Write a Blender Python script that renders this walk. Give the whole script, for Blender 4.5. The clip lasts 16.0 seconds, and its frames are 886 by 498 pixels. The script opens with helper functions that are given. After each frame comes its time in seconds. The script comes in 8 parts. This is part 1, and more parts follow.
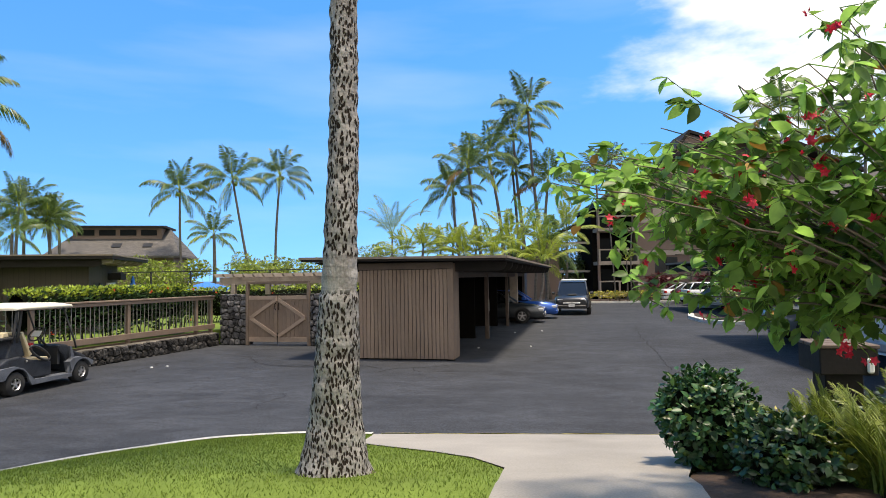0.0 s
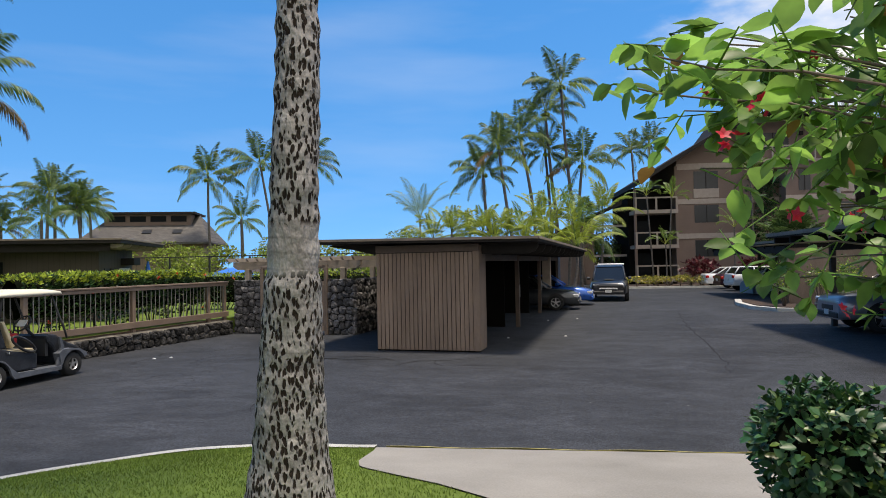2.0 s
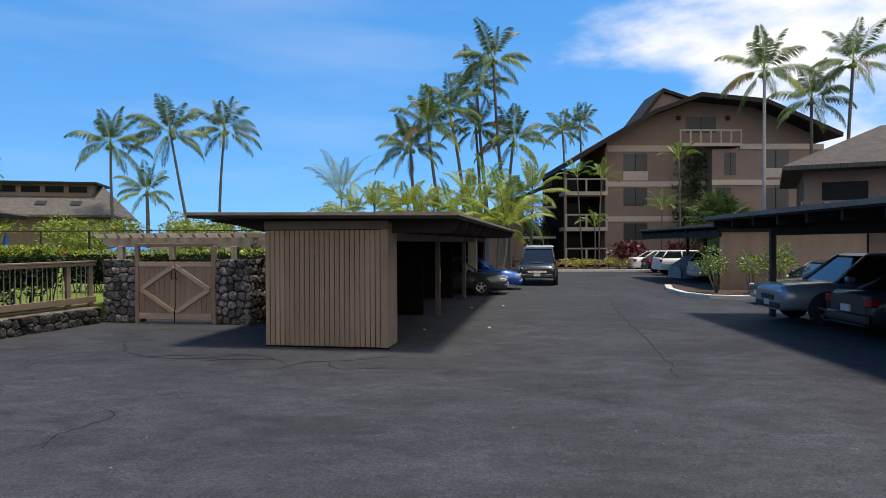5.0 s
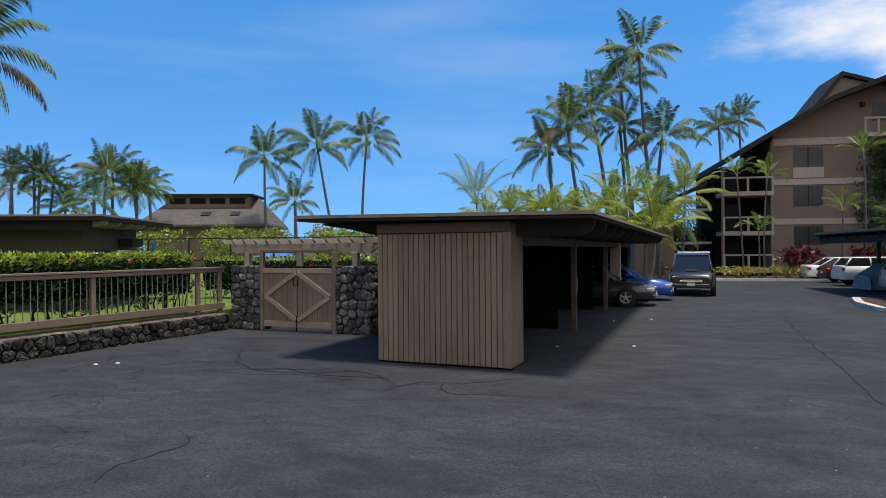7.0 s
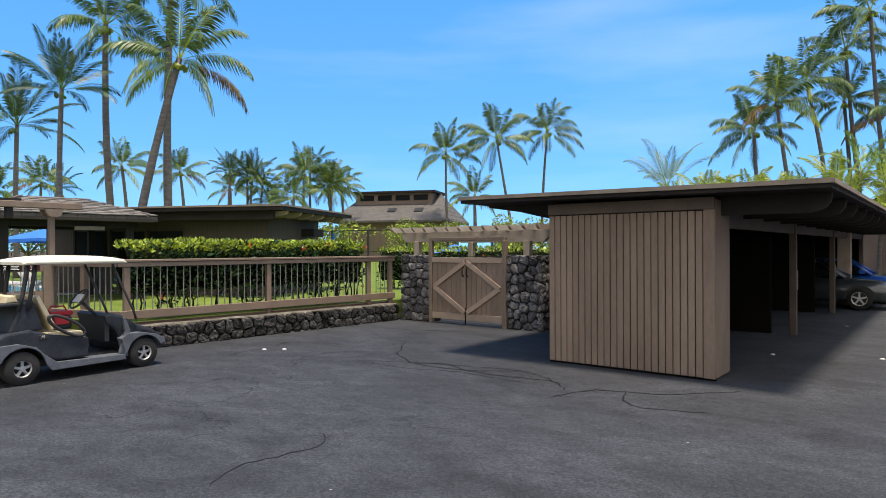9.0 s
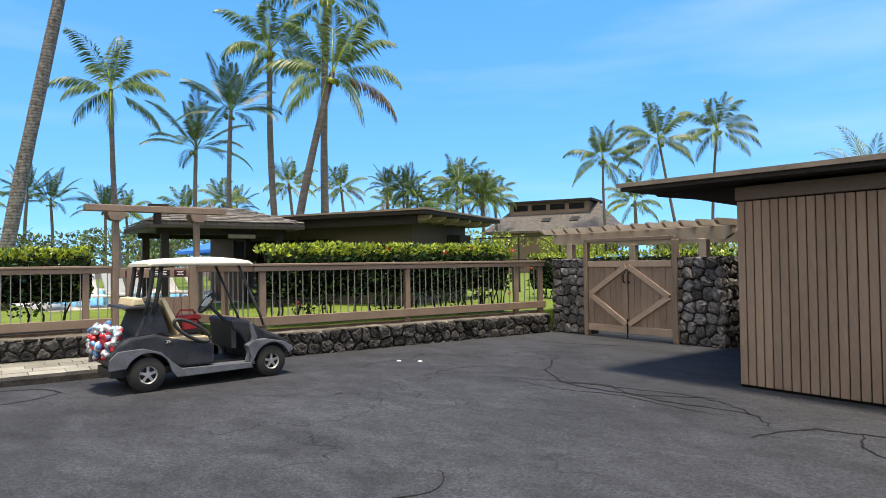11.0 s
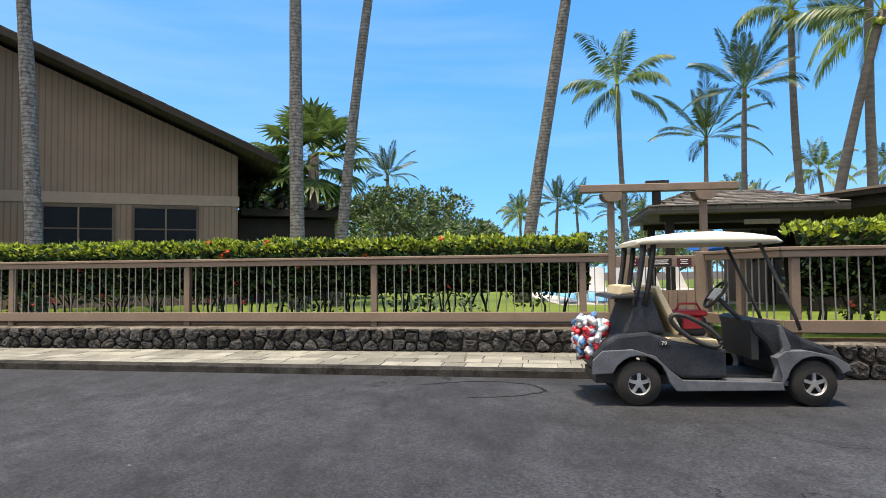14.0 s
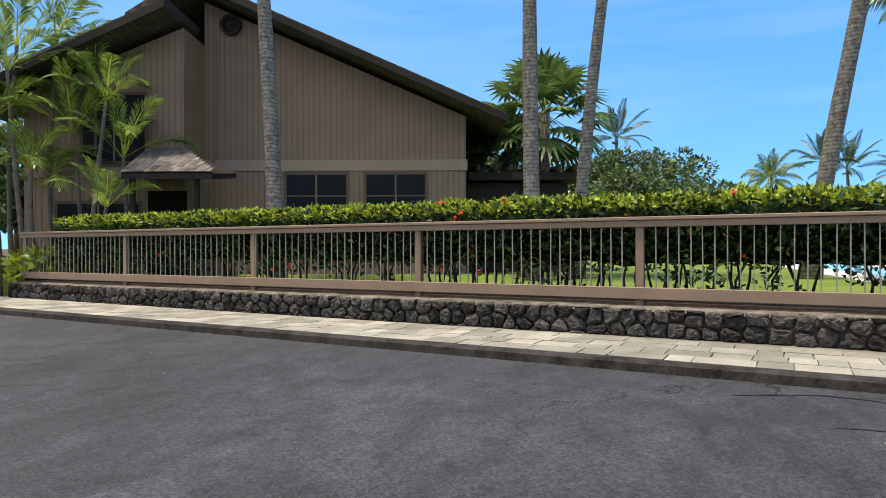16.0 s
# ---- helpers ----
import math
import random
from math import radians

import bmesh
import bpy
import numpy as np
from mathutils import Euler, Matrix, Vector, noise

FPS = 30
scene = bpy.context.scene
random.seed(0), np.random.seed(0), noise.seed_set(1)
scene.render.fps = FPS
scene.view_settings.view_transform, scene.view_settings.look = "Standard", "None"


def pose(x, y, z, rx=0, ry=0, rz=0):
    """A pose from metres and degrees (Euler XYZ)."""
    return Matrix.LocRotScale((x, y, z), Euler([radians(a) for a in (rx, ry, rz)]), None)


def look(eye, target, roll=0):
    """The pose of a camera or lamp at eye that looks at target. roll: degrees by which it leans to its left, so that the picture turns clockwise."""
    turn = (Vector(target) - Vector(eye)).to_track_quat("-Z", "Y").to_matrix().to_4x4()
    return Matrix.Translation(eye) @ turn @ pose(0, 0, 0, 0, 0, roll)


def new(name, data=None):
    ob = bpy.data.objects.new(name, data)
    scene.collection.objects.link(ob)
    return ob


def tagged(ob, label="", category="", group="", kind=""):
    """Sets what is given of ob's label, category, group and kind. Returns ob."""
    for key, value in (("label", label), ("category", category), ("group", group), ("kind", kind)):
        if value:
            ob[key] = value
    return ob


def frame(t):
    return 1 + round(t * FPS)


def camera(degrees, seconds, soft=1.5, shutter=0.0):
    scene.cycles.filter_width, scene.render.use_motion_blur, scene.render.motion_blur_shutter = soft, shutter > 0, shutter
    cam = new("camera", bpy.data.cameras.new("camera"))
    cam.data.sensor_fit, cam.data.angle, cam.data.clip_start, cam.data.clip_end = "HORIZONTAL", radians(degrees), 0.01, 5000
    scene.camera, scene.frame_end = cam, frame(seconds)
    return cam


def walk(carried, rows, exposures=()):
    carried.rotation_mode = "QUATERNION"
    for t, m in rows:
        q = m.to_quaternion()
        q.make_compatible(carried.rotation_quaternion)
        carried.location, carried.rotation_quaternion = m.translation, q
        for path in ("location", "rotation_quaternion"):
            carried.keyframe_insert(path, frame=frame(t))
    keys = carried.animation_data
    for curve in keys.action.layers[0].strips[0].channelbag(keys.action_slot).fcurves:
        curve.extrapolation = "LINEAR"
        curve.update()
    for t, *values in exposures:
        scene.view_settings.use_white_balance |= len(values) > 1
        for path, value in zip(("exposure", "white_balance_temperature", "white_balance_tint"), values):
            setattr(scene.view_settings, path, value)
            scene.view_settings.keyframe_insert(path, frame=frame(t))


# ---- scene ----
cam = camera(69.6, 16.0, soft=0.9)
PATH = [
    (0, (0.948, -0.382, 2.132), (0.725, 1.603, 2.221), -0.9),
    (0.5, (0.907, 0.013, 2.113), (0.471, 1.963, 2.181), -1.3),
    (1, (0.905, 0.396, 2.114), (0.351, 2.317, 2.161), -1.2),
    (1.5, (0.892, 0.79, 2.094), (0.395, 2.726, 2.129), -1.1),
    (2, (0.943, 1.189, 2.075), (0.619, 3.161, 2.121), -1.1),
    (2.5, (0.997, 1.534, 2.076), (0.89, 3.531, 2.117), -1.0),
    (3, (1.077, 1.855, 2.066), (1.075, 3.855, 2.08), -0.6),
    (3.5, (1.15, 2.203, 2.052), (1.143, 4.203, 2.035), -0.2),
    (4.8, (1.135, 3.38, 2.08), (1.03, 5.377, 2.06), -0.2),
    (6, (1.098, 4.45, 2.12), (0.915, 6.442, 2.099), -0.2),
    (6.5, (1.175, 4.853, 2.084), (0.798, 6.817, 2.073), -0.4),
    (7, (1.203, 5.244, 2.04), (0.655, 7.168, 2.045), -0.4),
    (7.5, (1.206, 5.618, 2.007), (0.496, 7.487, 2.028), -0.3),
    (8, (1.152, 5.979, 1.956), (0.307, 7.792, 1.956), -0.2),
    (8.5, (1.024, 6.281, 1.917), (0.067, 8.037, 1.903), -0.2),
    (9, (0.847, 6.597, 1.831), (-0.217, 8.29, 1.83), -0.2),
    (11.5, (-0.185, 8.159, 1.574), (-1.711, 9.45, 1.655), -0.9),
    (12, (-0.47, 8.418, 1.514), (-2.089, 9.587, 1.634), -0.9),
    (12.5, (-0.755, 8.704, 1.43), (-2.507, 9.663, 1.537), -1.0),
    (13, (-1.151, 8.857, 1.391), (-3.04, 9.508, 1.496), -1.1),
    (13.5, (-1.603, 8.929, 1.363), (-3.579, 9.22, 1.458), -0.8),
    (14, (-2.09, 8.915, 1.348), (-4.089, 8.911, 1.426), -0.6),
    (14.5, (-2.595, 8.806, 1.32), (-4.577, 8.54, 1.374), -0.4),
    (15, (-3.12, 8.603, 1.292), (-5.07, 8.159, 1.327), -0.1),
    (15.5, (-3.574, 8.356, 1.273), (-5.499, 7.814, 1.28), -0.4),
    (16, (-4.054, 8.058, 1.252), (-5.94, 7.393, 1.247), -0.2),
]
walk(cam, [(t, look(eye, target, roll)) for t, eye, target, roll in PATH],
     [(t, stops, kelvin, 12) for t, stops, kelvin in ((0.0, 0.98, 7700), (0.5, 0.85, 7500), (2.0, 0.55, 7400), (3.0, 1.0, 7800), (3.5, 1.0, 7800), (6.0, 0.42, 7150), (7.0, 0.46, 7150), (8.0, 0.60, 7250), (8.5, 0.86, 7450), (9.0, 1.0, 7500), (11.5, 1.17, 7900), (13.0, 1.17, 8000), (14.5, 1.10, 7900), (15.0, 1.22, 7850), (16.0, 1.07, 7900))])


# world: clear tropical sky with one bright cloud bank, an added unseen one, high sun
SUN_EL, SUN_AZ = radians(79), radians(112)
world = bpy.data.worlds.new("sky")
scene.world = world
world.use_nodes = True
wn, wl = world.node_tree.nodes, world.node_tree.links
wn.clear()
w_out = wn.new("ShaderNodeOutputWorld")
w_bg = wn.new("ShaderNodeBackground")
w_sky = wn.new("ShaderNodeTexSky")
w_sky.sky_type = "NISHITA"
w_sky.sun_disc = False
w_sky.sun_elevation = SUN_EL
w_sky.sun_rotation = SUN_AZ
w_sky.altitude = 0
w_sky.air_density = 1.0
w_sky.dust_density = 0.0
w_sky.ozone_density = 4.0
w_bg.inputs["Strength"].default_value = 0.15
w_tc = wn.new("ShaderNodeTexCoord")
# cloud bank in one quarter of the sky, broken edges from noise
w_dot = wn.new("ShaderNodeVectorMath")
w_dot.operation = "DOT_PRODUCT"
cloud_dir = Vector((0.66, 0.70, 0.42)).normalized()
w_dot.inputs[1].default_value = cloud_dir
w_no = wn.new("ShaderNodeTexNoise")
w_no.inputs["Scale"].default_value = 2.6
w_no.inputs["Detail"].default_value = 7
w_no.inputs["Roughness"].default_value = 0.55
w_map = wn.new("ShaderNodeMapping")
w_map.inputs["Scale"].default_value = (1, 1, 2.4)
w_ma = wn.new("ShaderNodeMath")
w_ma.operation = "MULTIPLY_ADD"
w_ma.inputs[1].default_value = 0.42
w_mr = wn.new("ShaderNodeMapRange")
w_mr.interpolation_type = "SMOOTHSTEP"
w_mr.inputs["From Min"].default_value = 1.07
w_mr.inputs["From Max"].default_value = 1.17
w_mix = wn.new("ShaderNodeMix")
w_mix.data_type = "RGBA"
w_thin = wn.new("ShaderNodeTexNoise")
w_thin.inputs["Scale"].default_value = 2.0
w_thin.inputs["Detail"].default_value = 8
w_map2 = wn.new("ShaderNodeMapping")
w_map2.inputs["Scale"].default_value = (1, 0.6, 6)
w_mr2 = wn.new("ShaderNodeMapRange")
w_mr2.inputs["From Min"].default_value = 0.48
w_mr2.inputs["From Max"].default_value = 0.80
w_mr2.inputs["To Max"].default_value = 0.13
w_max = wn.new("ShaderNodeMath")
w_max.operation = "MAXIMUM"
wl.new(w_tc.outputs["Generated"], w_dot.inputs[0])
wl.new(w_tc.outputs["Generated"], w_map.inputs["Vector"])
wl.new(w_tc.outputs["Generated"], w_map2.inputs["Vector"])
wl.new(w_map.outputs[0], w_no.inputs["Vector"])
wl.new(w_map2.outputs[0], w_thin.inputs["Vector"])
wl.new(w_no.outputs["Fac"], w_ma.inputs[0])
wl.new(w_dot.outputs["Value"], w_ma.inputs[2])
wl.new(w_ma.outputs[0], w_mr.inputs["Value"])
wl.new(w_thin.outputs["Fac"], w_mr2.inputs["Value"])
wl.new(w_mr.outputs[0], w_max.inputs[0])
wl.new(w_mr2.outputs[0], w_max.inputs[1])
# a second bank, unseen in the south, added as white fill for south-facing walls
w_dot2 = wn.new("ShaderNodeVectorMath")
w_dot2.operation = "DOT_PRODUCT"
w_dot2.inputs[1].default_value = Vector((0.45, -0.85, 0.30)).normalized()
w_ma2 = wn.new("ShaderNodeMath")
w_ma2.operation = "MULTIPLY_ADD"
w_ma2.inputs[1].default_value = 0.6
w_mr3 = wn.new("ShaderNodeMapRange")
w_mr3.interpolation_type = "SMOOTHSTEP"
w_mr3.inputs["From Min"].default_value = 0.82
w_mr3.inputs["From Max"].default_value = 0.98
w_max2 = wn.new("ShaderNodeMath")
w_max2.operation = "MAXIMUM"
wl.new(w_tc.outputs["Generated"], w_dot2.inputs[0])
wl.new(w_no.outputs["Fac"], w_ma2.inputs[0])
wl.new(w_dot2.outputs["Value"], w_ma2.inputs[2])
wl.new(w_ma2.outputs[0], w_mr3.inputs["Value"])
wl.new(w_max.outputs[0], w_max2.inputs[0])
wl.new(w_mr3.outputs[0], w_max2.inputs[1])
wl.new(w_max2.outputs[0], w_mix.inputs["Factor"])
# keep the low sky clear and blue down to the roofs, as over the sea
w_lift = wn.new("ShaderNodeVectorMath")
w_lift.operation = "MULTIPLY_ADD"
w_lift.inputs[1].default_value = (1, 1, 0.80)
w_lift.inputs[2].default_value = (0, 0, 0.22)
w_hs = wn.new("ShaderNodeHueSaturation")
w_hs.inputs["Saturation"].default_value = 1.3
w_hs.inputs["Hue"].default_value = 0.499
w_hs.inputs["Value"].default_value = 1.10
wl.new(w_tc.outputs["Generated"], w_lift.inputs[0])
wl.new(w_lift.outputs[0], w_sky.inputs["Vector"])
wl.new(w_sky.outputs[0], w_hs.inputs["Color"])
wl.new(w_hs.outputs[0], w_mix.inputs["A"])
w_mix.inputs["B"].default_value = (4.7, 4.95, 5.3, 1)
wl.new(w_mix.outputs["Result"], w_bg.inputs["Color"])
wl.new(w_bg.outputs[0], w_out.inputs[0])

sun_data = bpy.data.lights.new("sun", "SUN")
sun_data.energy = 3.1
sun_data.angle = radians(8.0)
sun_data.color = (1.0, 0.94, 0.85)
sun = new("sun", sun_data)
sun_way = Vector((math.sin(SUN_AZ) * math.cos(SUN_EL), math.cos(SUN_AZ) * math.cos(SUN_EL), math.sin(SUN_EL)))
sun.matrix_world = look(sun_way * 60, (0, 0, 0))


# ---- materials ----
def mat(name, base, rough=0.7, metal=0.0, var=0.25, scale=4.0, fine=40.0, bump=0.15, tint=None, rand=0.0, spec=0.5, trans=0.0, stretch=(1, 1, 1), coat=0.0, isl=0.0):
    """A surface with two scales of variation: broad stains and fine grain; rand varies it from object to object, isl from island to island."""
    m = bpy.data.materials.new(name)
    m.use_nodes = True
    n, l = m.node_tree.nodes, m.node_tree.links
    b = n["Principled BSDF"]
    tc = n.new("ShaderNodeTexCoord")
    geo = n.new("ShaderNodeNewGeometry")
    mp = n.new("ShaderNodeMapping")
    mp.inputs["Scale"].default_value = stretch
    l.new(geo.outputs["Position"], mp.inputs["Vector"])
    n1 = n.new("ShaderNodeTexNoise")
    n1.inputs["Scale"].default_value, n1.inputs["Detail"].default_value = scale, 4
    n2 = n.new("ShaderNodeTexNoise")
    n2.inputs["Scale"].default_value, n2.inputs["Detail"].default_value = fine, 3
    l.new(mp.outputs[0], n1.inputs["Vector"])
    l.new(mp.outputs[0], n2.inputs["Vector"])
    add = n.new("ShaderNodeMath")
    add.operation = "MULTIPLY_ADD"
    l.new(n2.outputs["Fac"], add.inputs[0])
    add.inputs[1].default_value = 0.6
    l.new(n1.outputs["Fac"], add.inputs[2])
    mr = n.new("ShaderNodeMapRange")
    mr.inputs["From Min"].default_value, mr.inputs["From Max"].default_value = 0.45, 1.15
    l.new(add.outputs[0], mr.inputs["Value"])
    mix = n.new("ShaderNodeMix")
    mix.data_type = "RGBA"
    dark = tuple(c * (1 - var) for c in base)
    light = tuple(min(1, c * (1 + var)) for c in (tint or base))
    mix.inputs["A"].default_value, mix.inputs["B"].default_value = (*dark, 1), (*light, 1)
    l.new(mr.outputs[0], mix.inputs["Factor"])
    col = mix.outputs["Result"]
    if rand or isl:
        hs = n.new("ShaderNodeHueSaturation")
        vr = n.new("ShaderNodeMapRange")
        amount = rand or isl
        vr.inputs["To Min"].default_value, vr.inputs["To Max"].default_value = 1 - amount, 1 + amount
        if rand:
            oi = n.new("ShaderNodeObjectInfo")
            l.new(oi.outputs["Random"], vr.inputs["Value"])
        else:
            l.new(geo.outputs["Random Per Island"], vr.inputs["Value"])
        l.new(vr.outputs[0], hs.inputs["Value"])
        l.new(col, hs.inputs["Color"])
        col = hs.outputs[0]
    l.new(col, b.inputs["Base Color"])
    b.inputs["Roughness"].default_value, b.inputs["Metallic"].default_value = rough, metal
    b.inputs["Specular IOR Level"].default_value = spec
    if coat:
        b.inputs["Coat Weight"].default_value = coat
        b.inputs["Coat Roughness"].default_value = 0.06
    if bump:
        bp = n.new("ShaderNodeBump")
        bp.inputs["Strength"].default_value, bp.inputs["Distance"].default_value = bump, 0.02
        l.new(add.outputs[0], bp.inputs["Height"])
        l.new(bp.outputs[0], b.inputs["Normal"])
    if trans:
        tr = n.new("ShaderNodeBsdfTranslucent")
        l.new(col, tr.inputs["Color"])
        ms = n.new("ShaderNodeMixShader")
        ms.inputs[0].default_value = trans
        l.new(b.outputs[0], ms.inputs[1])
        l.new(tr.outputs[0], ms.inputs[2])
        l.new(ms.outputs[0], n["Material Output"].inputs[0])
    return m


def asphalt_mat():
    m = mat("asphalt", (0.0315, 0.0345, 0.0405), 0.85, var=0.45, scale=0.3, fine=70, bump=0.45, spec=0.35)
    n, l = m.node_tree.nodes, m.node_tree.links
    b = n["Principled BSDF"]
    old = b.inputs["Base Color"].links[0].from_socket
    geo = [q for q in n if q.bl_idname == "ShaderNodeNewGeometry"][0]
    # wandering cracks: cell borders of a distorted voronoi, shown in patches
    dn = n.new("ShaderNodeTexNoise")
    dn.inputs["Scale"].default_value, dn.inputs["Detail"].default_value = 1.1, 5
    l.new(geo.outputs["Position"], dn.inputs["Vector"])
    vm = n.new("ShaderNodeVectorMath")
    vm.operation = "MULTIPLY_ADD"
    l.new(dn.outputs["Color"], vm.inputs[0])
    vm.inputs[1].default_value = (1.6, 1.6, 0)
    l.new(geo.outputs["Position"], vm.inputs[2])
    vo = n.new("ShaderNodeTexVoronoi")
    vo.feature = "DISTANCE_TO_EDGE"
    vo.inputs["Scale"].default_value = 0.42
    l.new(vm.outputs[0], vo.inputs["Vector"])
    cr = n.new("ShaderNodeMapRange")
    cr.inputs["From Min"].default_value, cr.inputs["From Max"].default_value = 0.002, 0.005
    cr.inputs["To Min"].default_value, cr.inputs["To Max"].default_value = 0.22, 1
    l.new(vo.outputs["Distance"], cr.inputs["Value"])
    pn = n.new("ShaderNodeTexNoise")
    pn.inputs["Scale"].default_value = 0.22
    l.new(geo.outputs["Position"], pn.inputs["Vector"])
    pr = n.new("ShaderNodeMapRange")
    pr.inputs["From Min"].default_value, pr.inputs["From Max"].default_value = 0.52, 0.60
    l.new(pn.outputs["Fac"], pr.inputs["Value"])
    mx = n.new("ShaderNodeMix")
    mx.inputs["A"].default_value = 1
    l.new(pr.outputs[0], mx.inputs["Factor"])
    l.new(cr.outputs[0], mx.inputs["B"])
    # pale grit
    gv = n.new("ShaderNodeTexVoronoi")
    gv.inputs["Scale"].default_value = 2.2
    l.new(geo.outputs["Position"], gv.inputs["Vector"])
    gr = n.new("ShaderNodeMapRange")
    gr.inputs["From Min"].default_value, gr.inputs["From Max"].default_value = 0.022, 0.03
    gr.inputs["To Min"].default_value, gr.inputs["To Max"].default_value = 1, 0
    l.new(gv.outputs["Distance"], gr.inputs["Value"])
    mu = n.new("ShaderNodeMix")
    mu.data_type, mu.blend_type = "RGBA", "MULTIPLY"
    mu.inputs["Factor"].default_value = 1
    # chippings: strong grain at stone size, and worn lighter blotches along the drive
    g1 = n.new("ShaderNodeTexNoise")
    g1.inputs["Scale"].default_value, g1.inputs["Detail"].default_value, g1.inputs["Roughness"].default_value = 26, 10, 0.9
    l.new(geo.outputs["Position"], g1.inputs["Vector"])
    h1 = n.new("ShaderNodeMapRange")
    h1.inputs["From Min"].default_value, h1.inputs["From Max"].default_value = 0.36, 0.66
    h1.inputs["To Min"].default_value, h1.inputs["To Max"].default_value = 0.62, 1.40
    l.new(g1.outputs["Fac"], h1.inputs["Value"])
    st = n.new("ShaderNodeMapping")
    st.inputs["Rotation"].default_value = (0, 0, radians(-35))
    st.inputs["Scale"].default_value = (0.8, 1.4, 1)
    l.new(geo.outputs["Position"], st.inputs["Vector"])
    g2 = n.new("ShaderNodeTexNoise")
    g2.inputs["Scale"].default_value, g2.inputs["Detail"].default_value, g2.inputs["Distortion"].default_value = 0.9, 6, 1.2
    l.new(st.outputs[0], g2.inputs["Vector"])
    h2 = n.new("ShaderNodeMapRange")
    h2.inputs["From Min"].default_value, h2.inputs["From Max"].default_value = 0.35, 0.65
    h2.inputs["To Min"].default_value, h2.inputs["To Max"].default_value = 0.74, 1.22
    l.new(g2.outputs["Fac"], h2.inputs["Value"])
    hm = n.new("ShaderNodeMath")
    hm.operation = "MULTIPLY"
    l.new(h1.outputs[0], hm.inputs[0])
    l.new(h2.outputs[0], hm.inputs[1])
    # flaking sealcoat in broken patches
    g3 = n.new("ShaderNodeTexNoise")
    g3.inputs["Scale"].default_value, g3.inputs["Detail"].default_value, g3.inputs["Roughness"].default_value = 3.2, 9, 0.68
    l.new(st.outputs[0], g3.inputs["Vector"])
    h3 = n.new("ShaderNodeMapRange")
    h3.inputs["From Min"].default_value, h3.inputs["From Max"].default_value = 0.50, 0.56
    h3.inputs["To Min"].default_value, h3.inputs["To Max"].default_value = 1.0, 0.80
    l.new(g3.outputs["Fac"], h3.inputs["Value"])
    hw = n.new("ShaderNodeMath")
    hw.operation = "MULTIPLY"
    l.new(hm.outputs[0], hw.inputs[0])
    l.new(h3.outputs[0], hw.inputs[1])
    hm = hw
    m0 = n.new("ShaderNodeMix")
    m0.data_type, m0.blend_type = "RGBA", "MULTIPLY"
    m0.inputs["Factor"].default_value = 1
    # single chippings, light and dark
    ch = n.new("ShaderNodeTexVoronoi")
    ch.inputs["Scale"].default_value = 58
    l.new(geo.outputs["Position"], ch.inputs["Vector"])
    cs = n.new("ShaderNodeSeparateColor")
    l.new(ch.outputs["Color"], cs.inputs[0])
    cm = n.new("ShaderNodeMapRange")
    cm.inputs["To Min"].default_value, cm.inputs["To Max"].default_value = 0.6, 1.4
    l.new(cs.outputs[0], cm.inputs["Value"])
    cx = n.new("ShaderNodeMath")
    cx.operation = "MULTIPLY"
    l.new(hm.outputs[0], cx.inputs[0])
    l.new(cm.outputs[0], cx.inputs[1])
    hm = cx
    l.new(old, m0.inputs["A"])
    l.new(hm.outputs[0], m0.inputs["B"])
    l.new(m0.outputs["Result"], mu.inputs["A"])
    l.new(mx.outputs["Result"], mu.inputs["B"])
    mg = n.new("ShaderNodeMix")
    mg.data_type = "RGBA"
    l.new(gr.outputs[0], mg.inputs["Factor"])
    l.new(mu.outputs["Result"], mg.inputs["A"])
    mg.inputs["B"].default_value = (0.22, 0.21, 0.19, 1)
    l.new(mg.outputs["Result"], b.inputs["Base Color"])
    return m


def siding_mat(name, base, pitch, rand=0.0):
    """Painted vertical grooved boards, too far off to build: grooves along the horizontal."""
    m = mat(name, base, 0.75, var=0.14, scale=1.2, fine=30, bump=0.0, rand=rand)
    n, l = m.node_tree.nodes, m.node_tree.links
    b = n["Principled BSDF"]
    geo = [q for q in n if q.bl_idname == "ShaderNodeNewGeometry"][0]
    sx = n.new("ShaderNodeSeparateXYZ")
    l.new(geo.outputs["Position"], sx.inputs[0])
    ad = n.new("ShaderNodeMath")
    ad.operation = "ADD"
    l.new(sx.outputs[0], ad.inputs[0])
    l.new(sx.outputs[1], ad.inputs[1])
    pp = n.new("ShaderNodeMath")
    pp.operation = "PINGPONG"
    pp.inputs[1].default_value = pitch / 2
    l.new(ad.outputs[0], pp.inputs[0])
    mr = n.new("ShaderNodeMapRange")
    mr.inputs["From Min"].default_value, mr.inputs["From Max"].default_value = 0.004, 0.014
    l.new(pp.outputs[0], mr.inputs["Value"])
    bp = n.new("ShaderNodeBump")
    bp.inputs["Strength"].default_value, bp.inputs["Distance"].default_value = 0.35, 0.02
    l.new(mr.outputs[0], bp.inputs["Height"])
    l.new(bp.outputs[0], b.inputs["Normal"])
    old = b.inputs["Base Color"].links[0].from_socket
    mu = n.new("ShaderNodeMix")
    mu.data_type, mu.blend_type = "RGBA", "MULTIPLY"
    g2 = n.new("ShaderNodeMapRange")
    g2.inputs["To Min"].default_value = 0.66
    l.new(mr.outputs[0], g2.inputs["Value"])
    mu.inputs["Factor"].default_value = 1
    l.new(old, mu.inputs["A"])
    l.new(g2.outputs[0], mu.inputs["B"])
    l.new(mu.outputs["Result"], b.inputs["Base Color"])
    return m


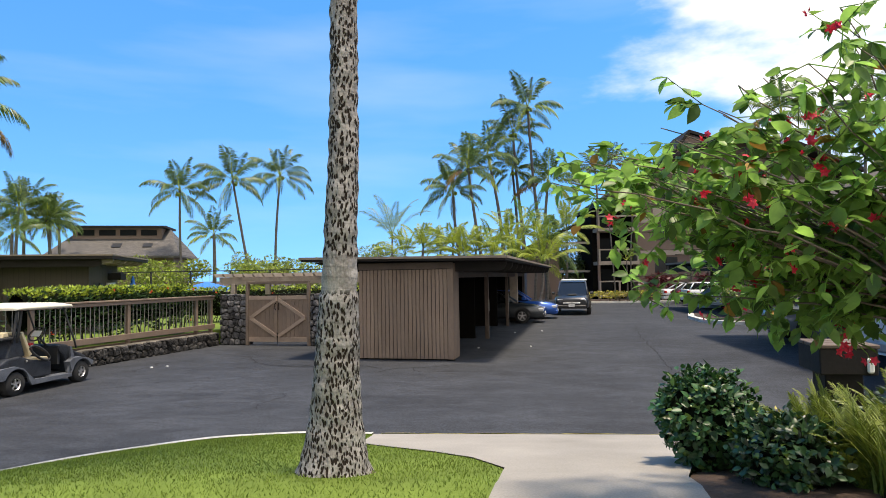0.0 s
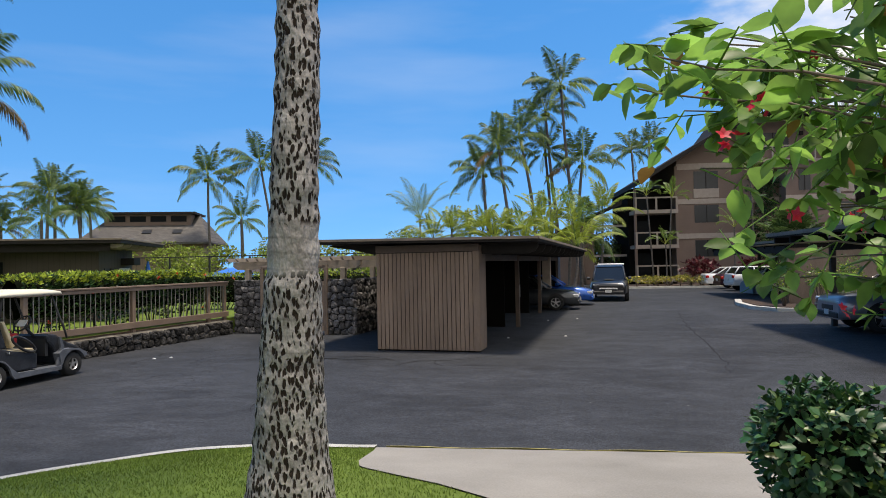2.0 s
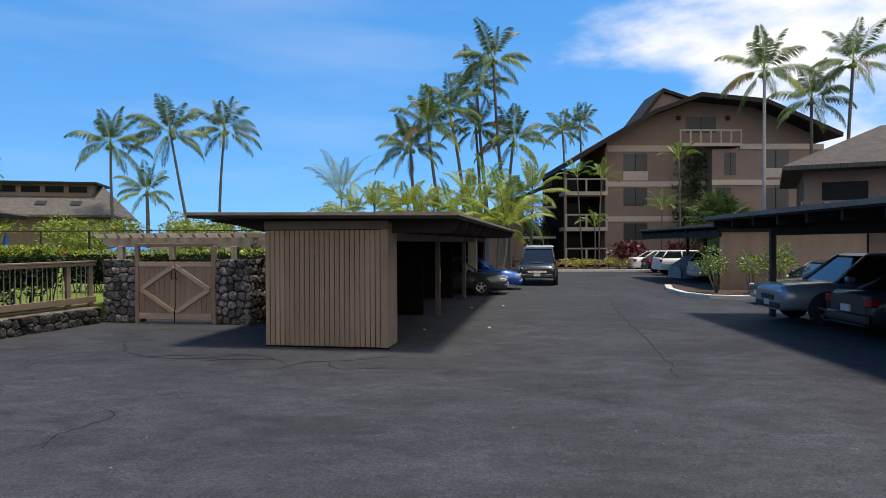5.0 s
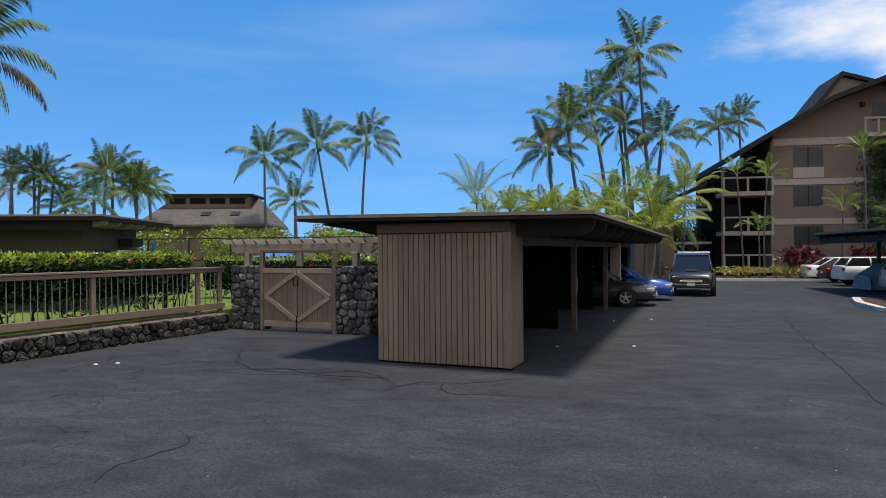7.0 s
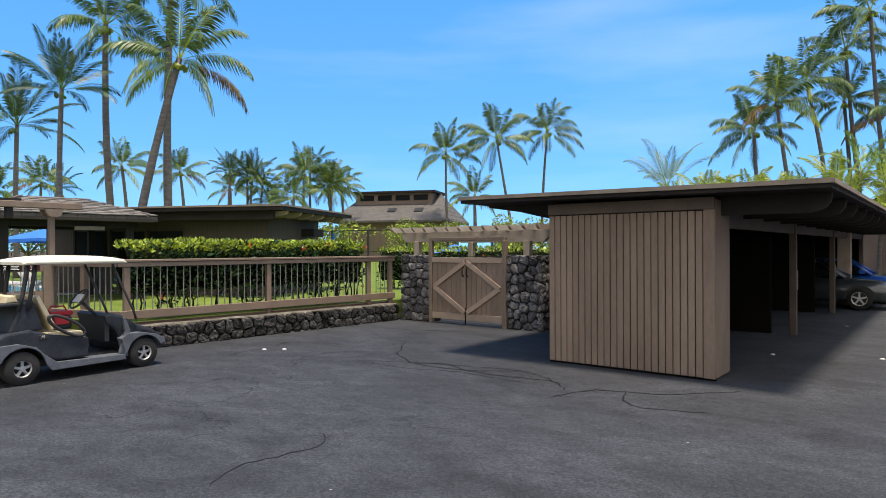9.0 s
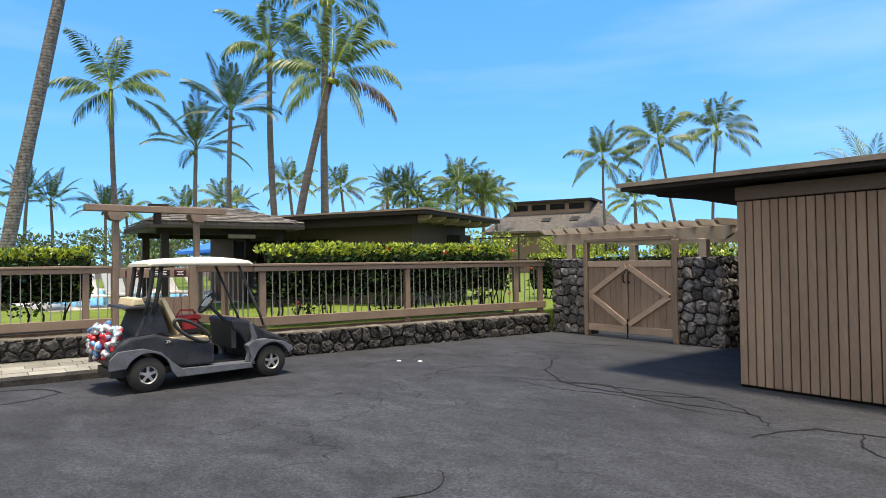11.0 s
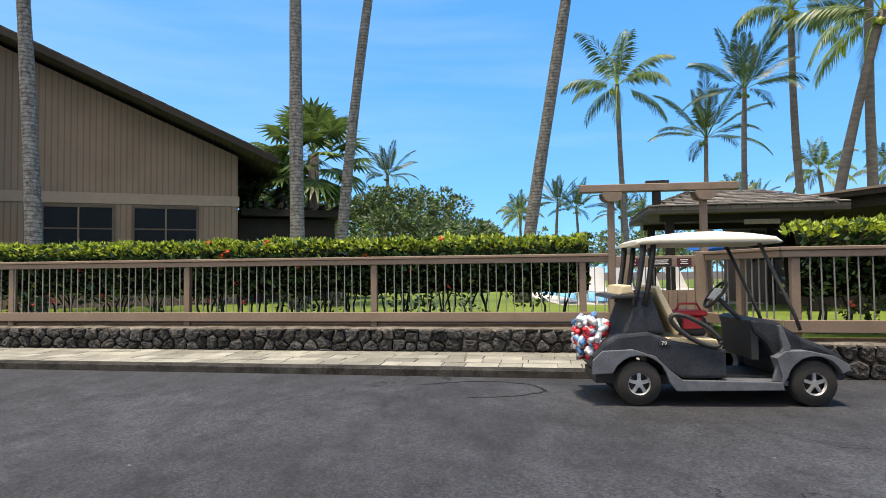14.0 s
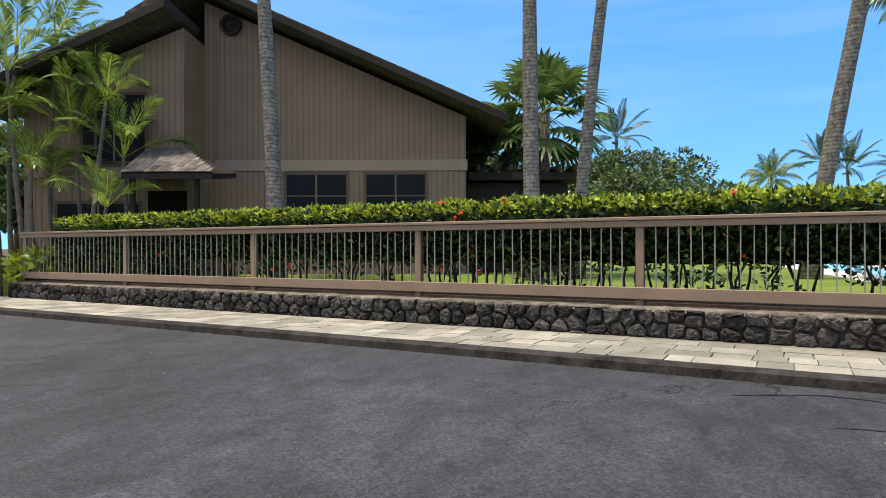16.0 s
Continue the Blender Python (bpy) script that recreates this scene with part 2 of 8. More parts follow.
def shingle_mat(name, base):
    m = mat(name, base, 0.9, var=0.3, scale=2, fine=30, bump=0.0)
    n, l = m.node_tree.nodes, m.node_tree.links
    b = n["Principled BSDF"]
    tc = [q for q in n if q.bl_idname == "ShaderNodeTexCoord"][0]
    br = n.new("ShaderNodeTexBrick")
    br.inputs["Scale"].default_value = 1.0
    br.inputs["Brick Width"].default_value, br.inputs["Row Height"].default_value = 0.30, 0.16
    br.inputs["Mortar Size"].default_value = 0.012
    br.inputs["Color1"].default_value, br.inputs["Color2"].default_value = (0.75, 0.75, 0.75, 1), (1.15, 1.12, 1.1, 1)
    br.inputs["Mortar"].default_value = (0.35, 0.35, 0.35, 1)
    l.new(tc.outputs["UV"], br.inputs["Vector"])
    old = b.inputs["Base Color"].links[0].from_socket
    mu = n.new("ShaderNodeMix")
    mu.data_type, mu.blend_type = "RGBA", "MULTIPLY"
    mu.inputs["Factor"].default_value = 1
    l.new(old, mu.inputs["A"])
    l.new(br.outputs["Color"], mu.inputs["B"])
    l.new(mu.outputs["Result"], b.inputs["Base Color"])
    return m


def glass_mat(name, base=(0.012, 0.014, 0.016), rough=0.12):
    m = mat(name, base, 0.35, var=0.2, scale=1, bump=0.0, spec=0.08)
    return m


def bark_mat():
    """Coconut bark: pale grey-brown rings with dark pits and lichen."""
    m = mat("palm_bark", (0.060, 0.052, 0.047), 0.95, var=0.6, scale=11, fine=40, bump=0.9, tint=(0.215, 0.205, 0.195), stretch=(1, 1, 0.8), spec=0.2)
    n, l = m.node_tree.nodes, m.node_tree.links
    b = n["Principled BSDF"]
    geo = [q for q in n if q.bl_idname == "ShaderNodeNewGeometry"][0]
    sx = n.new("ShaderNodeSeparateXYZ")
    l.new(geo.outputs["Position"], sx.inputs[0])
    nz = n.new("ShaderNodeTexNoise")
    nz.inputs["Scale"].default_value = 2.5
    l.new(geo.outputs["Position"], nz.inputs["Vector"])
    ma = n.new("ShaderNodeMath")
    ma.operation = "MULTIPLY_ADD"
    l.new(nz.outputs["Fac"], ma.inputs[0])
    ma.inputs[1].default_value = 0.12
    l.new(sx.outputs[2], ma.inputs[2])
    pp = n.new("ShaderNodeMath")
    pp.operation = "PINGPONG"
    pp.inputs[1].default_value = 0.045
    l.new(ma.outputs[0], pp.inputs[0])
    mr = n.new("ShaderNodeMapRange")
    mr.inputs["From Max"].default_value = 0.018
    mr.inputs["To Min"].default_value = 0.42
    l.new(pp.outputs[0], mr.inputs["Value"])
    old = b.inputs["Base Color"].links[0].from_socket
    mu = n.new("ShaderNodeMix")
    mu.data_type, mu.blend_type = "RGBA", "MULTIPLY"
    mu.inputs["Factor"].default_value = 1
    l.new(old, mu.inputs["A"])
    l.new(mr.outputs[0], mu.inputs["B"])
    l.new(mu.outputs["Result"], b.inputs["Base Color"])
    return m


M = {}
M["asphalt"] = asphalt_mat()
M["concrete"] = mat("concrete", (0.235, 0.218, 0.188), 0.9, var=0.22, scale=0.9, fine=60, bump=0.15, tint=(0.27, 0.25, 0.22))
M["kerb_white"] = mat("kerb_white", (0.50, 0.48, 0.43), 0.9, var=0.25, scale=3, fine=40)
M["kerb_yellow"] = mat("kerb_yellow", (0.48, 0.40, 0.12), 0.85, var=0.35, scale=4, fine=40)
M["kerb_dark"] = mat("kerb_dark", (0.012, 0.012, 0.012), 0.95, var=0.8, scale=4, fine=30, bump=0.6, tint=(0.032, 0.031, 0.029), spec=0.15)
M["grass"] = mat("grass", (0.115, 0.165, 0.030), 0.95, var=0.35, scale=1.3, fine=60, bump=0.4, spec=0.15)
M["blade"] = mat("grass_blade", (0.135, 0.195, 0.035), 0.8, var=0.3, scale=2, bump=0, trans=0.3, isl=0.35, spec=0.2)
M["soil"] = mat("soil", (0.055, 0.035, 0.025), 1.0, var=0.5, scale=3, fine=30, bump=0.6)
M["paver"] = mat("paver", (0.195, 0.195, 0.160), 0.9, var=0.25, scale=2.5, fine=40, bump=0.2, rand=0.30, tint=(0.235, 0.23, 0.20))
M["rock"] = mat("lava_rock", (0.010, 0.010, 0.0105), 0.95, var=0.8, scale=16, fine=70, bump=1.0, tint=(0.050, 0.048, 0.047), rand=0.6, spec=0.2)
M["rock_grey"] = mat("lava_rock_grey", (0.048, 0.047, 0.050), 0.95, var=0.7, scale=11, fine=55, bump=1.0, tint=(0.135, 0.130, 0.132), rand=0.55, spec=0.2)
M["mortar"] = mat("mortar", (0.03, 0.027, 0.025), 1.0, var=0.4, fine=30, bump=0.5, spec=0.1)
M["wall_cap"] = mat("wall_cap", (0.05, 0.044, 0.038), 1.0, var=0.8, scale=5.0, fine=30, bump=0.6, tint=(0.13, 0.118, 0.10), spec=0.15)
M["mortar_pale"] = mat("mortar_pale", (0.15, 0.145, 0.125), 1.0, var=0.4, scale=2.0, fine=30, bump=0.5)
M["fence"] = mat("fence_brown", (0.185, 0.133, 0.099), 0.7, var=0.18, scale=2, fine=25, bump=0.15, stretch=(1, 1, 1), rand=0.06)
M["brace_timber"] = mat("gate_brace", (0.30, 0.222, 0.168), 0.8, var=0.2, scale=3, fine=30, bump=0.25, rand=0.06)
M["timber"] = mat("timber_brown", (0.185, 0.137, 0.104), 0.8, var=0.25, scale=3, fine=30, bump=0.25, rand=0.08)
M["plank"] = mat("plank_brown", (0.205, 0.146, 0.108), 0.8, var=0.25, scale=2.5, fine=30, bump=0.2, rand=0.10, stretch=(1, 1, 0.25))
M["pale_timber"] = mat("pergola_timber", (0.34, 0.28, 0.22), 0.85, var=0.25, scale=3, fine=30, bump=0.25, rand=0.1)
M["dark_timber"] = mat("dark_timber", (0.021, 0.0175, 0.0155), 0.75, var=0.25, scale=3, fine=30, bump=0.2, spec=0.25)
M["post_brown"] = mat("post_brown", (0.10, 0.072, 0.055), 0.8, var=0.25, scale=3, fine=30, bump=0.25)
# near-black: painted shade of carport bays and recesses; also black gate iron
M["shade_and_iron"] = mat("shade_and_iron_black", (0.009, 0.008, 0.007), 0.95, var=0.2, spec=0.05)
M["baluster"] = mat("baluster_metal", (0.20, 0.195, 0.185), 0.55, metal=0.1, var=0.25, fine=30, bump=0.05)
M["roof_edge"] = mat("roof_edge", (0.20, 0.16, 0.12), 0.8, var=0.3, scale=4)
M["roof_felt"] = mat("roof_felt", (0.15, 0.14, 0.13), 0.95, var=0.25, scale=1.5)
M["house_wall"] = siding_mat("house_siding", (0.205, 0.145, 0.106), 0.1)
M["hut_wall"] = siding_mat("hut_siding", (0.062, 0.049, 0.040), 0.2)
M["band"] = mat("band_board", (0.27, 0.205, 0.16), 0.75, var=0.12)
M["apt_wall"] = mat("apartment_wall", (0.205, 0.145, 0.118), 0.9, var=0.14, scale=0.6, fine=25, bump=0.1)
M["apt_band"] = mat("apartment_band", (0.40, 0.33, 0.28), 0.85, var=0.12)
M["shingle"] = shingle_mat("shingle", (0.105, 0.098, 0.092))
M["shingle_dark"] = shingle_mat("shingle_dark", (0.07, 0.062, 0.055))
M["awning_shingle"] = mat("awning_shingle", (0.135, 0.122, 0.108), 0.95, var=0.3, scale=4, fine=30, bump=0.3, rand=0.4)
M["window"] = glass_mat("window_glass")
M["shade_window"] = mat("window_blind", (0.035, 0.036, 0.038), 0.3, var=0.1, bump=0)
M["bark"] = bark_mat()
M["bark_far"] = mat("palm_bark_far", (0.12, 0.104, 0.094), 0.95, var=0.5, scale=3, fine=14, bump=0.4, stretch=(1, 1, 3))
M["bark_pale"] = mat("pale_palm_trunk", (0.40, 0.38, 0.35), 0.9, var=0.25, scale=3, fine=14, bump=0.3, stretch=(1, 1, 3), spec=0.2)
M["frond"] = mat("palm_frond", (0.060, 0.115, 0.030), 0.42, spec=0.4, var=0.3, scale=1.5, fine=6, bump=0, trans=0.28, isl=0.55, tint=(0.115, 0.175, 0.048))
M["frond_dark"] = mat("palm_frond_dark", (0.035, 0.075, 0.024), 0.45, var=0.35, scale=1.5, fine=6, bump=0, trans=0.2, isl=0.4)
M["frond_yellow"] = mat("palm_frond_yellow", (0.28, 0.345, 0.045), 0.5, var=0.3, scale=1.5, fine=6, bump=0, trans=0.4, isl=0.35)
M["frond_dead"] = mat("palm_frond_dead", (0.17, 0.115, 0.05), 0.85, var=0.3, scale=2, bump=0, trans=0.15, isl=0.3, spec=0.1)
M["leaf"] = mat("hedge_leaf", (0.085, 0.150, 0.030), 0.35, var=0.3, scale=3, fine=10, bump=0, trans=0.22, isl=0.5, tint=(0.12, 0.19, 0.035))
# yellow-green, brightened to look sunlit on hedge tops; plain foliage tone elsewhere
M["leaf_top"] = mat("leaf_yellow_lit", (0.31, 0.385, 0.042), 0.45, var=0.35, scale=3, fine=10, bump=0, trans=0.35, isl=0.5)
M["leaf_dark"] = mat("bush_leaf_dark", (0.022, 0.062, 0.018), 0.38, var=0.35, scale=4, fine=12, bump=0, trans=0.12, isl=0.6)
M["leaf_tree"] = mat("tree_leaf", (0.125, 0.25, 0.058), 0.40, spec=0.45, var=0.35, scale=4, fine=20, bump=0, trans=0.62, isl=0.6, tint=(0.20, 0.35, 0.068))
M["leaf_bright"] = mat("garden_tree_leaf", (0.15, 0.205, 0.04), 0.55, var=0.35, scale=0.9, fine=6, bump=0, trans=0.35, isl=0.5, tint=(0.22, 0.27, 0.05))
M["leaf_old"] = mat("tree_leaf_old", (0.28, 0.15, 0.03), 0.5, var=0.3, bump=0, trans=0.3, isl=0.3)
M["leaf_far"] = mat("far_leaf", (0.075, 0.115, 0.045), 0.6, var=0.35, scale=0.8, fine=5, bump=0, trans=0.25, isl=0.5)
M["leaf_red"] = mat("ti_leaf", (0.10, 0.015, 0.02), 0.4, var=0.3, bump=0, trans=0.2, isl=0.4)
M["leaf_gold"] = mat("gold_leaf", (0.35, 0.30, 0.04), 0.5, var=0.3, bump=0, trans=0.2, isl=0.3)
M["leaf_areca"] = mat("areca_leaf", (0.10, 0.19, 0.04), 0.4, var=0.3, scale=2, fine=8, bump=0, trans=0.35, isl=0.45, tint=(0.17, 0.26, 0.05))
M["frond_pale"] = mat("pale_feather_frond", (0.20, 0.30, 0.20), 0.5, var=0.25, scale=1.5, bump=0, trans=0.4, isl=0.3)
M["leaf_glossy"] = mat("glossy_bush_leaf", (0.030, 0.085, 0.025), 0.42, var=0.3, scale=4, fine=12, bump=0, trans=0.15, isl=0.55, spec=0.4)
M["fern"] = mat("fern_leaf", (0.10, 0.16, 0.02), 0.5, var=0.3, bump=0, trans=0.25, isl=0.4, tint=(0.17, 0.20, 0.03))
M["flower"] = mat("red_flower", (0.62, 0.02, 0.05), 0.5, var=0.2, bump=0, trans=0.25, isl=0.2)
M["flower_pink"] = mat("coral_flower", (0.75, 0.10, 0.05), 0.5, var=0.2, bump=0, trans=0.25, isl=0.2)
M["twig"] = mat("twig", (0.13, 0.10, 0.075), 0.9, var=0.35, scale=8, fine=40, bump=0.3)
M["stem_dark"] = mat("hedge_stem", (0.035, 0.03, 0.024), 0.9, var=0.35, scale=8, fine=40, bump=0.3)
# near-black filler: the shade deep between leaves, put in as colour
M["leaf_shade_core"] = mat("leaf_shade_core", (0.006, 0.008, 0.004), 1.0, var=0.4, scale=6, fine=20, bump=0.6, spec=0.05)


# ---- building helpers ----
def mesh_of(name, bm, *mats):
    me = bpy.data.meshes.new(name)
    bm.to_mesh(me)
    bm.free()
    for m in mats:
        me.materials.append(m)
    return me


def part(name, bm, material, parent=None, label="", smooth=False):
    """Links a bmesh as one mesh object, under a thing or a part if given."""
    mats = material if isinstance(material, (list, tuple)) else [material]
    me = mesh_of(name, bm, *mats)
    if smooth:
        for p in me.polygons:
            p.use_smooth = True
    ob = new(name, me)
    ob.parent = parent
    return tagged(ob, label=label)


def thing(name, label, category, m=None, group="", kind=""):
    """An empty at a thing's base."""
    ob = new(name)
    ob.empty_display_size = 0.2
    ob.matrix_basis = m or Matrix()
    return tagged(ob, label, category, group, kind)


def box(bm, x0, x1, y0, y1, z0, z1, m=None, mi=0):
    vs = [bm.verts.new((x, y, z)) for z in (z0, z1) for x, y in ((x0, y0), (x1, y0), (x1, y1), (x0, y1))]
    if m is not None:
        for v in vs:
            v.co = m @ v.co
    for f in ((3, 2, 1, 0), (4, 5, 6, 7), (0, 1, 5, 4), (1, 2, 6, 5), (2, 3, 7, 6), (3, 0, 4, 7)):
        bm.faces.new([vs[i] for i in f]).material_index = mi
    return vs


def boxed(x0, x1, y0, y1, z0, z1, bevel=0.0, m=None):
    bm = bmesh.new()
    box(bm, x0, x1, y0, y1, z0, z1, m)
    if bevel:
        bmesh.ops.bevel(bm, geom=bm.edges[:], offset=bevel, segments=1, affect="EDGES")
    return bm


def tube(bm, pts, radii, sides=8, cap=True):
    """A round limb along points."""
    rings, up = [], Vector((0.13, 0.31, 1)).normalized()
    pts = [Vector(p) for p in pts]
    for i, p in enumerate(pts):
        d = (pts[min(i + 1, len(pts) - 1)] - pts[max(i - 1, 0)])
        d = d.normalized() if d.length > 1e-7 else Vector((0, 0, 1))
        a = d.cross(up)
        if a.length < 0.05:
            a = d.cross(Vector((1, 0, 0)))
        a.normalize()
        b = d.cross(a)
        r = radii[i] if isinstance(radii, (list, tuple)) else radii
        rings.append([bm.verts.new(p + a * math.cos(k * math.tau / sides) * r + b * math.sin(k * math.tau / sides) * r) for k in range(sides)])
    for r0, r1 in zip(rings, rings[1:]):
        for k in range(sides):
            f = bm.faces.new((r0[k], r0[(k + 1) % sides], r1[(k + 1) % sides], r1[k]))
            f.smooth = True
    if cap:
        bm.faces.new(rings[0][::-1])
        bm.faces.new(rings[-1])
    return rings


def prism(bm, outline, depth, m=None, mi=0):
    """An outline in x, z pushed through y from 0 to depth."""
    a = [bm.verts.new((x, 0, z)) for x, z in outline]
    b = [bm.verts.new((x, depth, z)) for x, z in outline]
    if m is not None:
        for v in a + b:
            v.co = m @ v.co
    fs = [bm.faces.new(a), bm.faces.new(b[::-1])]
    for i in range(len(a)):
        j = (i + 1) % len(a)
        fs.append(bm.faces.new((a[j], a[i], b[i], b[j])))
    for f in fs:
        f.material_index = mi
    bmesh.ops.recalc_face_normals(bm, faces=fs)
    return fs


def line_frame(p0, p1, z=0.0):
    """Local x along p0 to p1, y to the left of it; and the length."""
    d = Vector((p1[0] - p0[0], p1[1] - p0[1]))
    return pose(p0[0], p0[1], z, 0, 0, math.degrees(math.atan2(d.y, d.x))), d.length


def structure(name, bm, material, label="", category=""):
    ob = part(name, bm, material)
    return tagged(ob, label or name.replace("_", " "), category or name.split("_")[0], kind="structure")


# ---- ground ----
# the mound with the walk lies a little askew to the lot
MOUND = pose(0.611, -0.089, 0, 0, 0, 2.086)


def lawn_edge(x):
    d = max(0.0, -2.2 - x)
    return 8.30 - 0.2 * d ** 2 - 0.6 * max(0.0, d - 3.1) ** 2


def rise(x, y):
    """Height of the mound on which the walk starts."""
    return 0.035 + 0.685 * min(1.0, max(0.0, (lawn_edge(x) - y) / 4.2))


def lerp_table(rows, y):
    for (y0, a), (y1, b) in zip(rows, rows[1:]):
        if y0 <= y <= y1:
            k = (y - y0) / (y1 - y0)
            return a + (b - a) * k
    return rows[0][1] if y < rows[0][0] else rows[-1][1]


WALK_LEFT = [(-8, -0.6), (-1, -0.45), (2, 0.0), (4.2, 0.34), (4.9, 0.40), (5.6, 0.12), (6.1, -0.3), (6.5, -0.75), (6.85, -1.12), (7.2, -1.22), (7.9, -1.25), (8.30, -1.3)]
WALK_RIGHT = [(-8, 1.3), (2, 1.5), (4.5, 1.72), (5.6, 2.1), (6.4, 2.9), (7.0, 4.5), (8.30, 4.8)]


def strip(x_from, x_to, y0, y1, step, cols, lift, wobble=0.0):
    bm = bmesh.new()
    rows, y = [], y0
    while y < y1 + 1e-6:
        a, b = x_from(y), x_to(y)
        row = []
        for i in range(cols + 1):
            x = a + (b - a) * i / cols
            z = rise(x, y) + lift
            row.append(bm.verts.new((x, y, z + wobble * noise.noise(Vector((x, y, 0)) * 0.8))))
        rows.append(row)
        y += step
    for r0, r1 in zip(rows, rows[1:]):
        for i in range(cols):
            bm.faces.new((r0[i], r0[i + 1], r1[i + 1], r1[i])).smooth = True
    return bm


def lawn_left(y):
    # west border of the lawn: where the lawn's edge curve passes y
    a, b = -14.0, -2.2
    for _ in range(30):
        c = (a + b) / 2
        a, b = (c, b) if lawn_edge(c) < y else (a, c)
    return b


bm = bmesh.new()
bmesh.ops.create_grid(bm, x_segments=2, y_segments=2, size=2500)
for v in bm.verts:
    v.co.z = -0.06
structure("ground", bm, M["soil"], "dry open ground out to the horizon", "ground")
bm = boxed(-75, 60, -60, 60, -0.3, 0.0)
structure("road", bm, M["asphalt"], "dark worn asphalt drive and parking lot with cracks", "road")
structure("lawn", strip(lawn_left, lambda y: lerp_table(WALK_LEFT, y), -8, 8.26, 0.12, 30, 0.0), M["grass"], "mown green lawn on a low mound", "lawn").matrix_basis = MOUND
structure("walkway", strip(lambda y: lerp_table(WALK_LEFT, y), lambda y: lerp_table(WALK_RIGHT, y), -8, 8.28, 0.1, 12, 0.012), M["concrete"], "pale concrete walkway sloping to the lot", "walkway").matrix_basis = MOUND
structure("planting_bed", strip(lambda y: lerp_table(WALK_RIGHT, y), lambda y: 7.0, -8, 8.28, 0.15, 12, -0.01, 0.05), M["soil"], "dark soil planting bed", "bed").matrix_basis = MOUND


def edge_band(xs, w, h0, h1):
    """A kerb along the lawn's edge curve."""
    bm = bmesh.new()
    rows = []
    for x in xs:
        y = lawn_edge(x) + (0.02 * math.sin(x * 5))
        dx = 0.01
        t = Vector((dx, lawn_edge(x + dx) - lawn_edge(x), 0)).normalized()
        nrm = Vector((-t.y, t.x, 0))
        p = Vector((x, y, 0))
        rows.append([bm.verts.new(p - nrm * w + Vector((0, 0, z))) for z in (h1,)] + [bm.verts.new(p + Vector((0, 0, h1 - 0.01))), bm.verts.new(p + nrm * 0.03 + Vector((0, 0, h0)))])
    for a, b in zip(rows, rows[1:]):
        for i in range(2):
            bm.faces.new((a[i + 1], b[i + 1], b[i], a[i])).smooth = True
    return bm


structure("kerb_lawn", edge_band([-8.2 + 0.1 * i for i in range(70)], 0.14, -0.02, 0.075), M["kerb_white"], "pale concrete kerb round the lawn", "kerb").matrix_basis = MOUND
structure("kerb_yellow", edge_band([-1.2 + 0.1 * i for i in range(62)], 0.05, -0.02, 0.06), M["kerb_yellow"], "concrete edge with worn yellow paint", "kerb").matrix_basis = MOUND

# raised garden behind the fence
bm = bmesh.new()
pts = [(-12.75, 10.9), (-12.75, 13.15), (-10.4, 13.35), (-9.3, 19.9), (-6.0, 26.0), (-30, 60), (-70, 60), (-70, -30), (-17.8, -30), (-15.3, -4.9)]
prism(bm, pts, 0.55, Matrix(((1, 0, 0, 0), (0, 0, 1, 0), (0, 1, 0, 0), (0, 0, 0, 1))) @ pose(0, -0.07, 0))
for v in bm.verts:
    v.co.z = 0.48 if v.co.z > 0.2 else -0.07
bmesh.ops.triangulate(bm, faces=bm.faces[:])
structure("garden_lawn", bm, M["grass"], "mown green lawn behind the fence", "lawn")

# ---- sidewalk along the street fence ----
K0, K1 = Vector((-12.85, -4.8)), Vector((-10.12, 11.2))
side_m, side_len = line_frame(K0 - (K1 - K0) * 0.6, K1)


def sidewalk():
    bm = bmesh.new()
    box(bm, 0, side_len, 0.16, 2.15, -0.1, 0.085, side_m)
    walk_ob = structure("sidewalk", bm, M["mortar_pale"], "flagstone sidewalk of pale square slabs", "sidewalk")
    bm = bmesh.new()
    n = 60
    rows = []
    for i in range(n * 3 + 1):
        x = side_len * i / (n * 3)
        w = 0.018 * noise.noise(Vector((x * 3, 0, 0)))
        prof = ((0 + w, -0.05), (0.012 + w, 0.085), (0.05, 0.108), (0.17, 0.11), (0.18, 0.05))
        rows.append([bm.verts.new(side_m @ Vector((x, y, z))) for y, z in prof])
    for a, b in zip(rows, rows[1:]):
        for k in range(4):
            bm.faces.new((a[k], b[k], b[k + 1], a[k + 1]))
    bmesh.ops.recalc_face_normals(bm, faces=bm.faces[:])
    structure("kerb_street", bm, M["kerb_dark"], "blackened rough concrete kerb", "kerb")
    return walk_ob


sidewalk_ob = sidewalk()


# ---- lava rock walls and the street fence ----
def cell(c, others, lim):
    """The polygon round c of all that lies nearer to it than to the others, within lim (x0, x1, z0, z1)."""
    poly = [Vector(q) for q in ((lim[0], lim[2]), (lim[1], lim[2]), (lim[1], lim[3]), (lim[0], lim[3]))]
    for o in others:
        n, mid = o - c, (o + c) / 2
        out = []
        for p, q in zip(poly, poly[1:] + poly[:1]):
            dp, dq = (p - mid).dot(n), (q - mid).dot(n)
            if dp <= 0:
                out.append(p)
            if dp * dq < 0:
                out.append(p.lerp(q, dp / (dp - dq)))
        poly = out
        if len(poly) < 3:
            return []
    return poly


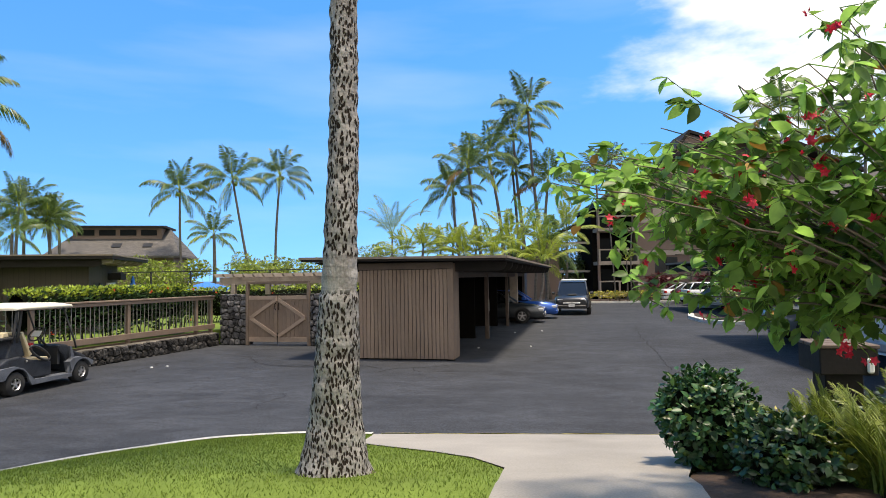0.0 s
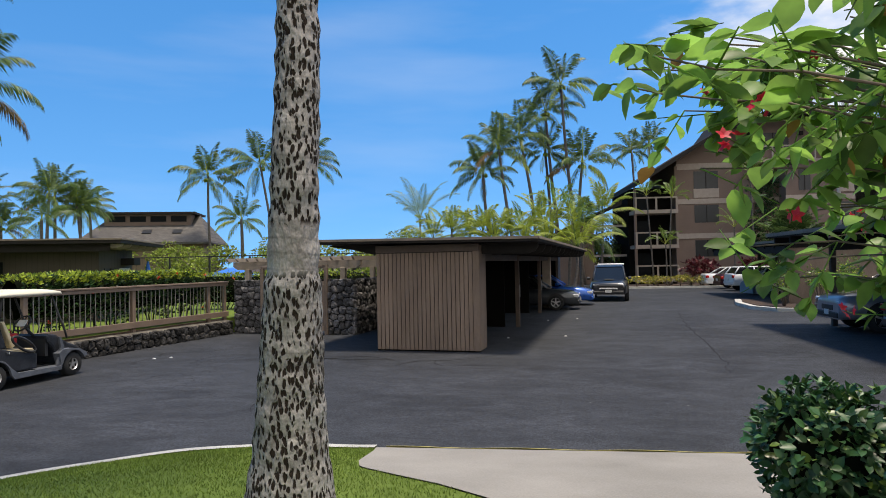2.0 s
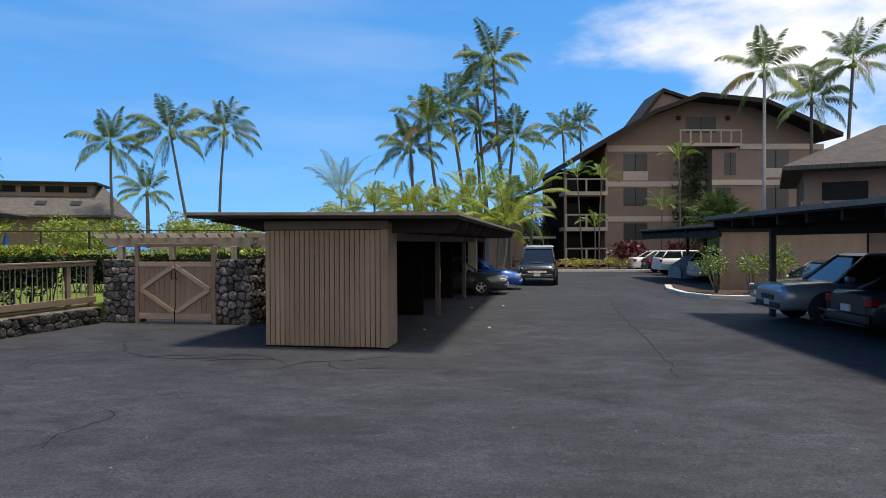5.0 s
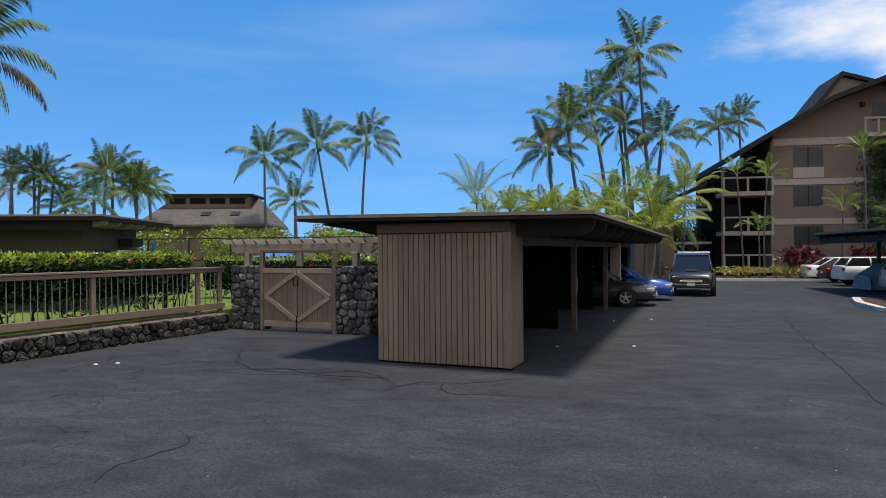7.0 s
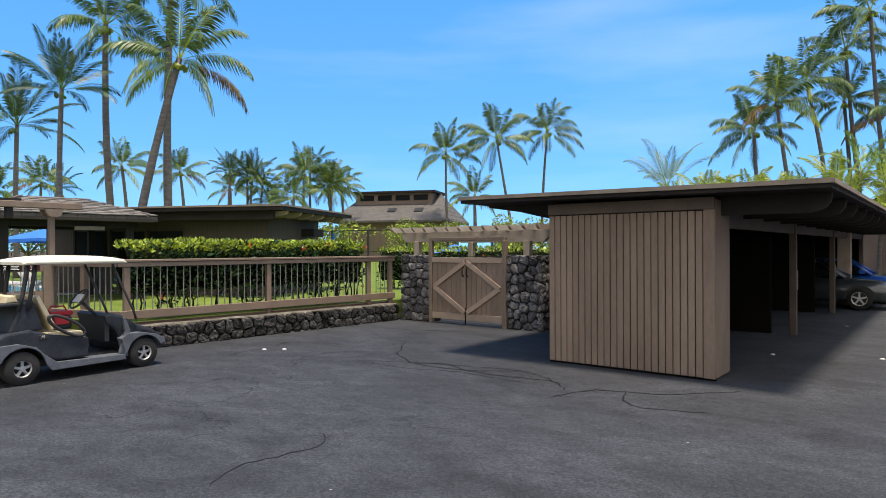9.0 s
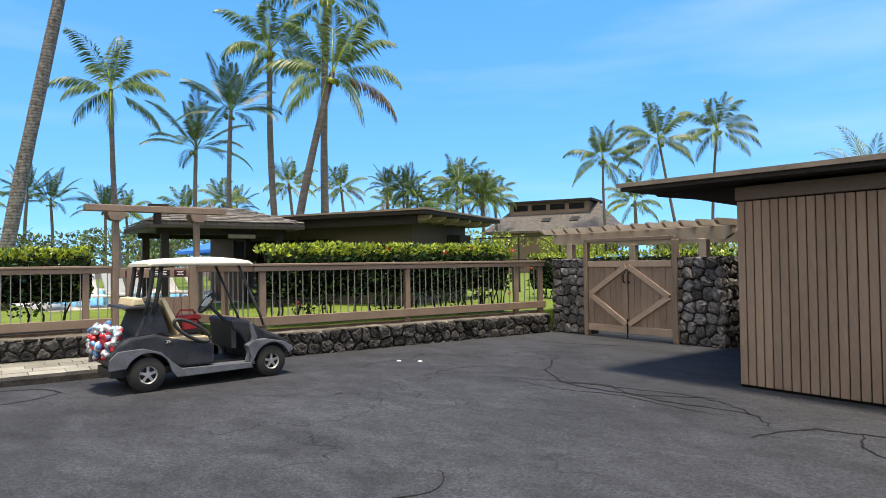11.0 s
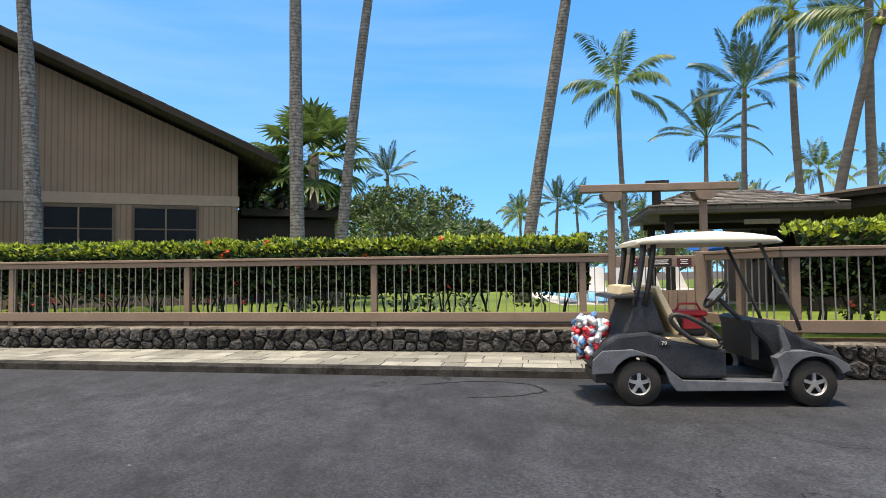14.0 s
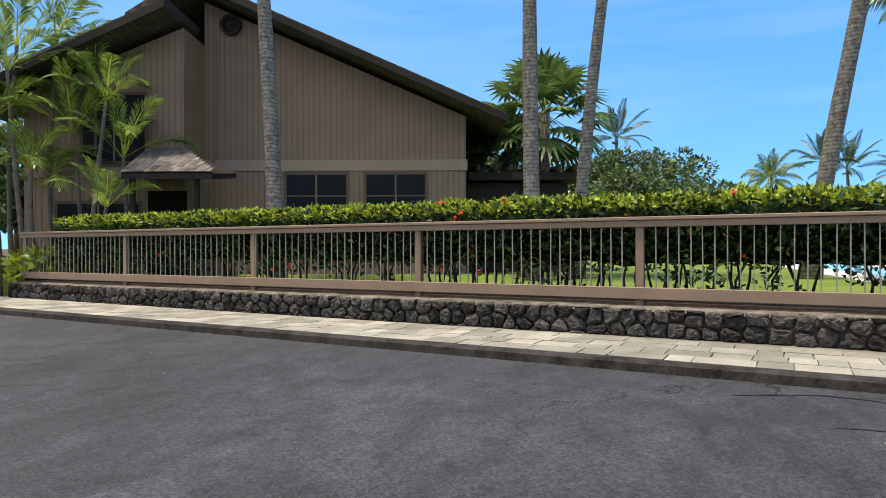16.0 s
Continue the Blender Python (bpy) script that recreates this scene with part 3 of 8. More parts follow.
def rock_face(parent, m, length, z0, z1, size, material, seed, y=0.0):
    """Close-fitted irregular stones along local x from 0 to length, each standing proud of the mortar."""
    rnd = random.Random(seed)
    rows = max(2, round((z1 - z0) / size))
    h = (z1 - z0) / rows
    seeds = []
    for r in range(-1, rows + 1):
        x = -size * rnd.random() - size
        while x < length + size:
            w = size * rnd.uniform(0.75, 1.55)
            seeds.append(Vector((x + w / 2, z0 + h * (r + 0.5) + rnd.uniform(-0.36, 0.36) * h)))
            x += w
    lim = (0, length, z0, z1)
    for c in seeds:
        near = [o for o in seeds if o is not c and (o - c).length < size * 3.5]
        poly = cell(c, near, lim)
        if len(poly) < 3:
            continue
        mid = sum(poly, Vector((0, 0))) / len(poly)
        if max((p - mid).length for p in poly) < size * 0.22:
            continue
        # cut the corners so that the stones look broken, not sawn
        ring = []
        for i, p in enumerate(poly):
            for q in (poly[i - 1], poly[(i + 1) % len(poly)]):
                ring.append(p.lerp(q, rnd.uniform(0.14, 0.30)))
        bm = bmesh.new()
        proud = rnd.uniform(0.045, 0.085)
        loops = []
        for k, d in ((0.93, 0.06), (0.91, -proud * 0.55), (0.74, -proud), (0.36, -proud * 1.12)):
            loops.append([bm.verts.new((mid.x + (p.x - mid.x) * k * rnd.uniform(0.95, 1.02), y + d + (rnd.uniform(-0.014, 0.014) if k < 0.9 else 0), mid.y + (p.y - mid.y) * k * rnd.uniform(0.95, 1.02))) for p in ring])
        for u, v in zip(loops, loops[1:]):
            for i in range(len(u)):
                bm.faces.new((u[i], u[(i + 1) % len(u)], v[(i + 1) % len(u)], v[i]))
        bm.faces.new(loops[-1])
        bmesh.ops.recalc_face_normals(bm, faces=bm.faces[:])
        ob = part("stone", bm, material, parent)
        ob.matrix_basis = m


FENCE_L = ((-15.195, -6.58), (-12.43, 11.65))
FENCE_R = ((-10.36, 13.3), (-9.12, 19.95))
TOP = 1.64


def low_wall(name, p0, p1, z0, z1, out, seed, label):
    """A low wall of lava stones; its street face lies out metres before the line."""
    m, length = line_frame(p0, p1)
    bm = bmesh.new()
    box(bm, -0.05, length + 0.05, -out + 0.03, 0.10, -0.1, z1 - 0.035, m)
    n = int(length / 0.25)
    rows = []
    for i in range(n + 1):
        x = length * i / n
        z = z1 - 0.01 + 0.02 * noise.noise(Vector((x * 2, seed, 0)))
        rows.append([bm.verts.new(m @ Vector((x, yy, zz))) for yy, zz in ((-out - 0.03, z - 0.05), (-out + 0.04, z), (0.05, z + 0.01), (0.12, z - 0.08))])
    for a, b in zip(rows, rows[1:]):
        for k in range(3):
            bm.faces.new((a[k], b[k], b[k + 1], a[k + 1]))
    wall = structure(name, bm, M["wall_cap"], label, "wall")
    rock_face(wall, m, length, z0, z1 - 0.02, 0.20, M["rock"], seed, -out)
    bm = bmesh.new()
    box(bm, 0, length, 0.02, 0.75, z1 - 0.1, z1 + 0.035, m)
    structure("soil_strip", bm, M["soil"], "dark soil strip under the fence and hedge", "soil")
    return wall


wall_l = low_wall("wall_street", FENCE_L[0], FENCE_L[1], 0.08, 0.47, 0.30, 1, "low dark lava rock wall under the fence")
wall_r = low_wall("wall_court", FENCE_R[0], FENCE_R[1], -0.02, 0.44, 0.22, 2, "low dark lava rock wall beside the lot")


def fence_run(p0, p1, posts, label, bottom=(0.55, 0.71)):
    """Brown timber fence: posts, cap and rails, thin upright bars. posts: distances along the run."""
    m, length = line_frame(p0, p1)
    f = thing("fence", label, "fence", m)
    part("cap_rail", boxed(-0.05, length + 0.05, -0.10, 0.09, TOP - 0.035, TOP + 0.012, 0.008), M["fence"], f)
    part("top_rail", boxed(-0.03, length + 0.03, -0.075, -0.03, TOP - 0.125, TOP - 0.038, 0.006), M["fence"], f)
    part("bottom_rail", boxed(-0.03, length + 0.03, -0.09, -0.04, bottom[0], bottom[1], 0.008), M["fence"], f)
    for s in posts:
        part("post", boxed(s - 0.055, s + 0.055, -0.035, 0.07, 0.38, TOP - 0.04, 0.008), M["fence"], f)
    bar = mesh_of("bar", boxed(-0.0075, 0.0075, -0.0075, 0.0075, bottom[1] - 0.06, TOP - 0.09), M["baluster"])
    n = int(length / 0.145)
    for i in range(1, n):
        x = length * i / n
        if min(abs(x - s) for s in posts) < 0.08:
            continue
        ob = new("bar", bar)
        ob.parent = f
        ob.matrix_basis = pose(x + random.uniform(-0.006, 0.006), -0.045, 0, 0, random.uniform(-0.4, 0.4), 0)
    return f


fl_len = (Vector(FENCE_L[1]) - Vector(FENCE_L[0])).length
fr_len = (Vector(FENCE_R[1]) - Vector(FENCE_R[0])).length
fence_run(FENCE_L[0], FENCE_L[1], [0.05, 3.78, 7.45, 11.0, 14.45, 17.95, fl_len - 0.03], "brown painted timber fence with thin bars above lava rock")
fence_run(FENCE_R[0], FENCE_R[1], [0.14, 3.11, 5.97, fr_len - 0.06], "brown painted timber fence with thin bars beside the lot")
fence_run((-12.25, 13.05), (-10.36, 13.3), [0.05, 0.95], "short return of the brown timber fence at the pool gate")


# ---- near carport ----
def carport():
    m = pose(-0.64, 15.94, 0, 0, 0, -6.4)
    cp = thing("carport", "brown timber carport with a flat roof and storage end wall", "carport", m)
    W, L = 2.56, 19.0
    # storage end: closed front wall of upright planks on a frame
    part("end_wall", boxed(-W + 0.02, -0.10, 0.045, 0.12, 0.03, 2.54), M["dark_timber"], cp)
    n = 23
    w = (W - 0.16) / n
    plank = mesh_of("plank", boxed(0.007, w - 0.007, 0.0, 0.03, 0.035, 2.345, 0.004), M["plank"])
    for i in range(n):
        ob = new("plank", plank)
        ob.parent = cp
        ob.matrix_basis = pose(-W + i * w, 0.006 * random.random(), 0)
    part("corner_board", boxed(-0.155, 0.0, -0.008, 0.04, 0.03, 2.36, 0.006), M["plank"], cp)
    part("side_board", boxed(-0.035, 0.0, 0.042, 0.74, 0.03, 2.50, 0.006), M["plank"], cp)
    part("head_board", boxed(-W, 0.0, -0.03, 0.04, 2.36, 2.53, 0.006), M["post_brown"], cp)
    part("sill", boxed(-W, 0.0, 0.03, 0.10, -0.01, 0.04), M["shade_and_iron"], cp)
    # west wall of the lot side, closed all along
    # inner walls coloured near-black to imitate the dark under the roof
    part("back_wall", boxed(-W, -W + 0.08, 0.12, L, 0.0, 2.55), M["shade_and_iron"], cp)
    part("end_wall", boxed(-W, -0.1, L - 0.1, L, 0.0, 2.5), M["shade_and_iron"], cp)
    part("cross_wall", boxed(-W + 0.1, -0.5, 5.9, 6.0, 0.0, 2.5), M["shade_and_iron"], cp)
    part("cross_wall", boxed(-W + 0.1, -0.5, 11.5, 11.6, 0.0, 2.5), M["shade_and_iron"], cp)
    for y in (5.9, 11.5):
        p = part("post", boxed(-0.13, 0.0, y - 0.07, y + 0.07, 0.0, 2.45, 0.008), M["post_brown"], cp)
        part("bracket", boxed(0.0, 0.02, y - 0.03, y + 0.03, 0.95, 1.35), M["baluster"], p)
    part("pier", boxed(-0.32, 0.05, 14.6, 14.9, 0.0, 2.45, 0.01), M["pale_timber"], cp)
    part("post", boxed(-0.13, 0.0, 18.7, 18.84, 0.0, 2.45, 0.008), M["post_brown"], cp)
    part("beam", boxed(-0.14, -0.04, 0.745, L, 2.12, 2.47, 0.008), M["post_brown"], cp)
    # roof: slab with a thin pale edge, rafters with rounded ends beneath
    def top(x):
        return 2.655 - 0.011 * x
    bm = bmesh.new()
    for x0, x1, y0, y1, h0, h1, mi in ((-4.05, 1.42, -0.38, L + 0.3, -0.10, 0.0, 0),):
        vs = [bm.verts.new((x, y, top(x) + h)) for h in (h0, h1) for x, y in ((x0, y0), (x1, y0), (x1, y1), (x0, y1))]
        for f in ((3, 2, 1, 0), (4, 5, 6, 7), (0, 1, 5, 4), (1, 2, 6, 5), (2, 3, 7, 6), (3, 0, 4, 7)):
            bm.faces.new([vs[i] for i in f])
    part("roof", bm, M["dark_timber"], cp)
    bm = bmesh.new()
    for x0, x1, y0, y1 in ((-4.09, 1.46, -0.42, -0.382), (-4.09, -4.052, -0.382, L + 0.3), (1.422, 1.46, -0.382, L + 0.3)):
        vs = [bm.verts.new((x, y, top(x) + h)) for h in (-0.045, 0.014) for x, y in ((x0, y0), (x1, y0), (x1, y1), (x0, y1))]
        for f in ((3, 2, 1, 0), (4, 5, 6, 7), (0, 1, 5, 4), (1, 2, 6, 5), (2, 3, 7, 6), (3, 0, 4, 7)):
            bm.faces.new([vs[i] for i in f])
    part("roof_edge", bm, M["roof_edge"], cp)
    bm = bmesh.new()
    box(bm, -4.0, 1.38, -0.34, L + 0.26, 0, 0.008, Matrix(((1, 0, 0, 0), (0, 1, 0, 0), (-0.011, 0, 1, 2.66), (0, 0, 0, 1))))
    part("roof_sheet", bm, M["roof_felt"], cp)
    out = [(-3.9, 2.55), (-3.3, 2.46), (-2.6, 2.30), (1.10, 2.28), (1.26, 2.33), (1.33, 2.42), (1.34, 2.53), (-3.95, 2.585)]
    bm = bmesh.new()
    prism(bm, out, 0.09)
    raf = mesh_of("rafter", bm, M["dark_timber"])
    for i in range(14):
        ob = new("rafter", raf)
        ob.parent = cp
        ob.matrix_basis = pose(0, 0.30 + i * 1.40, 0)
    return cp


carport()


# ---- rock enclosure with the double gate and pergola ----
def gate_yard():
    m = pose(-6.78, 19.79, 0, 0, 0, -6.5)
    for name, x0, x1, lab in (("wall_gate_west", -2.12, -1.10, "grey lava rock wall pier beside the gate"), ("wall_gate_east", 1.10, 2.02, "grey lava rock wall beside the gate")):
        bm = bmesh.new()
        box(bm, x0 + 0.04, x1 - 0.04, 0.06, 0.42, 0, 1.64, m)
        w = structure(name, bm, M["mortar"], lab, "wall")
        rock_face(w, m @ pose(x0, 0, 0), x1 - x0, 0.0, 1.68, 0.20, M["rock_grey"], 11 if x0 < 0 else 12, 0.06)
        if x0 > 0:
            m2 = m @ pose(x1 - 0.03, 0.02, 0, 0, 0, 90)
            rock_face(w, m2, 3.4, 0.0, 1.68, 0.21, M["rock_grey"], 13, 0.0)
            b2 = bmesh.new()
            box(b2, x1 - 0.4, x1 - 0.05, 0.42, 3.4, 0, 1.64, m)
            structure("wall_gate_side", b2, M["mortar"], "side of the lava rock enclosure", "wall")
    bm = bmesh.new()
    box(bm, -2.0, 1.7, 3.2, 3.5, 0, 1.6, m)
    structure("wall_gate_back", bm, M["mortar"], "back of the lava rock enclosure", "wall")
    g = thing("double_gate", "closed brown timber double gate with diagonal braces", "gate", m)
    for s in (-1, 1):
        part("post", boxed(s * 1.09 - 0.05, s * 1.09 + 0.05, -0.06, 0.06, 0.0, 2.02, 0.008), M["timber"], g)
    part("lintel", boxed(-1.12, 1.12, -0.05, 0.05, 2.02, 2.10, 0.008), M["timber"], g)
    for s in (-1, 1):
        x0, x1 = (-1.03, -0.012) if s < 0 else (0.012, 1.03)
        d = part("door", boxed(x0, x1, 0.0, 0.03, 0.14, 1.60), M["fence"], g)
        n = 7
        for i in range(n):
            w = (x1 - x0) / n
            part("plank", boxed(x0 + i * w + 0.004, x0 + (i + 1) * w - 0.004, -0.02, 0.0, 0.15, 1.58), M["plank"], d)
        part("top_rail", boxed(x0, x1, -0.05, -0.02, 1.49, 1.62, 0.005), M["brace_timber"], d)
        part("bottom_rail", boxed(x0, x1, -0.05, -0.02, 0.12, 0.27, 0.005), M["brace_timber"], d)
        xs = x0 if s < 0 else x1
        # two braces meet at the hinge side
        for z0, z1 in ((0.90, 1.50), (0.90, 0.30)):
            a, b = Vector((xs - s * 0.06, -0.045, z0)), Vector((-s * 0.06 + s * 0.09, -0.045, z1))
            d3 = b - a
            ang = math.degrees(math.atan2(d3.z, d3.x))
            part("brace", boxed(0, d3.length, -0.022, 0.022, -0.055, 0.055, 0.004, pose(*a, 0, -ang, 0)), M["brace_timber"], d)
    for s in (-1, 1):
        bm = bmesh.new()
        tube(bm, [(s * 0.06, -0.05, 1.16), (s * 0.06, -0.10, 1.20), (s * 0.06, -0.10, 1.34), (s * 0.06, -0.05, 1.38)], 0.014, 6)
        part("handle", bm, M["shade_and_iron"], g, "black iron handle")
    bm = bmesh.new()
    tube(bm, [(0.0, -0.06, 0.02), (0.0, -0.06, 0.42)], 0.012, 6)
    part("drop_bolt", bm, M["shade_and_iron"], g)
    # pergola over the gate yard
    p = thing("pergola", "weathered pale timber pergola over the gate", "pergola", m)
    for x in (-1.75, 1.55):
        for y in (0.25, 2.6):
            part("post", boxed(x - 0.08, x + 0.08, y - 0.08, y + 0.08, 1.6, 2.02, 0.01), M["pale_timber"], p)
    for y in (0.18, 2.55):
        bm = bmesh.new()
        prism(bm, [(-2.25, 2.10), (-2.10, 2.0), (2.0, 2.0), (2.15, 2.10), (2.15, 2.24), (-2.25, 2.24)], 0.12, pose(0, y, 0))
        part("beam", bm, M["pale_timber"], p)
    bm = bmesh.new()
    prism(bm, [(-0.35, 2.32), (-0.25, 2.245), (3.1, 2.245), (3.2, 2.32), (3.2, 2.36), (-0.35, 2.36)], 0.07, pose(0, 0, 0, 0, 0, 90))
    slat = mesh_of("slat", bm, M["pale_timber"])
    for i in range(13):
        ob = new("slat", slat)
        ob.parent = p
        ob.matrix_basis = pose(-2.1 + i * 0.355, 0, 0)


gate_yard()


# ---- the big gabled house behind the street fence ----
def house():
    m = pose(-21.95, 2.47, -0.08, 0, 0, 19.4) @ Matrix.Diagonal((1.15, 1.15, 1.15, 1))
    h = thing("house", "brown grooved timber house with a long gable roof and pale band", "house", m)
    D = 12.0
    PK = -6.75

    def roof_z(y):
        return 4.50 - y * 0.442

    # local x points to the street, y along the front
    T = Matrix(((0, -1, 0, 0), (1, 0, 0, 0), (0, 0, 1, 0), (0, 0, 0, 1)))
    bm = bmesh.new()
    prism(bm, [(-6.66, 0.4), (0, 0.4), (0, roof_z(0)), (-6.66, roof_z(-6.66))], D, T)
    part("wall", bm, M["house_wall"], h)
    bm = bmesh.new()
    prism(bm, [(-10.4, 0.4), (-6.65, 0.4), (-6.65, 6.32), (-10.4, 4.78)], D, pose(1.36, 0, 0) @ T)
    part("wing_wall", bm, M["house_wall"], h)
    part("band", boxed(0.0, 0.035, -6.4, 0.04, 3.12, 3.40, 0.006), M["band"], h, "pale horizontal band board")
    part("band", boxed(1.36, 1.395, -10.4, -6.65, 2.82, 3.06, 0.006), M["band"], h)
    part("corner_board", boxed(0.0, 0.03, -6.38, -6.28, 3.42, 7.2), M["house_wall"], h)
    def slab(name, pts, x, depth, material):
        bm = bmesh.new()
        prism(bm, pts, depth, pose(x, 0, 0) @ T)
        uv = bm.loops.layers.uv.new("uv")
        for f in bm.faces:
            for lp in f.loops:
                lp[uv].uv = (lp.vert.co.x, lp.vert.co.y * 1.1)
        part(name, bm, material, h)
    e0, e1 = 4.40, 4.40 + 0.442 * (0.95 - PK)
    slab("roof", [(0.95, e0), (PK, e1), (PK, e1 - 0.17), (0.95, e0 - 0.17)], 0.9, D + 1.2, M["shingle_dark"])
    slab("roof", [(PK, e1), (-11.4, e1 - 1.9), (-11.4, e1 - 2.16), (PK, e1 - 0.26)], 0.2, D + 0.5, M["shingle_dark"])
    slab("wing_roof", [(PK + 0.05, 6.70), (-11.5, 4.53), (-11.5, 4.34), (PK + 0.05, 6.51)], 2.25, 2.0, M["shingle_dark"])
    slab("gable_roof", [(PK + 0.02, e1 + 0.004), (PK - 1.5, e1 - 0.95), (PK - 1.5, e1 - 1.12), (PK + 0.02, e1 - 0.17)], 0.9, 3.0, M["shingle_dark"])
    slab("fascia", [(0.98, e0 - 0.05), (PK, e1 - 0.05), (PK, e1 - 0.22), (0.98, e0 - 0.22)], 0.945, 0.04, M["dark_timber"])
    slab("fascia", [(PK + 0.05, 6.65), (-11.5, 4.48), (-11.5, 4.30), (PK + 0.05, 6.47)], 2.295, 0.04, M["dark_timber"])
    # round vent
    bm = bmesh.new()
    R = 0.27
    rings = []
    for r, x in ((R, 0.0), (R, 0.10), (R - 0.07, 0.11), (R - 0.13, 0.02), (0.10, 0.02), (0.02, 0.06)):
        rings.append([bm.verts.new((x, -5.98 + r * math.cos(a * math.tau / 24), 6.84 + r * math.sin(a * math.tau / 24))) for a in range(24)])
    for a, b in zip(rings, rings[1:]):
        for k in range(24):
            bm.faces.new((a[k], a[(k + 1) % 24], b[(k + 1) % 24], b[k]))
    bm.faces.new(rings[-1])
    part("round_vent", bm, M["dark_timber"], h)
    # ground-floor windows
    def window(x, y0, y1, z0, z1, mull):
        w = part("window", boxed(x - 0.06, x + 0.012, y0, y1, z0, z1), M["window"], h, "dark glass window")
        bm = bmesh.new()
        for a, b, c, d in ((y0 - 0.07, y1 + 0.07, z1, z1 + 0.07), (y0 - 0.07, y1 + 0.07, z0 - 0.07, z0), (y0 - 0.07, y0, z0, z1), (y1, y1 + 0.07, z0, z1)):
            box(bm, x, x + 0.04, a, b, c, d)
        part("window_frame", bm, M["post_brown"], w)
        for k in range(1, mull):
            yy = y0 + (y1 - y0) * k / mull
            part("mullion", boxed(x, x + 0.035, yy - 0.02, yy + 0.02, z0, z1), M["fence"], w)
        part("cross_bar", boxed(x, x + 0.032, y0, y1, z0 + (z1 - z0) * 0.62 - 0.018, z0 + (z1 - z0) * 0.62 + 0.018), M["post_brown"], w)
    window(0.0, -4.58, -3.06, 1.6, 3.02, 2)
    window(0.0, -2.54, -1.05, 1.6, 3.02, 2)
    window(1.36, -9.0, -7.55, 3.2, 4.75, 2)
    window(1.36, -9.6, -7.7, 0.9, 2.2, 2)
    # no real recess: flat near-black panel painted as its shade
    part("door_recess", boxed(1.30, 1.372, -7.5, -6.6, 0.5, 2.5), M["shade_and_iron"], h)
    # awning roof over the side door
    bm = bmesh.new()
    lo = [(1.36, -7.62, 2.92), (2.6, -7.50, 2.78), (2.6, -5.55, 2.76), (1.3, -5.45, 2.92)]
    hi = [(1.36, -7.55, 3.48), (1.36, -6.7, 3.48)]
    V = [bm.verts.new(Vector(p) + Vector((0, 0, -0.14)) * 0) for p in lo] + [bm.verts.new(p) for p in hi]
    U = [bm.verts.new(Vector(p) + Vector((0, 0, -0.12))) for p in lo]
    for f in ((0, 1, 4), (1, 2, 5, 4), (2, 3, 5)):
        bm.faces.new([V[i] for i in f])
    for i, j in ((0, 1), (1, 2), (2, 3)):
        bm.faces.new((U[i], U[j], V[j], V[i]))
    bm.faces.new(U[::-1])
    bmesh.ops.recalc_face_normals(bm, faces=bm.faces[:])
    uv = bm.loops.layers.uv.new("uv")
    for f in bm.faces:
        for lp in f.loops:
            lp[uv].uv = (lp.vert.co.y, lp.vert.co.x + lp.vert.co.z)
    awning = part("awning", bm, M["dark_timber"], h, "small shingled awning roof")
    # wooden shingles, row over row
    wid, rows = 0.125, 11
    sh = mesh_of("shingle", boxed(-0.5, 0.5, -0.02, 0.175, 0.0, 0.022), M["awning_shingle"])
    rs = random.Random(14)
    for r in range(rows):
        q = r / rows
        ya, yb = -7.50 + 0.0 * q, -5.55 - 1.13 * q
        zz, xx = 2.80 + 0.68 * q, 2.60 - 1.24 * q
        count = max(2, round((yb - ya) / wid))
        for c in range(count):
            ob = new("shingle", sh)
            ob.parent = awning
            ob.matrix_basis = pose(xx + 0.01, ya + (c + 0.5) * (yb - ya) / count, zz + rs.uniform(0, 0.012), 0, 0, 90) @ pose(0, 0, 0, 28.7, 0, 0) @ Matrix.Diagonal(((yb - ya) / count - 0.012, 1, 1, 1))
    for y in (-7.4, -6.0):
        part("awning_post", boxed(2.35, 2.45, y, y + 0.1, 0.4, 2.72), M["dark_timber"], h)
    # low carport-like wing beyond the east end
    part("lanai_beam", boxed(-6.0, -0.6, 0.1, 3.0, 2.95, 3.15), M["dark_timber"], h)
    for i in range(7):
        part("lanai_rafter", boxed(-6.0, -0.2, 0.3 + i * 0.42, 0.38 + i * 0.42, 3.15, 3.3), M["dark_timber"], h)
    part("lanai_wall", boxed(-6.0, -1.0, 0.05, 2.8, 0.4, 2.9), M["dark_timber"], h)
    return h


house()


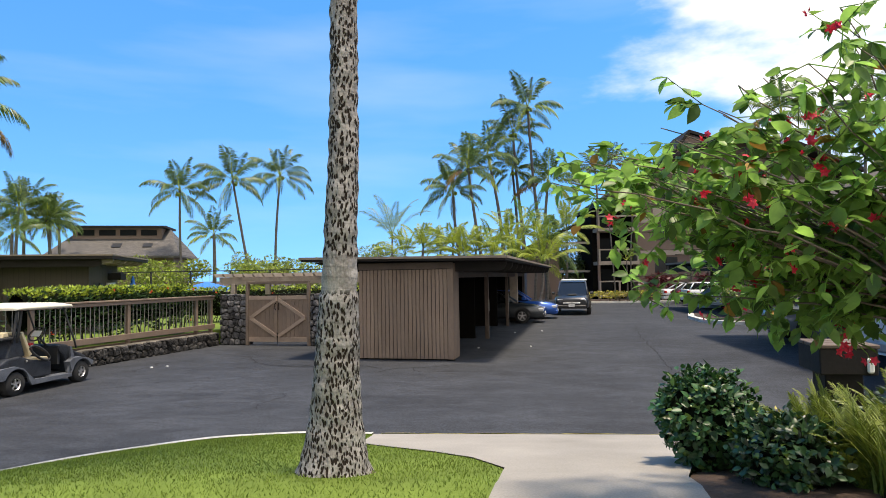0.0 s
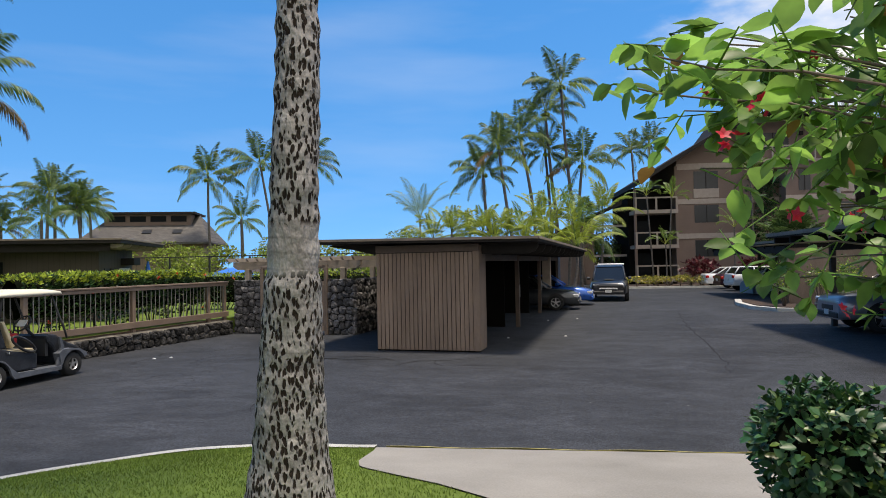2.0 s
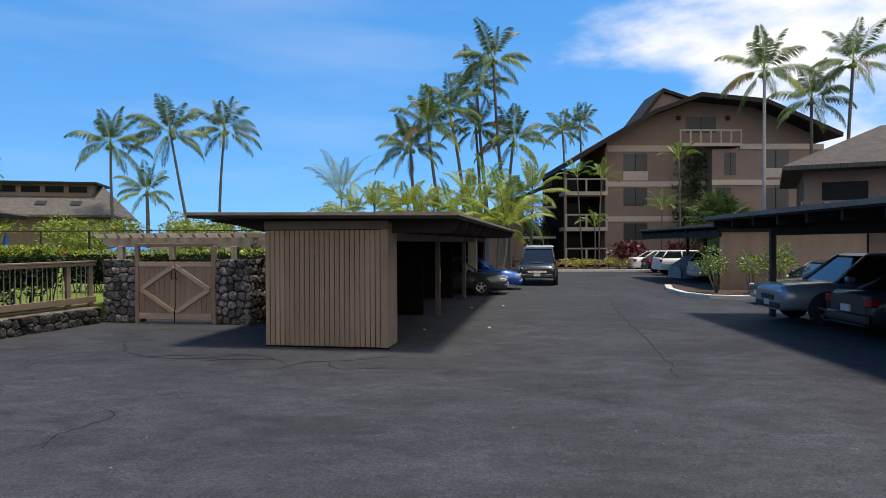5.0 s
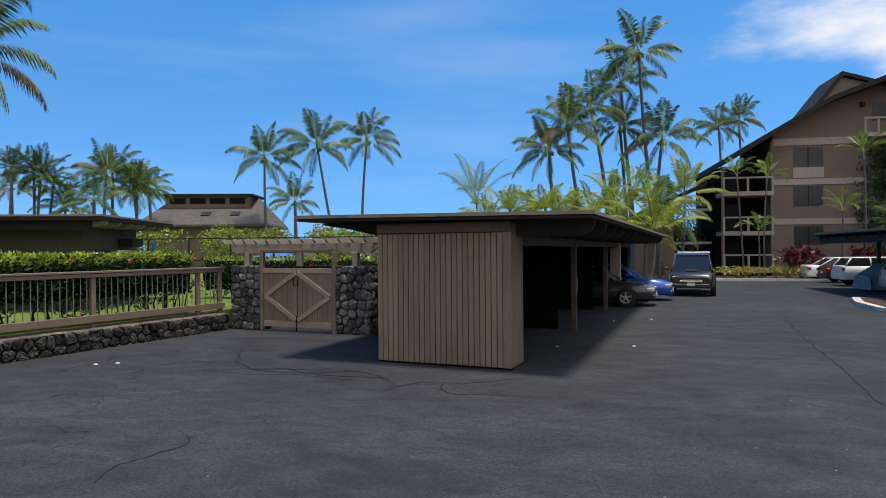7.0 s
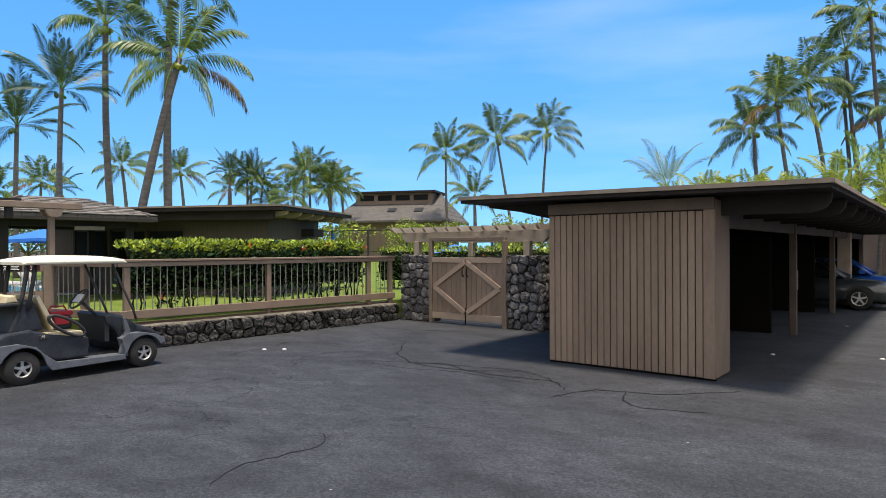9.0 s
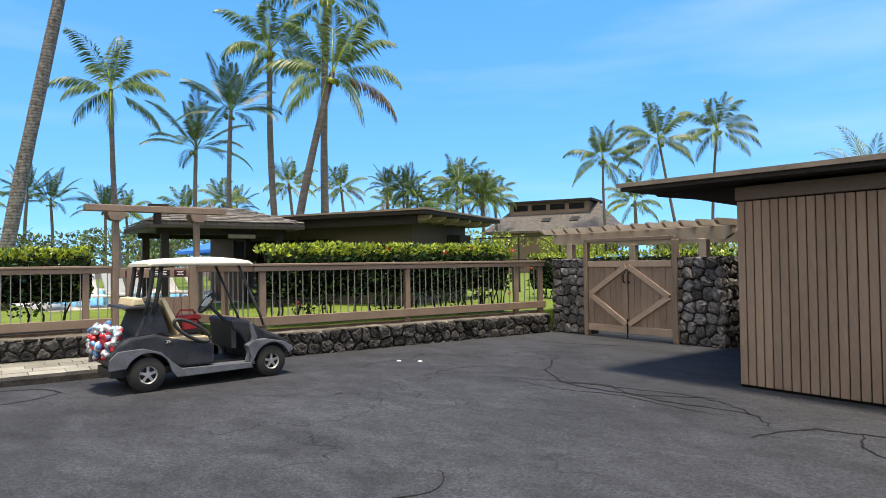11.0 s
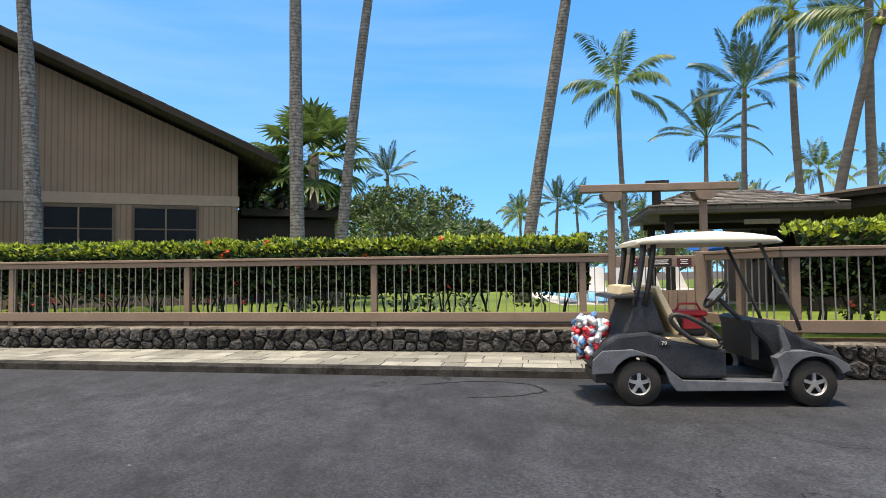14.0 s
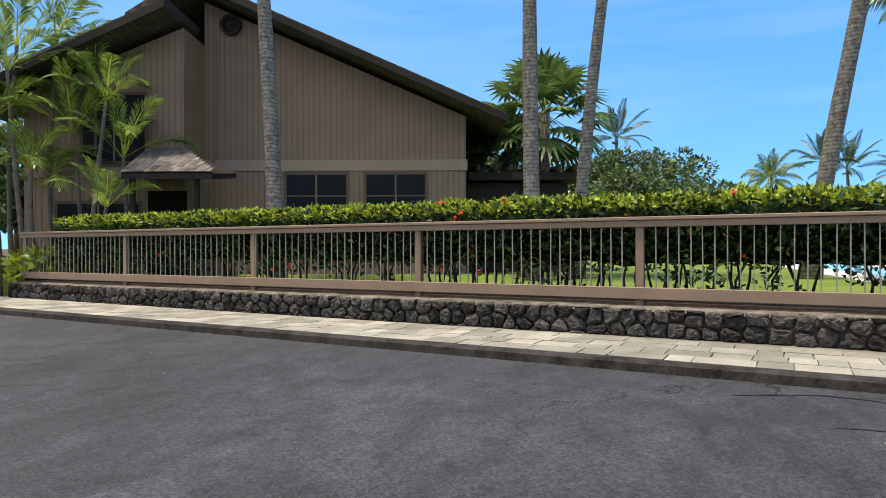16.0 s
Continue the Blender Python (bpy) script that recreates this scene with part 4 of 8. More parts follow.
# ---- palms ----
def frond(bm, az, el, length, droop, rnd, mi=0, leaf_len=0.75, n=34, width=0.055, hang=0.55, stiff=0.0, rib=1, twist=0.0, start=0.2):
    """One feather leaf from the origin: a bare stalk, then a curved midrib with a row of leaflets on either side."""
    d = Vector((math.cos(az) * math.cos(el), math.sin(az) * math.cos(el), math.sin(el)))
    p, pts = Vector((0, 0, 0)), [Vector((0, 0, 0))]
    steps = 12
    for i in range(steps):
        k = (i + 1) / steps
        d = (d + Vector((0, 0, -droop * k ** 1.5 * 2.8 / steps))).normalized()
        p = p + d * length / steps
        pts.append(p.copy())
    side0 = Vector((-math.sin(az), math.cos(az), 0))
    for i in range(steps):
        a, b = pts[i], pts[i + 1]
        w0, w1 = 0.012 * length * (1 - i / steps) + 0.004, 0.012 * length * (1 - (i + 1) / steps) + 0.004
        f = bm.faces.new([bm.verts.new(q) for q in (a - side0 * w0, b - side0 * w1, b + side0 * w1, a + side0 * w0)])
        f.material_index = rib
    for i in range(n):
        k = start + (1 - start) * (i + 0.5) / n
        s = k * steps
        j = min(int(s), steps - 1)
        base = pts[j].lerp(pts[j + 1], s - j)
        t = (pts[j + 1] - pts[j]).normalized()
        u = (k - start) / (1 - start)
        prof = (0.55 + 0.45 * math.sin(min(1.0, u * 1.7) * math.pi / 2)) * (1 - 0.62 * max(0.0, u - 0.45) / 0.55)
        lean = side0 * math.cos(twist) + side0.cross(t) * math.sin(twist)
        for sg in (-1, 1):
            if rnd.random() < 0.04:
                continue
            ll = leaf_len * prof * rnd.uniform(0.85, 1.1)
            dirn = (lean * sg * rnd.uniform(0.62, 0.86) + t * (0.62 + stiff + 0.5 * u) + Vector((0, 0, -hang * rnd.uniform(0.6, 1.2)))).normalized()
            mid = base + dirn * ll * 0.5
            end = base + dirn * ll + Vector((0, 0, -0.22 * ll * (1 - stiff)))
            wv = t * width * 0.5
            v = [bm.verts.new(q) for q in (base - wv * 0.7, mid - wv, end, mid + wv)]
            bm.faces.new(v).material_index = mi


def crown_mesh(seed, kind="coco"):
    rnd = random.Random(seed)
    bm = bmesh.new()
    n = {"coco": 17, "spiky": 18, "thin": 15, "small": 12, "areca": 9, "feather": 12}[kind]
    for i in range(n):
        az = i * 2.39996 + rnd.uniform(-0.25, 0.25)
        k = i / n
        length, leaf, leaves, width, stiff, tw = rnd.uniform(2.9, 3.6), 0.86, 62, 0.056, 0.0, rnd.uniform(-0.5, 0.5)
        if kind == "spiky":
            el, dr, hg, stiff = radians(80 - 80 * k) + rnd.uniform(-0.12, 0.12), 0.25 + 0.75 * k, 0.25, 0.3
        elif kind == "areca":
            el, dr, hg, tw = radians(72 - 50 * k) + rnd.uniform(-0.15, 0.15), 0.75 + 0.4 * k, -0.05, 0.25
            length, leaf, leaves, width, stiff = rnd.uniform(2.2, 2.8), 0.72, 24, 0.085, 0.15
        elif kind == "feather":
            el, dr, hg = radians(82 - 55 * k) + rnd.uniform(-0.12, 0.12), 0.8, 0.1
            leaf, leaves, width, stiff = 0.80, 40, 0.05, 0.2
        elif kind == "small":
            el, dr, hg, leaf, stiff = radians(80 - 75 * k) + rnd.uniform(-0.15, 0.15), 0.85, 0.35, 0.75, 0.1
        else:
            el, dr, hg = radians(84 - 112 * k) + rnd.uniform(-0.15, 0.15), rnd.uniform(0.75, 1.05) + 0.5 * k, 0.55 + 0.5 * k
        mi = 0 if k < 0.8 or kind in ("small", "areca", "feather") else (2 if rnd.random() < 0.12 else (1 if rnd.random() < 0.3 else 0))
        frond(bm, az, el, length * (0.8 if k < 0.12 else 1), dr, rnd, mi, leaf, leaves, width, hg, stiff, 1, tw, 0.3 if kind == "areca" else 0.2)
    # nuts and fibre round the heart
    for i in range(9 if kind == "coco" else (4 if kind in ("thin", "spiky") else 0)):
        a = rnd.uniform(0, math.tau)
        r = bmesh.ops.create_icosphere(bm, subdivisions=1, radius=0.13)
        for v in r["verts"]:
            v.co += Vector((0.26 * math.cos(a), 0.26 * math.sin(a), -0.20 - 0.2 * rnd.random()))
            for f in v.link_faces:
                f.material_index = 1
    mats = {"coco": (M["frond"], M["frond_yellow"], M["frond_dead"]), "spiky": (M["frond_dark"], M["frond"], M["frond_dead"]), "thin": (M["frond"], M["frond_yellow"], M["frond_dead"]),
            "small": (M["frond_yellow"], M["frond"], M["frond"]), "areca": (M["leaf_areca"], M["frond_yellow"], M["frond"]), "feather": (M["frond_pale"], M["frond_pale"], M["frond"])}[kind]
    return mesh_of("crown", bm, *mats)


CROWN = {k: [crown_mesh(s + 10 * i, k) for s in range(n)] for i, (k, n) in enumerate((("coco", 5), ("spiky", 2), ("thin", 3), ("small", 2), ("areca", 3), ("feather", 1)))}


def palm(x, y, z0, top, r=0.17, kind="coco", size=1.0, lean=(0.0, 0.0), label="", group="", bow=0.3, turn=None, bark=None):
    """A slender palm: base at x, y, z0; crown heart at height top, shifted by lean."""
    rnd = random.Random(int(x * 31 + y * 17))
    t = thing("palm_tree", label or "tall coconut palm with a ringed grey trunk", "palm tree", pose(x, y, z0), group)
    h = top - z0
    pts, rad = [], []
    ba = rnd.uniform(0, math.tau)
    n = 14
    for i in range(n + 1):
        k = i / n
        s = math.sin(k * math.pi) * bow
        pts.append((lean[0] * k ** 1.2 + s * math.cos(ba), lean[1] * k ** 1.2 + s * math.sin(ba), h * k - (0.15 if i == 0 else 0)))
        rad.append(r * (1.45 - 0.45 * min(1, k * 8)) * (1 - 0.38 * k) + 0.006 * rnd.uniform(-1, 1))
    bm = bmesh.new()
    tube(bm, pts, rad, 10)
    part("trunk", bm, bark or M["bark_far"], t)
    c = new("crown", CROWN[kind][rnd.randrange(len(CROWN[kind]))])
    c.parent = t
    c.matrix_basis = pose(pts[-1][0], pts[-1][1], h - 0.05, rnd.uniform(-6, 6), rnd.uniform(-6, 6), rnd.uniform(0, 360) if turn is None else turn) @ Matrix.Diagonal((size, size, size, 1))
    return t


G = 0.48
NEAR = "slender coconut palm with drooping fronds behind the fence"
palm(-23.9, 21.9, G, 9.9, 0.2, "coco", 1.05, (1.0, 1.6), NEAR, "palms by the pool")
palm(-27.5, 26.2, G, 15.3, 0.22, "coco", 1.1, (0.5, -0.2), NEAR, "palms by the pool", 0.15)
palm(-30.1, 25.0, G, 12.9, 0.2, "coco", 1.0, (0.3, -0.7), NEAR, "palms by the pool")
palm(-28.2, 21.4, G, 8.9, 0.15, "spiky", 0.82, (0.0, 0.0), "coconut palm with stiff dark upright fronds", "palms by the pool", 0.1)
palm(-33.1, 21.8, G, 7.9, 0.15, "spiky", 0.95, (0.0, 0.0), NEAR, "palms by the pool", 0.1)
palm(-24.9, 15.6, G, 8.1, 0.12, "thin", 0.72, (0.1, -0.4), "thin coconut palm with a small open crown", "palms by the pool", 0.1)
palm(-21.1, 11.2, G, 14.0, 0.20, "coco", 0.95, (1.9, 2.0), "leaning tall coconut palm beside the hedge", "palms by the pool", 0.1, bark=M["bark"])
palm(-16.15, -0.1, G, 13.5, 0.18, "coco", 1.1, (0.4, -0.6), "tall coconut palm before the brown house", "palms by the house", 0.06, bark=M["bark"])
palm(-18.8, 5.08, G, 15.0, 0.20, "coco", 1.1, (0.35, 0.05), "tall coconut palm beside the brown house", "palms by the house", 0.05, bark=M["bark"])
palm(-19.9, 5.93, G, 13.0, 0.17, "coco", 1.0, (0.15, 1.5), "leaning coconut palm beside the brown house", "palms by the house", 0.06, bark=M["bark"])
TRIO = "distant coconut palm with a curved thin trunk"
palm(-32.0, 60.3, 0, 11.3, 0.16, "coco", 1.25, (-0.4, -0.2), TRIO, "three palms beyond the gate", 0.2)
palm(-25.6, 62.2, 0, 12.4, 0.16, "coco", 1.3, (-1.9, -0.7), TRIO, "three palms beyond the gate", 0.25)
palm(-24.9, 66.4, 0, 13.6, 0.16, "coco", 1.25, (0.55, 0.1), TRIO, "three palms beyond the gate", 0.2)
palm(-26.1, 54.6, 0, 6.4, 0.2, "thin", 0.85, (0, 0), TRIO, "palms beyond the gate", 0.1)
CLUS = "tall coconut palm in the grove beyond the carport"
for x, y, top, lx, s in ((4.0, 57.8, 17.6, -1.6, 1.15), (-1.3, 54.2, 11.5, -1.6, 1.1), (0.0, 56.7, 13.2, -1.3, 1.05), (2.4, 59.4, 15.7, -1.4, 1.1), (-3.0, 53.6, 9.6, -1.2, 1.0), (4.0, 58.0, 10.7, 0.1, 1.15), (1.4, 60, 12.2, -0.5, 1.0)):
    palm(x, y, 0, top, 0.17, "coco", s, (lx, 0), CLUS, "palm grove beyond the carport", 0.35)
for x, y, top in ((1.4, 49.0, 6.0), (5.0, 53.1, 5.9), (2.4, 47.2, 4.9), (3.4, 50.0, 4.4), (0.6, 46.5, 3.4), (2.6, 45.0, 3.0), (0.2, 51.0, 5.2), (-1.0, 47.5, 4.2)):
    palm(x, y, 0, top, 0.12, ("small", "areca", "thin")[int(y * 10) % 3], 1.0, (0.3, 0), "bushy young palm at the end of the carport", "young palms", 0.15)
for x, y, top in ((-5.1, 40.9, 4.6), (-3.2, 41.4, 4.6), (-1.7, 41.8, 4.4), (-6.4, 41.5, 4.2), (-0.6, 41.5, 3.9), (-4.2, 43.0, 4.4), (-2.4, 40.6, 4.0)):
    palm(x, y, 0, top - 0.55, 0.1, "small", 0.72, (0.1, 0), "yellow-green clumping palm behind the carport", "yellow palms", 0.05)
palm(-7.7, 44.3, 0, 5.3, 0.08, "feather", 0.95, (0, 0), "blue-grey feathery young palm behind the carport", "", 0.05)
palm(10.5, 75.4, 0, 14.6, 0.16, "coco", 0.95, (0, 0), "distant palm behind the apartments", "palms behind the apartments")
palm(12.5, 76.0, 0, 15.3, 0.16, "coco", 0.95, (0, 0), "distant palm behind the apartments", "palms behind the apartments")
FAR = "small distant palm beyond the gardens"
FAR_PALMS = [(-43.7, 33.8, 8.0), (-45.9, 40.2, 8.4), (-52.0, 49.7, 9.7), (-51.0, 51.7, 9.0), (-40.9, 49.3, 8.7), (-39.8, 51.3, 7.9), (-52.6, 52.3, 9.6), (-59.2, 55.6, 8.9),
             (-41.2, 50.3, 8.7), (-39.3, 50.9, 7.7), (-48.9, 53.3, 6.4), (-43.3, 57.0, 8.4), (-57.6, 18.8, 7.4), (-61.9, 21.4, 7.3), (-75.3, 17.8, 7.9), (-64.0, 16.2, 7.2),
             (-48.1, 4.8, 8.6), (-50.8, 52.8, 8.3), (-60, 36, 8.0), (-70, 42, 8.5), (-36.5, 44.0, 6.0), (-64, 28, 6.8), (-57, 31, 6.6), (-60, 25, 6.6)]
for x, y, top in FAR_PALMS:
    palm(x, y, 0, top, 0.17, random.choice(("coco", "coco", "spiky", "thin")), random.uniform(0.78, 1.0), (random.uniform(-0.6, 0.6), 0), FAR, "far palms", 0.2)


def fan_palm(x, y, z0, top, size, label):
    t = thing("fan_palm", label, "palm tree", pose(x, y, z0))
    bm = bmesh.new()
    tube(bm, [(0, 0, -0.1), (0.05, 0, (top - z0) * 0.5), (0, 0, top - z0)], [0.26, 0.22, 0.2], 10)
    part("trunk", bm, M["bark_far"], t)
    rnd = random.Random(5)
    bm = bmesh.new()
    for i in range(44):
        az, el = i * 2.39996, radians(80 - 120 * i / 44)
        d = Vector((math.cos(az) * math.cos(el), math.sin(az) * math.cos(el), math.sin(el)))
        stem = d * size * rnd.uniform(0.75, 1.0) + Vector((0, 0, -0.25))
        side = Vector((-math.sin(az), math.cos(az), 0))
        up = d.cross(side)
        bm.faces.new([bm.verts.new(q) for q in (side * -0.02, stem - side * 0.02, stem + side * 0.02, side * 0.02)])
        for j in range(17):
            a = radians(-125 + 250 * j / 16)
            ll = size * 0.62 * (0.75 + 0.25 * math.cos(a)) * rnd.uniform(0.9, 1.1)
            dd = (d * math.cos(a) + side * math.sin(a)).normalized()
            tip = stem + dd * ll + Vector((0, 0, -0.25 * ll))
            q = up.cross(dd).normalized() * 0.045 * size
            mid = stem + dd * ll * 0.5
            bm.faces.new([bm.verts.new(c) for c in (stem, mid - q, tip, mid + q)])
    c = part("crown", bm, M["frond"], t)
    c.matrix_basis = pose(0, 0, top - z0)
    return t


fan_palm(-25.1, 4.2, G, 5.7, 1.7, "stout fan palm with a dense round crown")
fan_palm(-25.9, 2.8, G, 4.4, 1.5, "low fan palm with yellowed lower leaves")
fan_palm(17.5, 48.2, 0.0, 3.4, 1.9, "low bright green palm before the apartments")


# ---- leafy trees and shrubs ----
def leaf_cloud(bm, centre, radius, count, size, rnd, mi=0, flat=1.0, pick=None):
    """Many small leaves through a rough ball."""
    for _ in range(count):
        d = Vector((rnd.gauss(0, 1), rnd.gauss(0, 1), rnd.gauss(0, 1))).normalized()
        p = Vector(centre) + Vector((d.x * radius[0], d.y * radius[1], d.z * radius[2])) * rnd.uniform(0.55, 1.05) ** 0.6
        one_leaf(bm, p, size * rnd.uniform(0.7, 1.3), rnd, pick(rnd, d) if pick else mi, d, flat)


def one_leaf(bm, p, s, rnd, mi=0, out=None, flat=1.0, ratio=0.5):
    a = Vector((rnd.gauss(0, 1), rnd.gauss(0, 1), rnd.gauss(0, 0.6)))
    if out is not None:
        a = a * 0.6 + out * 0.9
    a.normalize()
    b = a.cross(Vector((rnd.gauss(0, 1), rnd.gauss(0, 1), rnd.gauss(0, 1))))
    if b.length < 1e-3:
        return
    b.normalize()
    q = [p, p + a * s * 0.35 + b * s * ratio * 0.5, p + a * s, p + a * s * 0.35 - b * s * ratio * 0.5]
    bm.faces.new([bm.verts.new(v) for v in q]).material_index = mi


def round_tree(x, y, z0, h, w, label, seed, mats, leaf=0.22, count=1500):
    rnd = random.Random(seed)
    t = thing("tree", label, "tree", pose(x, y, z0))
    bm = bmesh.new()
    ends = []
    tube(bm, [(0, 0, -0.1), (0.1, 0, h * 0.2), (0, 0.1, h * 0.4)], [0.2, 0.16, 0.12], 7)
    for i in range(9):
        a = i * 2.4
        e = Vector((math.cos(a) * w * rnd.uniform(0.25, 0.75), math.sin(a) * w * rnd.uniform(0.25, 0.75), h * rnd.uniform(0.5, 0.92)))
        tube(bm, [(0, 0.05, h * 0.3), e * 0.6 + Vector((0, 0, h * 0.1)), e], [0.08, 0.05, 0.02], 5)
        ends.append(e)
    part("trunk", bm, M["twig"], t)
    bm = bmesh.new()
    for e in ends:
        for j in range(3):
            c = e + Vector((rnd.uniform(-1, 1), rnd.uniform(-1, 1), rnd.uniform(-0.6, 0.5))) * w * 0.25
            leaf_cloud(bm, c, (w * 0.24, w * 0.24, h * 0.11), count // 27, leaf, rnd, pick=lambda r, d: 1 if r.random() < 0.18 else 0)
    part("crown", bm, mats, t)
    return t


LT = [M["leaf_far"], M["leaf"]]
for i, (x, y, h, w) in enumerate(((-47.6, 4.2, 6.8, 3.6), (-48.5, 8.0, 7.2, 3.4), (-45.5, 1.0, 6.4, 3.5), (-40.0, 10.0, 4.0, 3.2), (-38, 6.5, 4.2, 3.4), (-33, 0.5, 5.5, 3.0))):
    round_tree(x, y, G, h, w, "leafy grey-green tree beyond the lawn", 40 + i, LT, 0.30, 4200)
for i, (x, y, h, w) in enumerate(((-33, 55, 4.2, 3.5), (-28, 52, 4.0, 3.4), (-23, 56, 4.4, 3.5), (-20, 50, 3.6, 3.0), (-15.5, 52, 3.6, 3.2), (-11, 50, 3.4, 3.0), (-38, 50, 4.0, 3.6), (-12.5, 58, 5.0, 3.2), (2.5, 62, 5.0, 3.4))):
    round_tree(x, y, 0, h, w, "rounded yellow-green tree beyond the gate", 60 + i, [M["leaf_bright"], M["leaf_top"]], 0.26, 2200)
for i, (x, y, h, w) in enumerate(((-36, 20, 3.4, 3.0), (-41, 17, 3.6, 3.2), (-44, 24, 3.6, 3.2), (-50, 30, 4.2, 3.5), (-37.5, 30, 3.2, 2.6), (-56, 40, 5.0, 4.0), (-50, 42, 4.6, 4.0), (-63, 10, 5, 4), (-58, 5, 5, 4), (-66, 48, 5, 4))):
    round_tree(x, y, 0.2, h, w, "shrubby green tree in the far gardens", 80 + i, LT, 0.26)


for i, (x, y, h, w) in enumerate(((4.6, 60.5, 4.4, 2.4), (6.8, 63.0, 4.0, 2.6), (2.0, 64.0, 4.6, 2.8))):
    round_tree(x, y, 0, h, w, "leafy green tree between the grove and the apartments", 140 + i, [M["leaf_far"], M["leaf"]], 0.26, 2400)


def hedge(p0, p1, z0, z1, width, seed, label, skirt=True, density=1.0):
    """A clipped hedge: bare stems below, painted-shade heart, sunlit-tinted leaves on top, shade-dark ones on the
    sides.
    """
    m, length = line_frame(p0, p1)
    rnd = random.Random(seed)
    t = thing("hedge", label, "hedge", m)
    bm = bmesh.new()
    n = int(length / 0.14)
    for i in range(n):
        x = rnd.uniform(0, length)
        y = rnd.uniform(-0.2, 0.2) * width
        p = [(x, y, z0 - 0.05), (x + rnd.uniform(-0.1, 0.1), y + rnd.uniform(-0.1, 0.1), z0 + 0.3), (x + rnd.uniform(-0.25, 0.25), y + rnd.uniform(-0.25, 0.25), z0 + 0.75)]
        tube(bm, p, [0.026, 0.018, 0.012], 5)
    tagged(part("understorey", bm, M["stem_dark"], t), kind="stuff")
    # broken near-black heart, an added shell painted as shade among the leaves
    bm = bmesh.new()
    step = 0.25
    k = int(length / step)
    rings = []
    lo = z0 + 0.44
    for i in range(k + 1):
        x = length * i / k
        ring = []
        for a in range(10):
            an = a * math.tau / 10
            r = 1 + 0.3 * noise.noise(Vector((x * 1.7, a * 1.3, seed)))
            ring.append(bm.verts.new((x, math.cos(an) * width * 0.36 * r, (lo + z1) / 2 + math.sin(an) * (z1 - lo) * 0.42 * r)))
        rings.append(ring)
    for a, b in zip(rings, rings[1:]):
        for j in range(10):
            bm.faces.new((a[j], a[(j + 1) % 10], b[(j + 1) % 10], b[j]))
    part("heart", bm, M["leaf_shade_core"], t)
    bm = bmesh.new()
    for i in range(int(length * 980 * density)):
        x = rnd.uniform(0, length)
        bump = 0.08 * noise.noise(Vector((x * 1.6, 0, seed * 3.0))) + 0.08 * noise.noise(Vector((x * 5, 3, seed)))
        u = rnd.random()
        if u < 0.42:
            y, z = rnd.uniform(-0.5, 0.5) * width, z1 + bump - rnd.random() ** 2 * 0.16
            # mostly the brightened tone, as if the sun caught the top
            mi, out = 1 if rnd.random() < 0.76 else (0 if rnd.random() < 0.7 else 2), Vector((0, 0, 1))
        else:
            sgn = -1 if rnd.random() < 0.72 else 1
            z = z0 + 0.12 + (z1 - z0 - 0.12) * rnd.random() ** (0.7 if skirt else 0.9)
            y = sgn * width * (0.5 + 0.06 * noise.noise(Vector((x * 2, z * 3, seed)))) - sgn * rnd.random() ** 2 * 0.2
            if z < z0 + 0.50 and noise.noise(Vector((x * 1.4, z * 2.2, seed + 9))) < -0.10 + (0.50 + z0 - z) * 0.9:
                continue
            # mostly dark green below the top: side shade put into the leaf colour
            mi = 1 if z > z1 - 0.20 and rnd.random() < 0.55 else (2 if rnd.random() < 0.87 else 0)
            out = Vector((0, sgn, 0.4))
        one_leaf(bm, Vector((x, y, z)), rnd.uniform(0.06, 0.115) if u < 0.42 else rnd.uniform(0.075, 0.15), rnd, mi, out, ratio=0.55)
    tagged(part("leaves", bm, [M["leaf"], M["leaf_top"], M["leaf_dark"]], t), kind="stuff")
    bm = bmesh.new()
    for i in range(int(length * 1.3)):
        x, y, z = rnd.uniform(0, length), -width * 0.53, rnd.uniform(z0 + 0.35, z1 + 0.03)
        for j in range(9):
            one_leaf(bm, Vector((x + rnd.uniform(-0.03, 0.03), y - 0.02 + rnd.uniform(-0.03, 0.03), z + rnd.uniform(-0.03, 0.03))), 0.05, rnd, 0, Vector((0, -1, 0.3)), ratio=0.8)
    tagged(part("blossom", bm, M["flower_pink"], t, "coral red blossoms"), kind="stuff")
    return t


hedge((-15.58, -5.5), (-13.15, 11.4), G, 1.95, 0.9, 3, "trimmed hedge with yellow-green top leaves tinted as sunlit and coral blossoms", density=1.5)
hedge((-11.0, 13.75), (-9.86, 19.3), G, 1.98, 0.9, 4, "trimmed hedge with yellow-green top leaves tinted as sunlit beside the gate", density=1.5)
hedge((-12.5, 24.0), (-2.5, 25.0), 0.2, 1.85, 0.8, 6, "low hedge behind the gate yard", density=0.5)


M["gray_wood"] = mat("grey_board", (0.20, 0.17, 0.14), 0.85, var=0.25, scale=3)
M["blue_cloth"] = mat("blue_canvas", (0.02, 0.16, 0.55), 0.7, var=0.15, bump=0.05)
M["white_paint"] = mat("white_paint", (0.72, 0.70, 0.66), 0.6, var=0.08)
M["black_mesh"] = mat("black_metal", (0.02, 0.02, 0.02), 0.6, var=0.2, bump=0)
M["pool"] = mat("pool_water", (0.12, 0.45, 0.60), 0.06, var=0.2, scale=2, fine=9, bump=0.1)
M["deck"] = mat("pool_deck", (0.50, 0.47, 0.42), 0.9, var=0.1)


